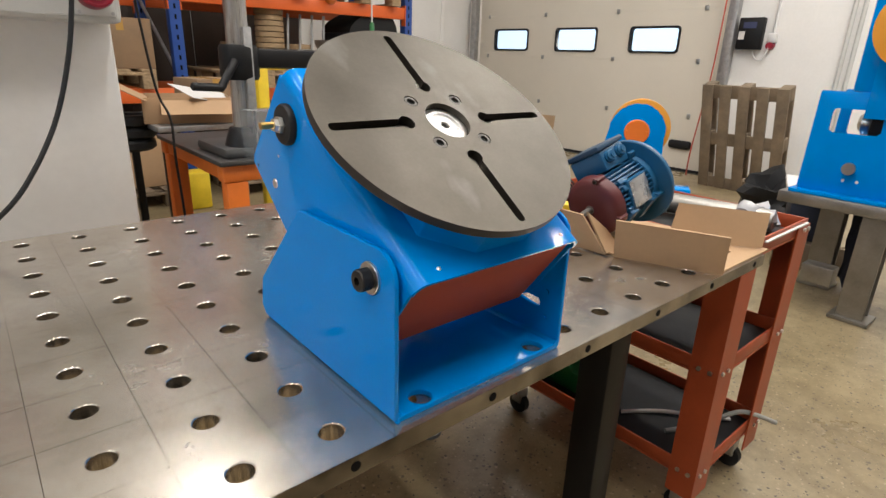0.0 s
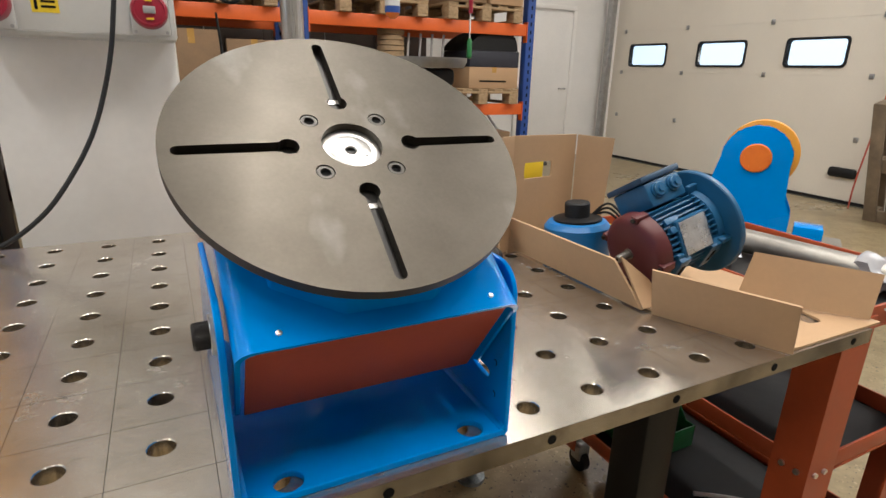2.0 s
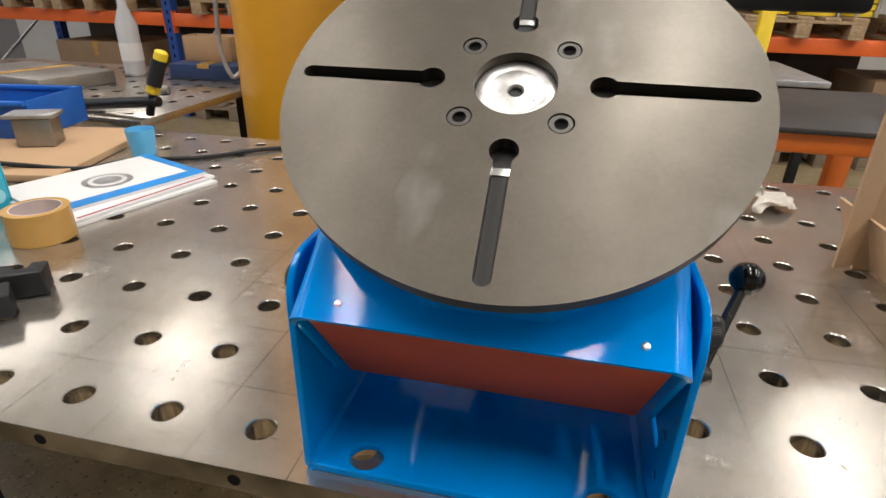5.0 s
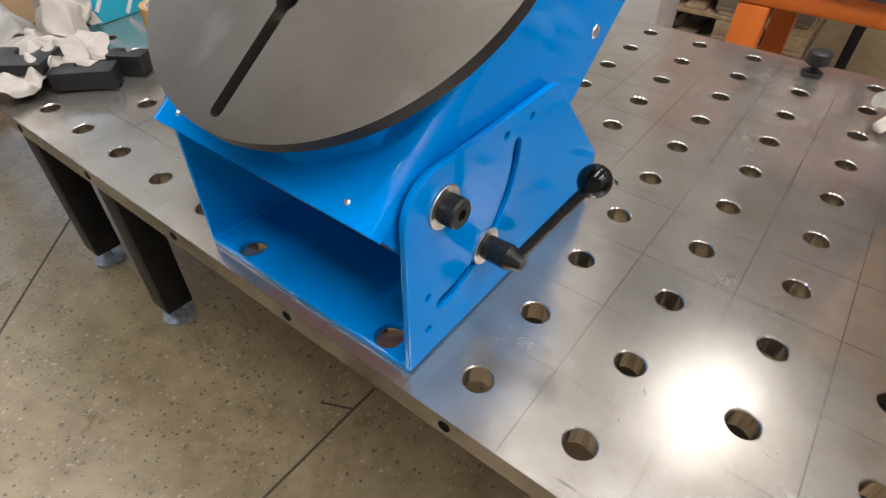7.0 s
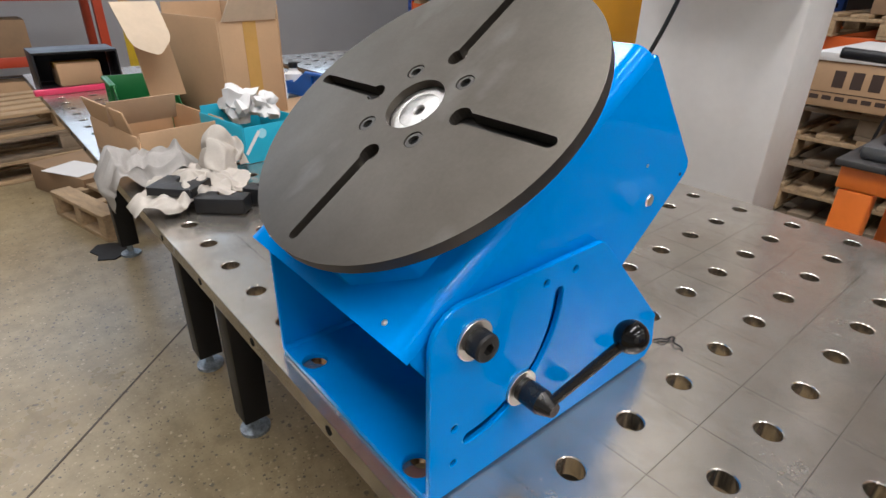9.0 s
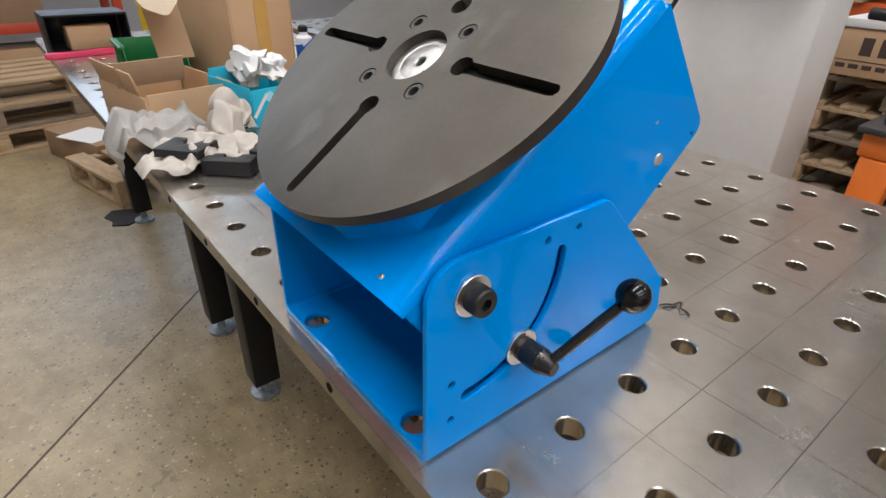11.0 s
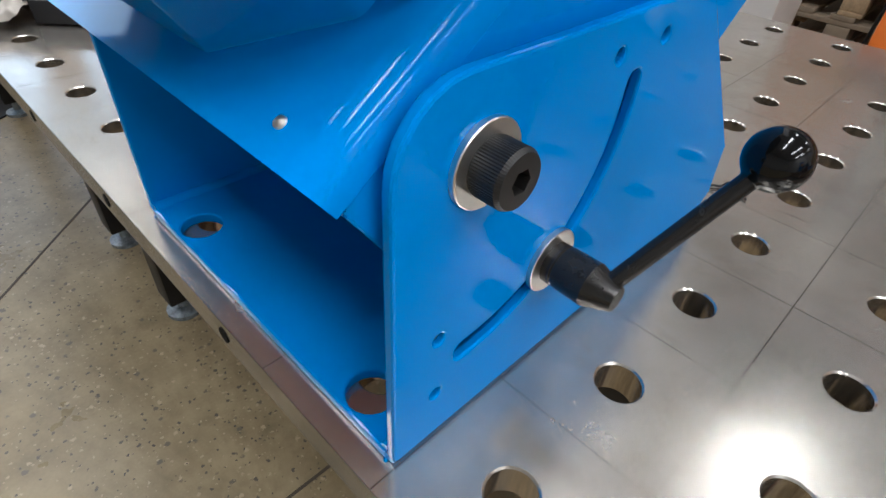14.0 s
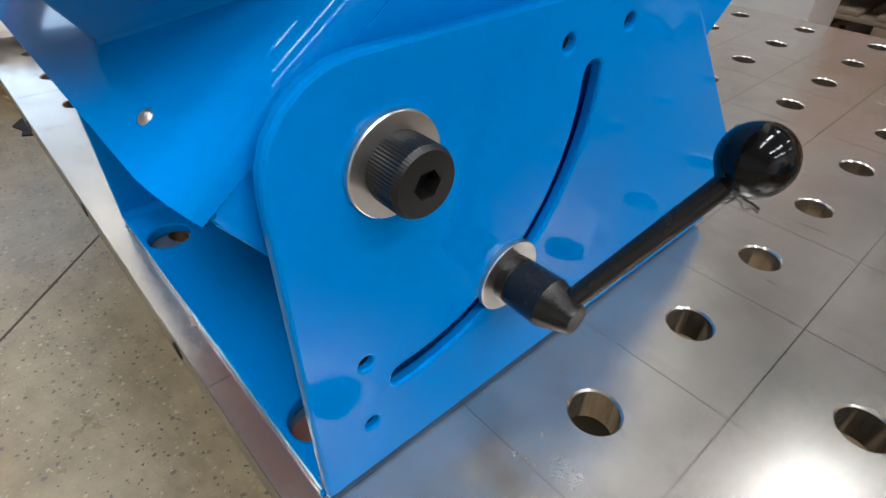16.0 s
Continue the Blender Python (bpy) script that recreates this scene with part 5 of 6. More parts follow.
part("cup_wall", lathe(bmesh.new(), [(0, 0.026), (0.06, 0.032), (0.06, 0.030), (0.004, 0.0245)], (0, 0, 0), (0, 0, 1), 32, False), surface("pale_blue_plastic", (0.12, 0.42, 0.7), 0.25, vary=0.03), cup)
part("cup_bottom", rod((0, 0, 0.0005), (0, 0, 0.004), 0.0245, 28), surface("pale_blue_base", (0.12, 0.42, 0.7), 0.25), cup)
kn = thing("clamping_bolt", "black clamping bolt with a knurled knob in a table hole", "clamp bolt", (0.500, 0.890, TOP))
kn.scale = (0.8, 0.8, 0.8)
part("collar", lathe(bmesh.new(), [(0, 0.022), (0.006, 0.022), (0.009, 0.018), (0.01, 0.008), (0.024, 0.008)], (0, 0, 0), (0, 0, 1), 28), BLACKOX, kn)
part("knob", lathe(bmesh.new(), [(0, 0.02), (0.003, 0.0235), (0.013, 0.0235), (0.0145, 0.0225), (0.016, 0.0235), (0.026, 0.0235), (0.029, 0.02)], (0, 0, 0.024), (0, 0, 1), 36), BLACKOX, kn)
solid("steel_pipe", rod((0.3, 1.0, 0.80), (1.1, 1.04, 0.80), 0.024, 24), surface("grey_pipe_paint", (0.11, 0.105, 0.1), 0.5), "round steel pipe lying behind the table edge", "pipe")
for x in (0.45, 0.98):
    solid("pipe_stand", bx((x - 0.03, 0.98, 0.0), (x + 0.03, 1.06, 0.776), 0.005), BLACKSTEEL, "black steel stand under a pipe", "stand", "pipe stands")
wire = thing("wire_scrap", "thin black curl of wire on the table", "wire", (0.345, 0.352, TOP))
part("strand", tube([(-0.008, -0.004, 0.002), (-0.003, 0.004, 0.003), (0.002, 0.010, 0.002), (0.004, 0.016, 0.004), (0.008, 0.018, 0.005), (0.011, 0.012, 0.003), (0.016, 0.008, 0.004), (0.021, 0.010, 0.002), (0.027, 0.007, 0.0015)], 0.0010, 6), RUBBER, wire)
part("strand", tube([(-0.004, -0.002, 0.0015), (0.001, 0.001, 0.003), (0.005, 0.009, 0.0015), (0.004, 0.019, 0.003), (0.009, 0.022, 0.0015)], 0.0008, 6), RUBBER, wire)


def cloth(name, centre, size, turn, seed, mat, label, fold=0.03, n=80, edge_y=-0.056, lift=0.0):
    """A crumpled cloth lying on the table and hanging down past its front edge."""
    bm = bmesh.new()
    grid = []
    for i in range(n):
        row = []
        for j in range(n):
            u, v = i / (n - 1) - 0.5, j / (n - 1) - 0.5
            r = 1 + 0.35 * noise.noise((u * 3 + seed, v * 3, seed))
            rr = 2 * math.hypot(u, v)
            squeeze = 1 / (1 + 0.35 * rr * rr)
            p = Vector((u * size[0] * r * squeeze * 1.2, v * size[1] * r * squeeze * 1.2, 0))
            p.rotate(Euler((0, 0, radians(turn))))
            x, y = centre[0] + p.x, centre[1] + p.y
            q = Vector((u * 2.0 + seed, v * 2.0, seed * 1.7))
            warp = Vector((noise.noise(q * 1.3), noise.noise(q * 1.3 + Vector((5, 3, 1))), 0))
            env = max(0.0, 1 - min(1.0, rr * 0.8) ** 3)
            lump = 0.5 + 0.5 * math.sin(2.6 * noise.noise(q * 0.9 + warp * 0.5) + seed)
            along = p.x * math.cos(seed) + p.y * math.sin(seed)
            across = p.y * math.cos(seed) - p.x * math.sin(seed)
            fold_a = math.sin(105 * along + 4.5 * noise.noise(q * 1.1) + 1.5 * warp.x)
            fold_b = math.sin(150 * across + 50 * along + 5.0 * noise.noise(q * 1.4 + warp))
            fine = noise.noise(q * 5.0)
            relief = (0.25 + 0.75 * env) * (fold * 0.75 * lump + fold * 0.13 * (1 + fold_a) + fold * 0.07 * (1 + fold_b) + 0.0012 * fine)
            z = TOP + 0.003 + lift * env + relief
            side = Vector((noise.noise(q * 2.1 + Vector((7, 0, 0))), noise.noise(q * 2.1 + Vector((0, 7, 0))), 0)) * 0.02
            x, y = x + side.x, y + side.y
            if y < edge_y:
                drop = edge_y - y
                z = TOP + 0.003 - drop * 1.05 + 0.25 * relief
                y = edge_y - 0.004 - 0.6 * relief - 0.06 * drop
            row.append(bm.verts.new((x, y, max(z, TOP + 0.002) if y > edge_y else z)))
        grid.append(row)
    for i in range(n - 1):
        for j in range(n - 1):
            bm.faces.new((grid[i][j], grid[i + 1][j], grid[i + 1][j + 1], grid[i][j + 1]))
    return solid(name, bm, mat, label, "rag", smooth=80)


GREYRAG = surface("grey_cotton_rag", (0.31, 0.29, 0.27), 0.9, vary=0.15, scale=12, grain=250, bump=0.3)
cloth("rag", (-0.52, 0.03, 0), (0.17, 0.20), 20, 1.3, RAG, "crumpled white cotton rag on the table", 0.05)
cloth("rag", (-0.60, 0.10, 0), (0.22, 0.17), -15, 5.1, RAG, "crumpled off-white cotton rag piled on the table", 0.06, lift=0.012)
cloth("rag", (-0.69, 0.01, 0), (0.20, 0.20), 35, 9.4, GREYRAG, "grey cotton rag hanging over the table edge", 0.06, lift=0.03)
cloth("rag", (-0.645, 0.155, 0), (0.11, 0.11), 50, 3.7, RAG, "small heap of white rag on the table", 0.06, lift=0.045)
cloth("rag", (0.650, 0.770, 0), (0.11, 0.10), 20, 12.2, RAG, "small crumpled white rag on the table", 0.035, lift=0.012)


def jaw_block(at, turn, size, label):
    ob = thing("jaw_block", label, "steel block", at, turn, "jaw blocks")
    sx, sy, sz = size
    out = rounded([(-sx, -sy), (sx, -sy), (sx, sy), (sx * 0.35, sy), (sx * 0.35, sy * 0.1), (-sx * 0.3, sy * 0.1), (-sx * 0.3, sy), (-sx, sy)], [0.004, 0.004, 0.004, 0.004, 0.02, 0.02, 0.004, 0.004])
    part("block", plate(out, [], sz, lambda u, v, w: (u, v, w), 0.002), surface("black_block", (0.012, 0.012, 0.013), 0.5, 0.2, vary=0.2), ob)
    return ob


jaw_block((-0.508, 0.022, TOP + 0.03), 42, (0.047, 0.038, 0.017), "black notched steel jaw plate lying on rags")
jaw_block((-0.425, 0.075, TOP + 0.003), 48, (0.048, 0.022, 0.03), "black stepped steel jaw on the table")
jaw_block((-0.42, 0.148, TOP + 0.002), 35, (0.03, 0.018, 0.034), "small black steel jaw on the table")


def open_carton():
    ob = thing("open_carton", "small open brown carton with raised flaps on the table", "box", (-0.93, 0.10, TOP + 0.001), 8)
    w = 0.004
    part("bottom", bx((-0.15, -0.105, 0), (0.15, 0.105, w)), CARD, ob)
    part("front_wall", bx((0.146, -0.1, w), (0.15, 0.105, 0.086), 0.001), CARD, ob)
    part("side_wall", bx((-0.15, -0.105, w), (0.145, -0.101, 0.078), 0.001), CARD, ob)
    part("back_wall", bx((-0.15, -0.1, w), (-0.146, 0.1, 0.1), 0.001), CARD, ob)
    part("far_wall", bx((-0.145, 0.101, w), (0.145, 0.105, 0.088), 0.001), CARD, ob)
    part("flap", bx((0, -0.1, 0), (0.004, 0.06, 0.06), 0.001, m=pose(0.03, -0.02, 0.085, 0, 12, 0)), CARDIN, ob)
    part("flap", bx((-0.14, 0, 0), (0.12, 0.004, 0.055), 0.001, m=pose(0.0, -0.104, 0.077, 14, 0, 0)), CARD, ob)
    panel = plate([(-0.07, 0), (0.07, 0), (0.06, 0.23), (-0.07, 0.25)], [], 0.004, lambda u, v, t: (-0.15 - t - 0.05 * v, 0.7 * u + 0.105 - 0.1 * v, 0.1 + v))
    part("tall_flap", panel, CARD, ob)
    part("curled_flap", plate(rounded([(-0.08, 0), (0.07, 0), (0.06, 0.10), (0.0, 0.13), (-0.08, 0.11)], [0, 0, 0.03, 0.05, 0.03]), [], 0.004, lambda u, v, t: (-0.13 + t + 0.75 * v, 0.75 * u + 0.055, 0.345 - 0.55 * v - 3.0 * v * v)), surface("pale_flap", (0.5, 0.4, 0.29), 0.75), ob, "pale curled flap")
    return ob


open_carton()
crate((-1.28, 0.16, TOP + 0.001), (0.27, 0.165, 0.12), 176, GREEN, "green plastic storage bin on the table")


def tall_carton():
    ob = thing("tall_carton", "tall brown carton with standing torn flaps on the table", "box", (-1.22, 0.40, TOP + 0.001), 12)
    w = 0.005
    for a, b in (((-0.15, -0.105, 0), (0.15, -0.1, 0.3)), ((-0.15, 0.1, 0), (0.15, 0.105, 0.33)), ((-0.15, -0.099, 0), (-0.145, 0.099, 0.33)), ((0.145, -0.099, 0), (0.15, 0.099, 0.29))):
        part("wall", bx(a, b, 0.001), CARD, ob)
    part("bottom", bx((-0.144, -0.099, 0), (0.144, 0.099, w)), CARD, ob)
    part("packing_tape", bx((0.1502, -0.022, 0.03), (0.151, 0.022, 0.288)), BROWNTAPE, ob)
    part("flap", plate(rounded([(-0.09, 0), (0.09, 0), (0.08, 0.08), (0.02, 0.1), (-0.07, 0.08)], [0, 0, 0.02, 0.03, 0.02]), [], w, lambda u, v, t: (0.15 + t + 0.4 * v, u, 0.29 + 0.9 * v), 0), surface("pale_carton_inside", (0.5, 0.4, 0.29), 0.75), ob)
    return ob


tall_carton()


def blue_carton():
    ob = thing("printed_carton", "open cyan printed cardboard carton filled with paper", "box", (-0.785, 0.29, TOP + 0.001), 9)
    for a, b in (((-0.1, -0.086, 0), (0.1, -0.083, 0.094)), ((-0.1, 0.083, 0), (0.1, 0.086, 0.088)), ((-0.1, -0.082, 0), (-0.097, 0.082, 0.11)), ((0.097, -0.082, 0), (0.1, 0.082, 0.088))):
        part("wall", bx(a, b, 0.0008), CYANCARD, ob)
    part("bottom", bx((-0.096, -0.082, 0), (0.096, 0.082, 0.004)), CARD, ob)
    part("inside_flap", bx((0.088, -0.08, 0.02), (0.0962, 0.08, 0.084), 0.001), CARD, ob)
    for y, z in ((-0.062, 0.05), (0.0, 0.03), (0.05, 0.05)):
        bar = bx((0.1003, -0.004, -0.032), (0.1009, 0.004, 0.032), 0, m=Matrix.Translation((0, y, z)) @ Matrix.Rotation(radians(-38), 4, "X"))
        part("printed_stripe", bar, PAPER, ob)
    for y, z in ((-0.035, 0.068), (0.03, 0.066), (0.062, 0.028)):
        part("printed_dot", lathe(bmesh.new(), [(0, 0.012), (0.0005, 0.012)], (0.1003, y, z), (1, 0, 0), 20), surface("pale_cyan_print", (0.3, 0.6, 0.7), 0.5), ob)
    return ob


blue_carton()


def crumple(name, at, size, seed, mat, label, category):
    bm = bmesh.new()
    bmesh.ops.create_icosphere(bm, subdivisions=3, radius=1.0)
    for v in bm.verts:
        d = v.co.normalized()
        k = 0.65 + 0.6 * noise.noise(d * 1.6 + Vector((seed, 0, 0))) + 0.5 * abs(noise.noise(d * 3.1 + Vector((0, seed, 0))))
        v.co = Vector((at[0] + d.x * k * size[0], at[1] + d.y * k * size[1], max(at[2], at[2] + size[2] * (0.75 + d.z * k))))
    return solid(name, bm, mat, label, category, smooth=40)


crumple("packing_paper", (-0.82, 0.275, TOP + 0.07), (0.07, 0.055, 0.06), 2.0, PAPER, "crumpled white packing paper in a carton", "paper")
crumple("packing_paper", (-0.76, 0.32, TOP + 0.085), (0.055, 0.04, 0.04), 6.0, PAPER, "crumpled sheet of white packing paper", "paper")
tp = thing("tape_roll", "roll of brown packing tape on the table", "tape roll", (-0.545, 0.30, TOP + 0.0005))
part("tape", lathe(bmesh.new(), [(0, 0.036), (0, 0.046), (0.05, 0.046), (0.05, 0.036), (0.0, 0.036)], (0, 0, 0), (0, 0, 1), 40, False), BROWNTAPE, tp)
part("core", lathe(bmesh.new(), [(0, 0.034), (0, 0.0358), (0.0505, 0.0358), (0.0505, 0.034), (0, 0.034)], (0, 0, 0), (0, 0, 1), 40, False), surface("tape_core", (0.55, 0.45, 0.42), 0.7), tp)

vz = thing("angle_block", "grey steel angle block on cardboard", "steel block", (-0.95, 0.70, TOP + 0.0165), 25)
part("block", bx((-0.04, -0.03, 0), (0.04, 0.03, 0.065), 0.004), STEEL, vz)
part("top_plate", bx((-0.055, -0.035, 0.0655), (0.05, 0.035, 0.075), 0.003), GALV, vz)
solid("carton_sheet", bx((-0.25, -0.2, 0), (0.25, 0.2, 0.015), 0.002, m=pose(-1.02, 0.66, TOP + 0.001, 0, 0, 12)), CARD, "folded flat cardboard on the table", "cardboard")
crate((-1.2, 0.80, TOP + 0.0165), (0.36, 0.22, 0.09), 12, surface("blue_plastic", (0.01, 0.1, 0.42), 0.4), "low blue plastic tray on the table")

for k, (x, y, h) in enumerate(((-1.32, 0.60, 0.13), (-1.45, 0.66, 0.17), (-1.38, 0.70, 0.1))):
    jar = thing("plastic_jar", "small white plastic jar with a dark cap", "jar", (x, y, TOP + 0.0005), 0, "plastic jars")
    part("jar_body", lathe(bmesh.new(), [(0, 0.026), (0.004, 0.03), (h * 0.8, 0.03), (h * 0.9, 0.016), (h, 0.015)], (0, 0, 0), (0, 0, 1), 24), PAPER, jar)
    part("jar_cap", lathe(bmesh.new(), [(0, 0.017), (0.018, 0.017), (0.02, 0.015)], (0, 0, h), (0, 0, 1), 18), RUBBER, jar)

# ---- floor things at the west end ----
pallet((0, 0, 0), 0, WOOD, "pale half-size wooden pallet on the floor by the table", tilt=pose(-2.837, 0.406, 0, 0, 0, 14) @ Matrix.Diagonal((0.5, 1, 1, 1)))
for k in range(3):
    pallet((-4.15, -0.38, 0.1445 * k), 96 + 2 * k, WOOD if k != 1 else OLDWOOD, "wooden pallet in a stack on the floor", group="floor pallets")
solid("paper_sheet", bx((-0.15, -0.11, 0), (0.15, 0.11, 0.004), 0, m=pose(-3.28, 0.12, 0.1705, 0, 0, 30)), PAPER, "white sheet lying on a pallet", "paper")
solid("flat_carton", bx((-0.3, -0.2, 0), (0.3, 0.2, 0.17), 0.004, m=pose(-3.38, 0.2, 0.0, 0, 0, 20)), cols[3], "flat dark carton on the floor", "box")
scrap = [(0.11 * (1 + 0.4 * math.sin(3.1 * k)) * math.cos(k * 0.7), 0.08 * (1 + 0.35 * math.cos(2.3 * k)) * math.sin(k * 0.7)) for k in range(9)]
solid("rubber_scrap", plate(scrap, [], 0.006, lambda u, v, w: (-2.33 + u, 0.07 + v, 0.0005 + w)), RUBBER, "torn piece of dark rubber mat on the floor", "mat")


SHELFRED = surface("shelf_red_orange", (0.42, 0.05, 0.018), 0.45, vary=0.12)


def shelf_unit(x, y):
    ob = thing("shelf_unit", "red-orange and black steel shelving against the wall", "shelving", (x, y, 0), 0)
    for px in (-0.3, 0.3):
        for py in (-1.3, 1.3):
            part("post", bx((px - 0.035, py - 0.035, 0), (px + 0.035, py + 0.035, 2.2), 0.004), SHELFRED, ob)
    for z in (0.12, 0.55, 1.05, 1.6):
        part("shelf", bx((-0.33, -1.26, z), (0.33, 1.26, z + 0.03), 0.003), BLACKSTEEL, ob)
        part("shelf_edge", bx((0.331, -1.26, z - 0.03), (0.345, 1.26, z + 0.05), 0.002), SHELFRED, ob)
    return ob


shelf_unit(-5.6, -0.5)
for k, (y, z, w, h, m) in enumerate(((-0.2, 0.581, 0.35, 0.28, CARD), (0.35, 0.581, 0.3, 0.24, BLACKSTEEL), (0.8, 0.581, 0.26, 0.2, CARD), (1.3, 0.581, 0.4, 0.3, cols[3]), (-0.1, 0.151, 0.4, 0.2, PAPER), (0.6, 0.151, 0.5, 0.25, cols[3]), (1.3, 0.151, 0.4, 0.25, CARD), (0.0, 1.081, 0.4, 0.3, CARD), (0.9, 1.081, 0.5, 0.3, cols[3]))):
    carton((-5.5, y - 1.25, z), (0.4, w, h), 0, "carton standing on the steel shelving", m, group="cartons on shelving")
solid("yellow_bag", bx((-0.12, -0.16, 0), (0.12, 0.16, 0.93), 0.05, m=pose(-4.62, 1.0, 0.0, 0, 0, 10), seg=4), YELLOWTAPE, "tall yellow sack standing on the floor", "sack")
cab = thing("tool_cabinet", "low open black steel cabinet on the far table end", "cabinet", (-2.05, 0.10, TOP + 0.0005))
part("side_panel", bx((-0.1, -0.14, 0.0), (0.1, -0.134, 0.13), 0.001), BLACKSTEEL, cab)
part("side_panel", bx((-0.1, 0.134, 0.0), (0.1, 0.14, 0.13), 0.001), BLACKSTEEL, cab)
part("top_panel", bx((-0.1, -0.14, 0.1305), (0.1, 0.14, 0.138), 0.001), BLACKSTEEL, cab)
part("base_panel", bx((-0.1, -0.133, 0.0), (0.1, 0.133, 0.008), 0.001), BLACKSTEEL, cab)
part("back_panel", bx((-0.1, -0.133, 0.0085), (-0.094, 0.133, 0.13), 0.001), BLACKSTEEL, cab)
carton((-2.03, 0.10, TOP + 0.009), (0.1, 0.15, 0.085), 4, "small brown carton inside an open black cabinet", CARD)
solid("pink_strip", bx((-0.012, -0.16, 0), (0.012, 0.16, 0.02), 0.003, m=pose(-1.9, 0.09, TOP + 0.0005, 0, 0, 6)), surface("pink_strip_plastic", (0.55, 0.03, 0.10), 0.4), "pink plastic strip lying on the table", "strip")

# ---- trolley beside the table ----
def trolley():
    ob = thing("tool_trolley", "red-orange three-tier steel trolley with black mats", "trolley", (0, 0, 0))
    x0, x1, y0, y1 = 1.085, 1.515, 0.0, 0.72
    tiers = (0.16, 0.48, 0.80)
    for x, sx in ((x0, 1), (x1, -1)):
        for y, sy in ((y0, 1), (y1, -1)):
            bm = bmesh.new()
            box(bm, (min(x, x + sx * 0.09), y - 0.0, 0.1), (max(x, x + sx * 0.09), y + sy * 0.004, 0.83), 0)
            box(bm, (min(x, x + sx * 0.004), min(y + sy * 0.004, y + sy * 0.075), 0.1), (max(x, x + sx * 0.004), max(y + sy * 0.004, y + sy * 0.075), 0.83), 0)
            post = part("corner_post", bm, TROLLEY, ob, "folded red corner post")
            for z in tiers:
                for d in (0.02, 0.05):
                    part("bolt", rod((x - sx * 0.001, y + sy * d, z + 0.02), (x - sx * 0.006, y + sy * d, z + 0.02), 0.006, 10), ZINC, post)
                    part("bolt", rod((x + sx * d, y - sy * 0.001, z + 0.02), (x + sx * d, y - sy * 0.006, z + 0.02), 0.006, 10), ZINC, post)
            cast = part("caster", lathe(bmesh.new(), [(0, 0.03), (0.004, 0.038), (0.026, 0.038), (0.03, 0.03)], (x + sx * 0.05 - 0.015, y + sy * 0.05, 0.038), (1, 0, 0), 24), RUBBER, ob, "black rubber caster")
            part("caster_fork", bx((x + sx * 0.05 - 0.022, y + sy * 0.05 - 0.02, 0.045), (x + sx * 0.05 + 0.022, y + sy * 0.05 + 0.02, 0.099), 0.004), GALV, cast)
    for z in tiers:
        tray = part("shelf_tray", bx((x0 + 0.005, y0 + 0.005, z), (x1 - 0.005, y1 - 0.005, z + 0.004)), TROLLEY, ob)
        part("rubber_mat", bx((x0 + 0.02, y0 + 0.02, z + 0.0045), (x1 - 0.02, y1 - 0.02, z + 0.009), 0.001), RUBBER, tray, "black ribbed rubber mat")
        for a, b in (((x0 + 0.005, y0 + 0.006, z + 0.0045), (x1 - 0.005, y0 + 0.012, z + 0.045)), ((x0 + 0.005, y1 - 0.012, z + 0.0045), (x1 - 0.005, y1 - 0.006, z + 0.045)),
                     ((x0 + 0.006, y0 + 0.013, z + 0.0045), (x0 + 0.012, y1 - 0.013, z + 0.045)), ((x1 - 0.012, y0 + 0.013, z + 0.0045), (x1 - 0.006, y1 - 0.013, z + 0.045))):
            part("tray_rim", bx(a, b, 0.002), TROLLEY, tray)
    part("label_strip", bx((x0 + 0.12, y0 - 0.0015, 0.832), (x1 - 0.02, y0 + 0.012, 0.836)), PAPER, ob, "white label strip")
    return ob


trolley()
crate((1.27, 0.58, 0.1695), (0.26, 0.2, 0.14), 90, GREEN, "green plastic bin on the lower trolley shelf")
solid("cable_offcut", tube([(1.2, 0.3, 0.175), (1.3, 0.22, 0.178), (1.38, 0.12, 0.178), (1.44, 0.06, 0.176)], 0.006), PAPER, "white cable offcut on the lower trolley shelf", "cable")
solid("cable_offcut", tube([(1.22, 0.16, 0.176), (1.34, 0.1, 0.178), (1.42, 0.03, 0.23), (1.5, -0.05, 0.2)], 0.007), surface("grey_cable", (0.3, 0.3, 0.28), 0.5), "grey cable offcut hanging over the trolley shelf", "cable")
crumple("plastic_film", (1.38, 0.1, 0.812), (0.08, 0.07, 0.045), 4.4, surface("clear_film", (0.4, 0.4, 0.42), 0.12, vary=0.15), "crumpled clear plastic film on the trolley", "plastic film")
crumple("plastic_film", (1.22, 0.40, 0.812), (0.07, 0.08, 0.035), 8.4, surface("clear_film", (0.4, 0.4, 0.42), 0.12, vary=0.15), "crumpled clear plastic film on the trolley", "plastic film")
solid("ground_shaft", rod((1.38, 0.05, 0.845), (1.3, 0.62, 0.845), 0.03, 28, chamfer=0.003), STEEL, "bright ground steel shaft on the trolley", "shaft")


# ---- motor carton ----
def sheet_quad(pts, t=0.004):
    """A stiff sheet of card through four corners."""
    p = [Vector(q) for q in pts]
    n = (p[1] - p[0]).cross(p[2] - p[0]).normalized()
    p[3] -= n * (p[3] - p[0]).dot(n)
    n *= t
    bm = bmesh.new()
    a = [bm.verts.new(q) for q in p]
    b = [bm.verts.new(q + n) for q in p]
    bm.faces.new(a)
    bm.faces.new(b[::-1])
    for k in range(4):
        bm.faces.new((a[k], b[k], b[(k + 1) % 4], a[(k + 1) % 4]))
    return bm


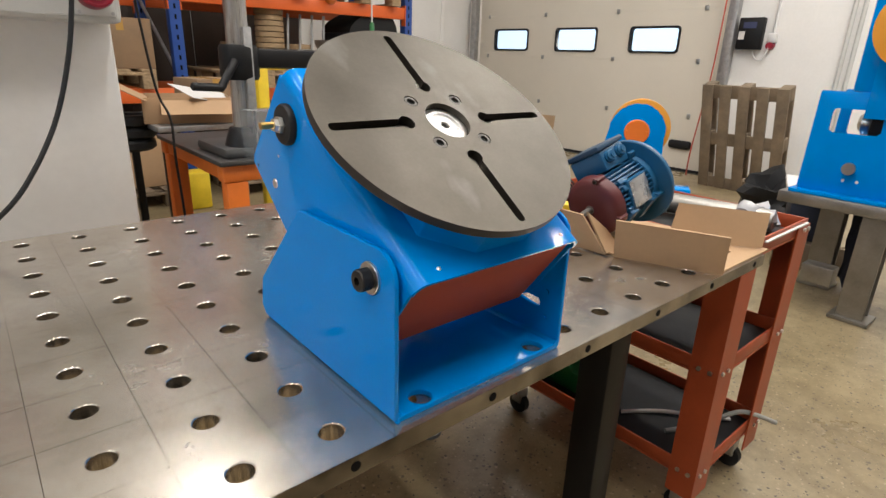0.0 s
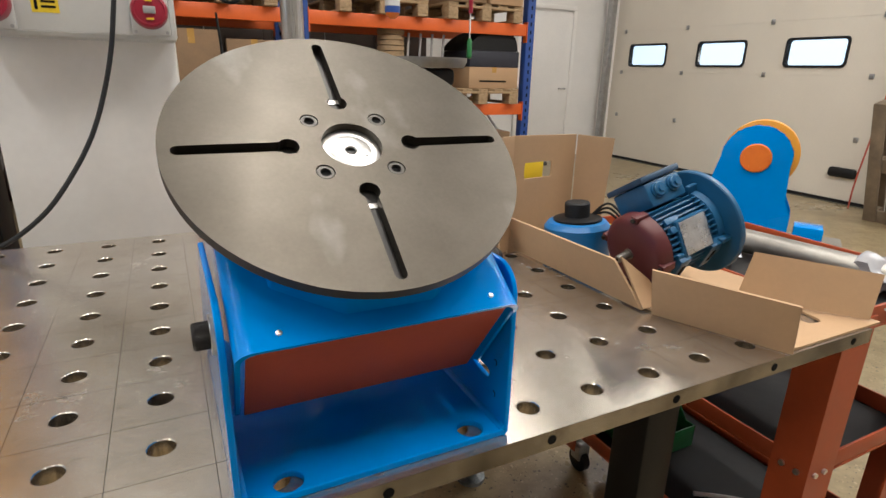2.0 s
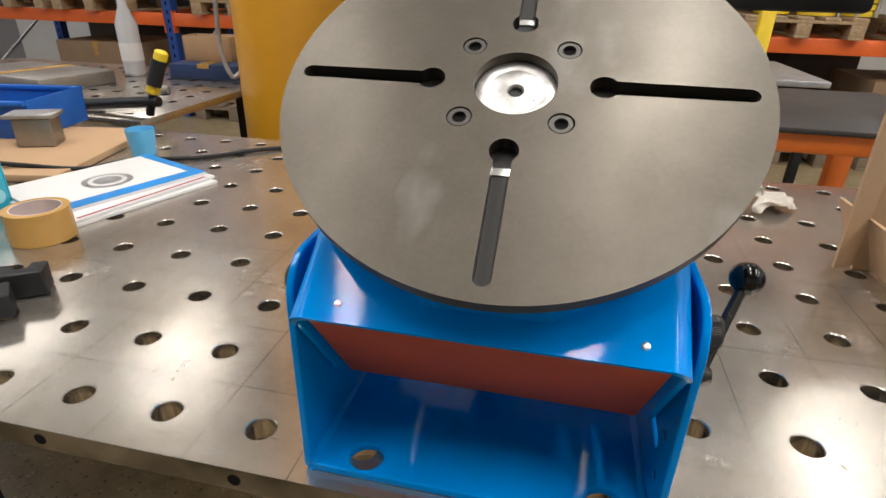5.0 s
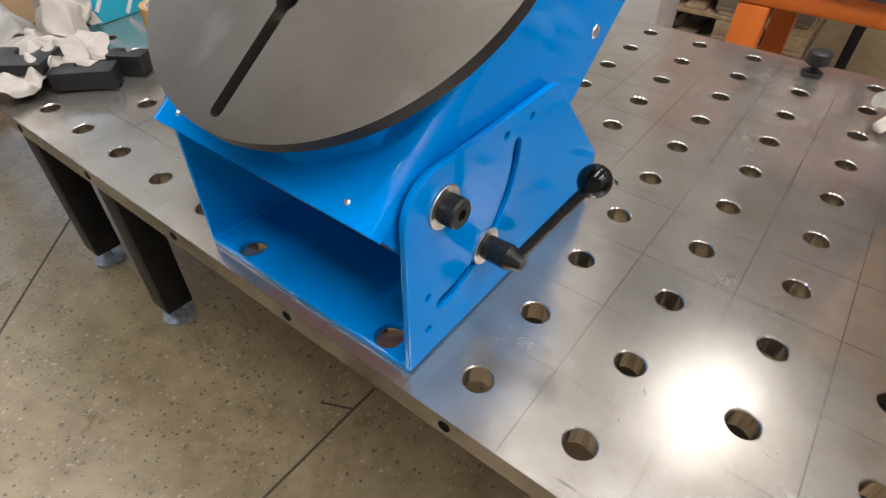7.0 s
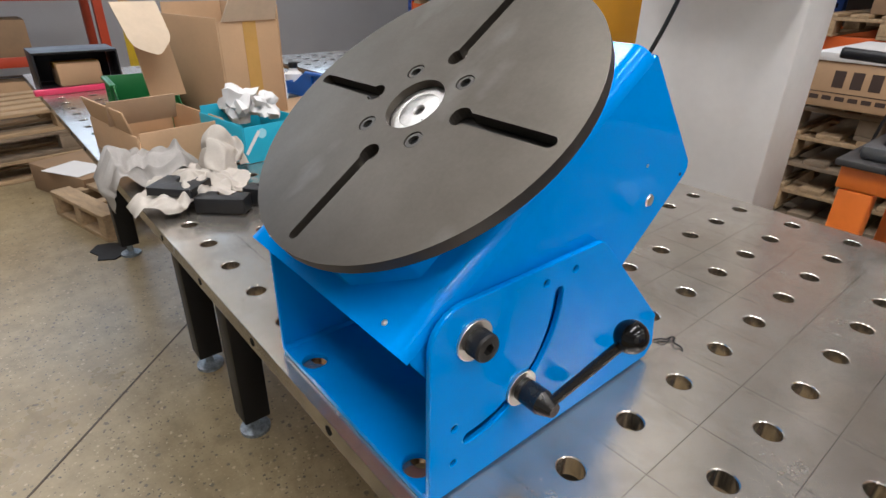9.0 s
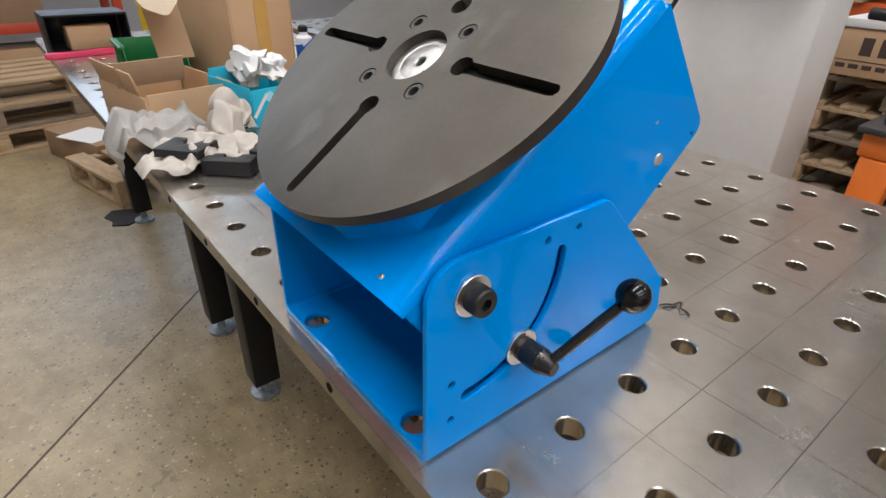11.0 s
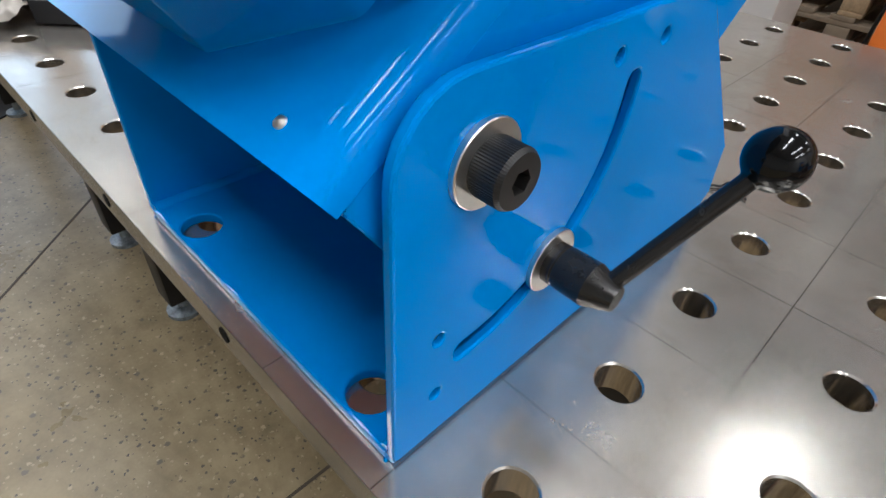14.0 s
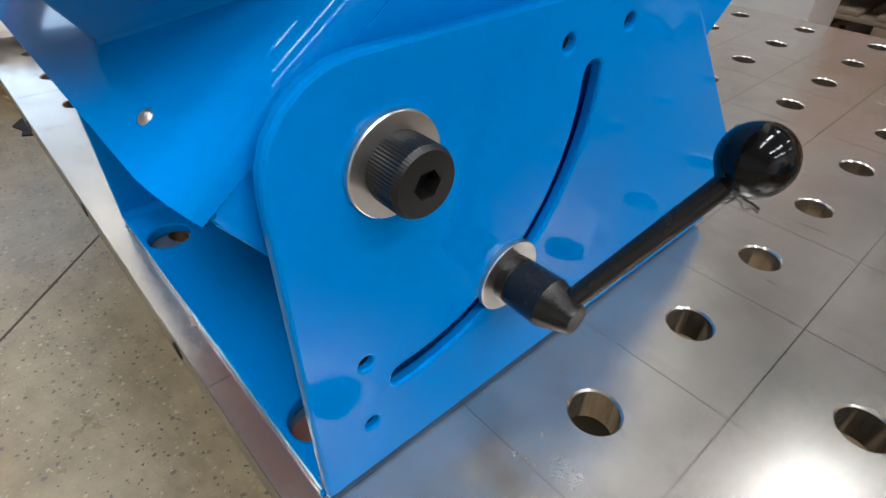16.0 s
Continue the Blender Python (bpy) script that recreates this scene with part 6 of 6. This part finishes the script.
def motor_carton():
    ob = thing("motor_carton", "opened brown carton with folded-out flaps holding motors", "box", (0, 0, 0))
    z = TOP + 0.001
    hole = rounded([(0.955, 0.0), (0.99, -0.005), (1.0, 0.04), (0.965, 0.045)], 0.012)
    part("bottom", plate([(0.76, 0.135), (0.84, -0.045), (1.08, -0.045), (1.02, 0.56), (0.74, 0.56)], [hole], 0.004, lambda u, v, w: (u, v, z + w)), CARD, ob)
    part("front_flap", sheet_quad([(0.752, 0.140, z + 0.002), (0.836, -0.052, z + 0.002), (0.812, -0.062, z + 0.086), (0.732, 0.132, z + 0.09)]), CARD, ob)
    part("left_wall", sheet_quad([(0.742, 0.155, z + 0.002), (0.722, 0.60, z + 0.002), (0.69, 0.60, z + 0.085), (0.722, 0.20, z + 0.09)]), CARD, ob)
    part("left_fold", sheet_quad([(0.722, 0.20, z + 0.088), (0.742, 0.155, z + 0.004), (0.80, 0.16, z + 0.006), (0.77, 0.21, z + 0.03)]), CARD, ob)
    def back(u, v, w):
        return (0.70 + 0.19 * u, 0.515 + 0.03 * u + w, z + v)
    grip = rounded([(0.18, 0.165), (0.62, 0.165), (0.62, 0.20), (0.18, 0.20)], 0.016)
    part("back_wall", plate([(0, 0.0), (1, 0.0), (1, 0.255), (0, 0.26)], [grip], 0.005, back), CARD, ob)
    part("back_side_flap", sheet_quad([(0.894, 0.545, z + 0.01), (0.945, 0.50, z + 0.01), (0.955, 0.49, z + 0.25), (0.894, 0.545, z + 0.255)]), CARD, ob)
    part("back_side_flap", sheet_quad([(0.695, 0.512, z + 0.01), (0.695, 0.512, z + 0.26), (0.655, 0.49, z + 0.262), (0.66, 0.495, z + 0.01)]), CARD, ob)
    part("rear_flap", sheet_quad([(0.945, 0.125, z + 0.006), (1.065, -0.035, z + 0.006), (1.085, -0.03, z + 0.082), (0.985, 0.135, z + 0.085)]), CARD, ob)
    part("tape_strip", bx((0.79, 0.16, z + 0.0045), (0.86, 0.4, z + 0.006)), BROWNTAPE, ob)
    return ob


motor_carton()


def motor():
    ob = thing("electric_motor", "blue finned electric motor with flange and maroon end cap", "electric motor", (0, 0, 0))
    tip = Vector((0.730, 0.217, 0.926))
    ax = Vector((0.955, 0.02, 0.25)).normalized()
    up = (Vector((0, 0, 1)) - ax * ax.z).normalized()
    side = ax.cross(up)
    base = Matrix.Translation(tip) @ Matrix((side, up, ax)).transposed().to_4x4()

    def P(d, s=0.0, u=0.0):
        return tip + ax * d + side * s + up * u

    def spun(deg):
        return base @ Matrix.Rotation(radians(deg), 4, "Z")
    shaft = part("shaft", lathe(bmesh.new(), [(0, 0.005), (0.002, 0.007), (0.026, 0.007), (0.0265, 0.010), (0.032, 0.010)], P(0.004), ax, 20), STEEL, ob, "bright keyed shaft end")
    part("shaft_centre", lathe(bmesh.new(), [(0, 0.0025), (0.001, 0.0025)], P(0.0035), ax, 12), DARK, shaft)
    cap = part("end_cap", lathe(bmesh.new(), [(0.0, 0.012), (0.001, 0.03), (0.003, 0.052), (0.007, 0.062), (0.014, 0.067), (0.034, 0.068)], P(0.032), ax, 48), MAROON, ob, "maroon end cap")
    for k in range(4):
        part("cap_lug", bx((-0.007, 0.060, 0.037), (0.007, 0.073, 0.066), 0.002, m=spun(-10 + 90 * k)), MAROON, cap)
        part("cap_bolt", rod(spun(-10 + 90 * k) @ Vector((0, 0.067, 0.0365)), spun(-10 + 90 * k) @ Vector((0, 0.067, 0.033)), 0.0045, 6), BLACKOX, cap)
    part("stator", lathe(bmesh.new(), [(0, 0.057), (0.118, 0.057)], P(0.067), ax, 36), MOTORBLUE, ob)
    for k in range(40):
        a = 9 * k
        if 0 <= a <= 48:
            continue
        part("cooling_fin", bx((-0.0013, 0.055, 0.069), (0.0013, 0.067, 0.178), 0, m=spun(a)), MOTORBLUE, ob)
    fl = part("flange", lathe(bmesh.new(), [(-0.022, 0.058), (-0.018, 0.068), (-0.004, 0.070), (0.0, 0.098), (0.002, 0.1), (0.010, 0.1), (0.012, 0.098), (0.0125, 0.05)], P(0.196), ax, 56), MOTORBLUE, ob, "large round blue flange")
    for k in range(4):
        m = spun(40 + 90 * k)
        # Discs stand in for the holes: two white, two near-black.
        part("flange_bolt_hole", rod(m @ Vector((0, 0.084, 0.1952)), m @ Vector((0, 0.084, 0.198)), 0.0065, 16), PAPER if k in (0, 3) else DARK, fl)
        part("flange_web", bx((-0.004, 0.066, 0.172), (0.004, 0.082, 0.1958), 0.001, m=spun(85 + 90 * k)), MOTORBLUE, fl)
    m = spun(29)
    tb = part("terminal_box", bx((-0.046, 0.058, 0.085), (0.046, 0.104, 0.168), 0.005, m=m), MOTORBLUE, ob)
    part("terminal_lid", bx((-0.052, 0.1045, 0.080), (0.050, 0.116, 0.172), 0.003, m=m), surface("dark_motor_blue", (0.012, 0.045, 0.095), 0.45, vary=0.15), tb, "dark blue terminal lid")
    for d in (0.108, 0.146):
        plug = part("gland_plug", lathe(bmesh.new(), [(0, 0.0145), (0.004, 0.0145), (0.0045, 0.0125), (0.009, 0.0125), (0.0105, 0.011)], m @ Vector((0.046, 0.085, d)), m.to_3x3() @ Vector((1, 0, 0)), 20), MOTORBLUE, tb)
        part("plug_hex", lathe(bmesh.new(), [(0, 0.006), (0.003, 0.006)], m @ Vector((0.0565, 0.085, d)), m.to_3x3() @ Vector((1, 0, 0)), 6), MOTORBLUE, plug)
    m2 = spun(-72)
    part("plate_seat", bx((-0.036, 0.058, 0.088), (0.03, 0.0698, 0.158), 0.002, m=m2), MOTORBLUE, ob)
    part("rating_plate", bx((-0.033, 0.0705, 0.092), (0.027, 0.0718, 0.154), 0.0004, m=m2), surface("foil_plate", (0.62, 0.62, 0.64), 0.28, 0.9, vary=0.2, scale=40, grain=90, bump=0.4), ob, "bright crinkled rating plate")
    for d in (0.074, 0.150):
        m3 = spun(-122)
        foot = part("mounting_foot", bx((-0.034, 0.056, d), (0.028, 0.073, d + 0.026), 0.003, m=m3), MOTORBLUE, ob)
        part("foot_slot", bx((-0.018, 0.0732, d + 0.009), (0.012, 0.0737, d + 0.017), 0, m=m3), DARK, foot)
    for a in (-38, -52):
        part("side_pad", bx((-0.006, 0.06, 0.076), (0.006, 0.072, 0.106), 0.002, m=spun(a)), MOTORBLUE, ob)
    part("earth_lug", bx((-0.008, 0.06, 0.074), (0.008, 0.073, 0.088), 0.002, m=spun(-95)), MOTORBLUE, ob)
    return ob


motor()
fm = thing("small_motor", "small blue motor with black cap and loose leads", "electric motor", (0.80, 0.40, TOP + 0.006))
part("housing", lathe(bmesh.new(), [(0, 0.06), (0.005, 0.068), (0.08, 0.068), (0.09, 0.06), (0.092, 0.05)], (0, 0, 0), (-0.05, 0.05, 1), 40), surface("small_motor_blue", (0.01, 0.14, 0.38), 0.35), fm)
part("winding_cover", lathe(bmesh.new(), [(0, 0.05), (0.006, 0.05), (0.01, 0.035)], (-0.004, 0.004, 0.09), (-0.05, 0.05, 1), 32), BLACKSTEEL, fm)
part("black_cap", lathe(bmesh.new(), [(0, 0.026), (0.03, 0.026), (0.033, 0.023)], (-0.005, 0.005, 0.097), (-0.05, 0.05, 1), 32), RUBBER, fm)
for k in range(3):
    part("lead", tube([(0.03, 0.0, 0.1), (0.06, -0.02, 0.105 + 0.01 * k), (0.085, -0.05 - 0.01 * k, 0.07), (0.08, -0.09, 0.02)], 0.0025, 6), RUBBER, fm)
solid("yellow_hose", tube([(0.90, 0.62, TOP + 0.02), (0.98, 0.55, TOP + 0.03), (1.0, 0.48, TOP + 0.02), (0.95, 0.42, TOP + 0.012)], 0.012, 10), YELLOWTAPE, "yellow hose lying beside the carton", "hose")


# ---- roller unit beyond the trolley ----
def roller_unit():
    ob = thing("roller_unit", "blue roller unit with orange cap and yellow-orange wheel", "pipe roller", (2.12, 0.93, 0.0), -58)
    prof = [(-0.18, 0.62), (0.15, 0.62), (0.15, 0.74), (0.125, 0.80)] + [(0.122 * math.cos(a), 0.945 + 0.122 * math.sin(a)) for a in np.linspace(radians(-12), radians(180), 28)] + [(-0.15, 0.83), (-0.21, 0.72)]
    part("side_cheek", plate(prof, [], 0.012, lambda u, v, w: (u, -0.04 - w, v), 0.002), BLUE, ob)
    part("side_cheek", plate(prof, [], 0.012, lambda u, v, w: (u, 0.05 + w, v), 0.002), BLUE, ob)
    part("wheel", lathe(bmesh.new(), [(0, 0.115), (0.004, 0.132), (0.034, 0.132), (0.038, 0.127), (0.042, 0.132), (0.075, 0.132), (0.08, 0.115)], (0.012, -0.036, 0.955), (0, 1, 0), 48), ORANGEPU, ob, "yellow-orange polyurethane wheel")
    cap = part("bearing_cap", lathe(bmesh.new(), [(0, 0.055), (0.006, 0.055), (0.009, 0.051)], (0.0, -0.0525, 0.945), (0, -1, 0), 36), ORANGECAP, ob, "round orange bearing cap")
    for k in range(6):
        a = k * math.pi / 3
        part("cap_screw", rod((0.043 * math.cos(a), -0.0617, 0.945 + 0.043 * math.sin(a)), (0.043 * math.cos(a), -0.0655, 0.945 + 0.043 * math.sin(a)), 0.005, 10), ORANGECAP, cap)
    part("bracket", bx((0.172, -0.05, 0.62), (0.27, 0.05, 0.70), 0.006), BLUE, ob)
    part("stand_top", bx((-0.3, -0.2, 0.585), (0.35, 0.2, 0.619), 0.004), STEEL, ob)
    for x in (-0.26, 0.31):
        for y in (-0.16, 0.16):
            part("stand_leg", bx((x - 0.03, y - 0.03, 0), (x + 0.03, y + 0.03, 0.5845), 0.004), STEEL, ob)
    return ob


roller_unit()
basket = thing("storage_basket", "dark navy woven basket on a white board", "basket", (3.95, 0.62, 0.0), 20)
part("basket_body", bx((-0.2, -0.16, 0.18), (0.2, 0.16, 0.5), 0.03), surface("navy_weave", (0.012, 0.018, 0.04), 0.7, vary=0.6, scale=30, grain=120, bump=0.5), basket)
part("white_board", bx((-0.26, -0.2, 0.501), (0.26, 0.2, 0.53), 0.004), PAPER, basket)
for x in (-0.2, 0.2):
    part("runner", bx((x - 0.04, -0.2, 0.0), (x + 0.04, 0.2, 0.179), 0.004), OLDWOOD, basket)


# ---- blue machine on a steel stand ----
def blue_machine():
    ob = thing("roller_machine", "blue steel rotator machine on heavy bare steel stand", "machine", (3.1, 0.2, 0.0))
    frame_out = rounded([(0.32, 0.64), (-0.5, 0.64), (-0.5, 1.14), (0.31, 1.14)], 0.01)
    part("front_plate", plate(frame_out, [rounded([(0.24, 0.94), (0.02, 0.94), (0.02, 1.06), (0.24, 1.06)], 0.02)], 0.02, lambda u, v, w: (w, u, v), 0.002), BLUE, ob)
    part("back_plate", plate(frame_out, [rounded([(0.26, 0.90), (0.02, 0.90), (0.02, 1.08), (0.26, 1.08)], 0.02)], 0.02, lambda u, v, w: (0.4 + w, u, v), 0.002), BLUE, ob)
    part("foot_flange", bx((-0.05, -0.52, 0.62), (0.5, 0.34, 0.639), 0.003), BLUE, ob)
    part("column", bx((0.0, -0.45, 1.141), (0.4, 0.18, 1.85), 0.01), BLUE, ob)
    part("column_plate", bx((-0.026, -0.48, 1.02), (-0.002, 0.10, 1.30), 0.004), BLUE, ob)
    part("motor_housing", bx((0.05, -0.2, 0.9), (0.3, 0.09, 1.06), 0.03), BLACKSTEEL, ob)
    part("motor_collar", lathe(bmesh.new(), [(0, 0.05), (0.02, 0.06), (0.04, 0.06), (0.06, 0.035)], (0.15, 0.0905, 0.99), (0, 1, 0), 20), ZINC, ob)
    part("wheel", lathe(bmesh.new(), [(0, 0.13), (0.01, 0.185), (0.09, 0.185), (0.1, 0.13)], (-0.13, -0.05, 1.43), (1, 0, 0), 40), ORANGEPU, ob)
    part("bolt_head", lathe(bmesh.new(), [(0, 0.022), (0.02, 0.022), (0.03, 0.03), (0.045, 0.03)], (-0.001, 0.1, 0.775), (-1, 0, 0), 18), ZINC, ob)
    for y in (0.06, 0.12):
        part("plate_hole", rod((-0.001, y, 0.71), (0.001, y, 0.71), 0.008, 12), PAPER, ob)
    part("stand_top", bx((-0.06, -0.54, 0.56), (0.55, 0.38, 0.619), 0.006), STEEL, ob)
    for y in (-0.07, -0.42, 0.22):
        leg = bmesh.new()
        x = -0.02 if y < 0.2 else 0.4
        box(leg, (x, y - 0.06, 0.02), (x + 0.012, y + 0.06, 0.559))
        box(leg, (x + 0.1, y - 0.06, 0.02), (x + 0.112, y + 0.06, 0.559))
        box(leg, (x + 0.0125, y - 0.006, 0.02), (x + 0.0995, y + 0.006, 0.559))
        part("beam_leg", leg, STEEL, ob, "bare steel I-beam leg")
        part("leg_plate", bx((x - 0.03, y - 0.09, 0.0), (x + 0.14, y + 0.09, 0.0195), 0.003), STEEL, ob)
    part("low_rail", bx((0.0, 0.05, 0.14), (0.1, 0.2, 0.24), 0.005), STEEL, ob)
    return ob


blue_machine()
crumple("dark_bag", (3.62, 0.27, 0.0), (0.12, 0.1, 0.4), 5.2, surface("navy_cloth", (0.02, 0.022, 0.035), 0.8), "dark cloth bag standing behind the steel stand", "bag")
crumple("black_bag", (4.7, 1.13, 0.0), (0.28, 0.3, 0.27), 3.3, RUBBER, "black plastic bag standing on the floor", "bag")

# ---- east wall ----
ctl = thing("door_controller", "black door control box on the white wall", "control box", (X1, 2.18, 1.40))
part("case", bx((-0.1, -0.11, 0.01), (-0.002, 0.135, 0.325), 0.012), BLACKSTEEL, ctl)
part("display", bx((-0.104, -0.05, 0.22), (-0.1005, 0.08, 0.28)), surface("dim_display", (0.05, 0.06, 0.12), 0.2), ctl)
part("keypad", bx((-0.104, 0.055, 0.11), (-0.1005, 0.115, 0.19)), PAPER, ctl)
soc = part("socket", lathe(bmesh.new(), [(0, 0.04), (0.05, 0.035)], (-0.002, -0.19, 0.05), (-1, 0, 0), 20), REDPLASTIC, ctl)
part("socket_back", bx((-0.05, -0.245, 0.08), (-0.002, -0.155, 0.17), 0.01), PAPER, ctl)
part("conduit", rod((-0.02, -0.2, 0.17), (-0.02, -0.2, H - 1.45), 0.014, 12), PAPER, ctl)
part("cable", tube([(-0.05, -0.03, 0.012), (-0.06, -0.07, -0.07), (-0.06, -0.14, -0.09), (-0.05, -0.185, 0.03)], 0.007), PAPER, ctl)
for k, y in enumerate((1.32, 1.24)):
    solid("wall_pipe", rod((X1 - 0.03, y, 0.0), (X1 - 0.03, y, H), 0.02, 14), GREYPLASTIC, "grey conduit pipe on the white wall", "pipe", "wall pipes")
solid("hoisting_rope", tube([(X1 - 0.18, 2.43, H), (X1 - 0.19, 2.45, 1.6), (X1 - 0.19, 2.49, 0.9), (X1 - 0.18, 2.55, 0.3), (X1 - 0.17, 2.56, 0.009)], 0.008), surface("red_rope", (0.45, 0.08, 0.05), 0.7), "thin red hoisting rope hanging by the door", "rope")
lean = Matrix.Translation((5.94, 1.85, 0.02)) @ Matrix.Rotation(radians(74), 4, "Y") @ Matrix.Rotation(math.pi, 4, "X") @ Matrix.Diagonal((0.93, 1, 1, 1)) @ Matrix.Translation((-0.6, 0, 0))
pallet((0, 0, 0), 0, OLDWOOD, "weathered wooden pallet leaning against the wall", tilt=lean)


# ---- light fittings ----
def ceiling_light(x, y, watts, half=0.75):
    lamp = thing("ceiling_light", "long white ceiling light fitting", "ceiling light", (x, y, H - 0.02), group="ceiling lights")
    part("housing", bx((-0.17, -half, -0.06), (0.17, half, 0.0), 0.01), GREYPLASTIC, lamp)
    area_lamp("light_tube", pose(x, y, H - 0.09), 0.28, 2 * half - 0.05, watts, (1.0, 0.93, 0.84))
    return lamp


# unseen fittings on a guessed grid; each share is tuned to its glare
SHARE = {(-6.1, 4.2): 0.5, (-3.8, 4.2): 0.5, (-1.5, 4.2): 0.38, (0.8, 4.2): 0.62, (3.1, 4.2): 0.55, (5.2, 4.2): 0.35,
         (-6.1, 0.7): 0.35, (-3.8, 0.7): 0.35, (0.8, 0.7): 1.5, (3.1, 0.7): 1.3, (5.2, 0.7): 1.3, (3.1, -1.1): 1.2, (5.2, -1.1): 1.2, (-3.8, -1.1): 0.7, (-6.1, -1.1): 0.7, (0.8, -1.1): 1.1}
for x in (-6.1, -3.8, -1.5, 0.8, 3.1, 5.2):
    for y in (-1.1, 0.7, 4.2):
        short = (x, y) == (0.8, 4.2)
        ceiling_light(x, 3.5 if short else y, LAMP * SHARE.get((x, y), 1.0), 0.65 if short else 0.75)
area_lamp("strip_window_light", look((X0 - 0.15, 1.2, 3.1), (0.0, 1.2, 0.4)), 5.8, 1.4, 65, (0.78, 0.9, 1.0))
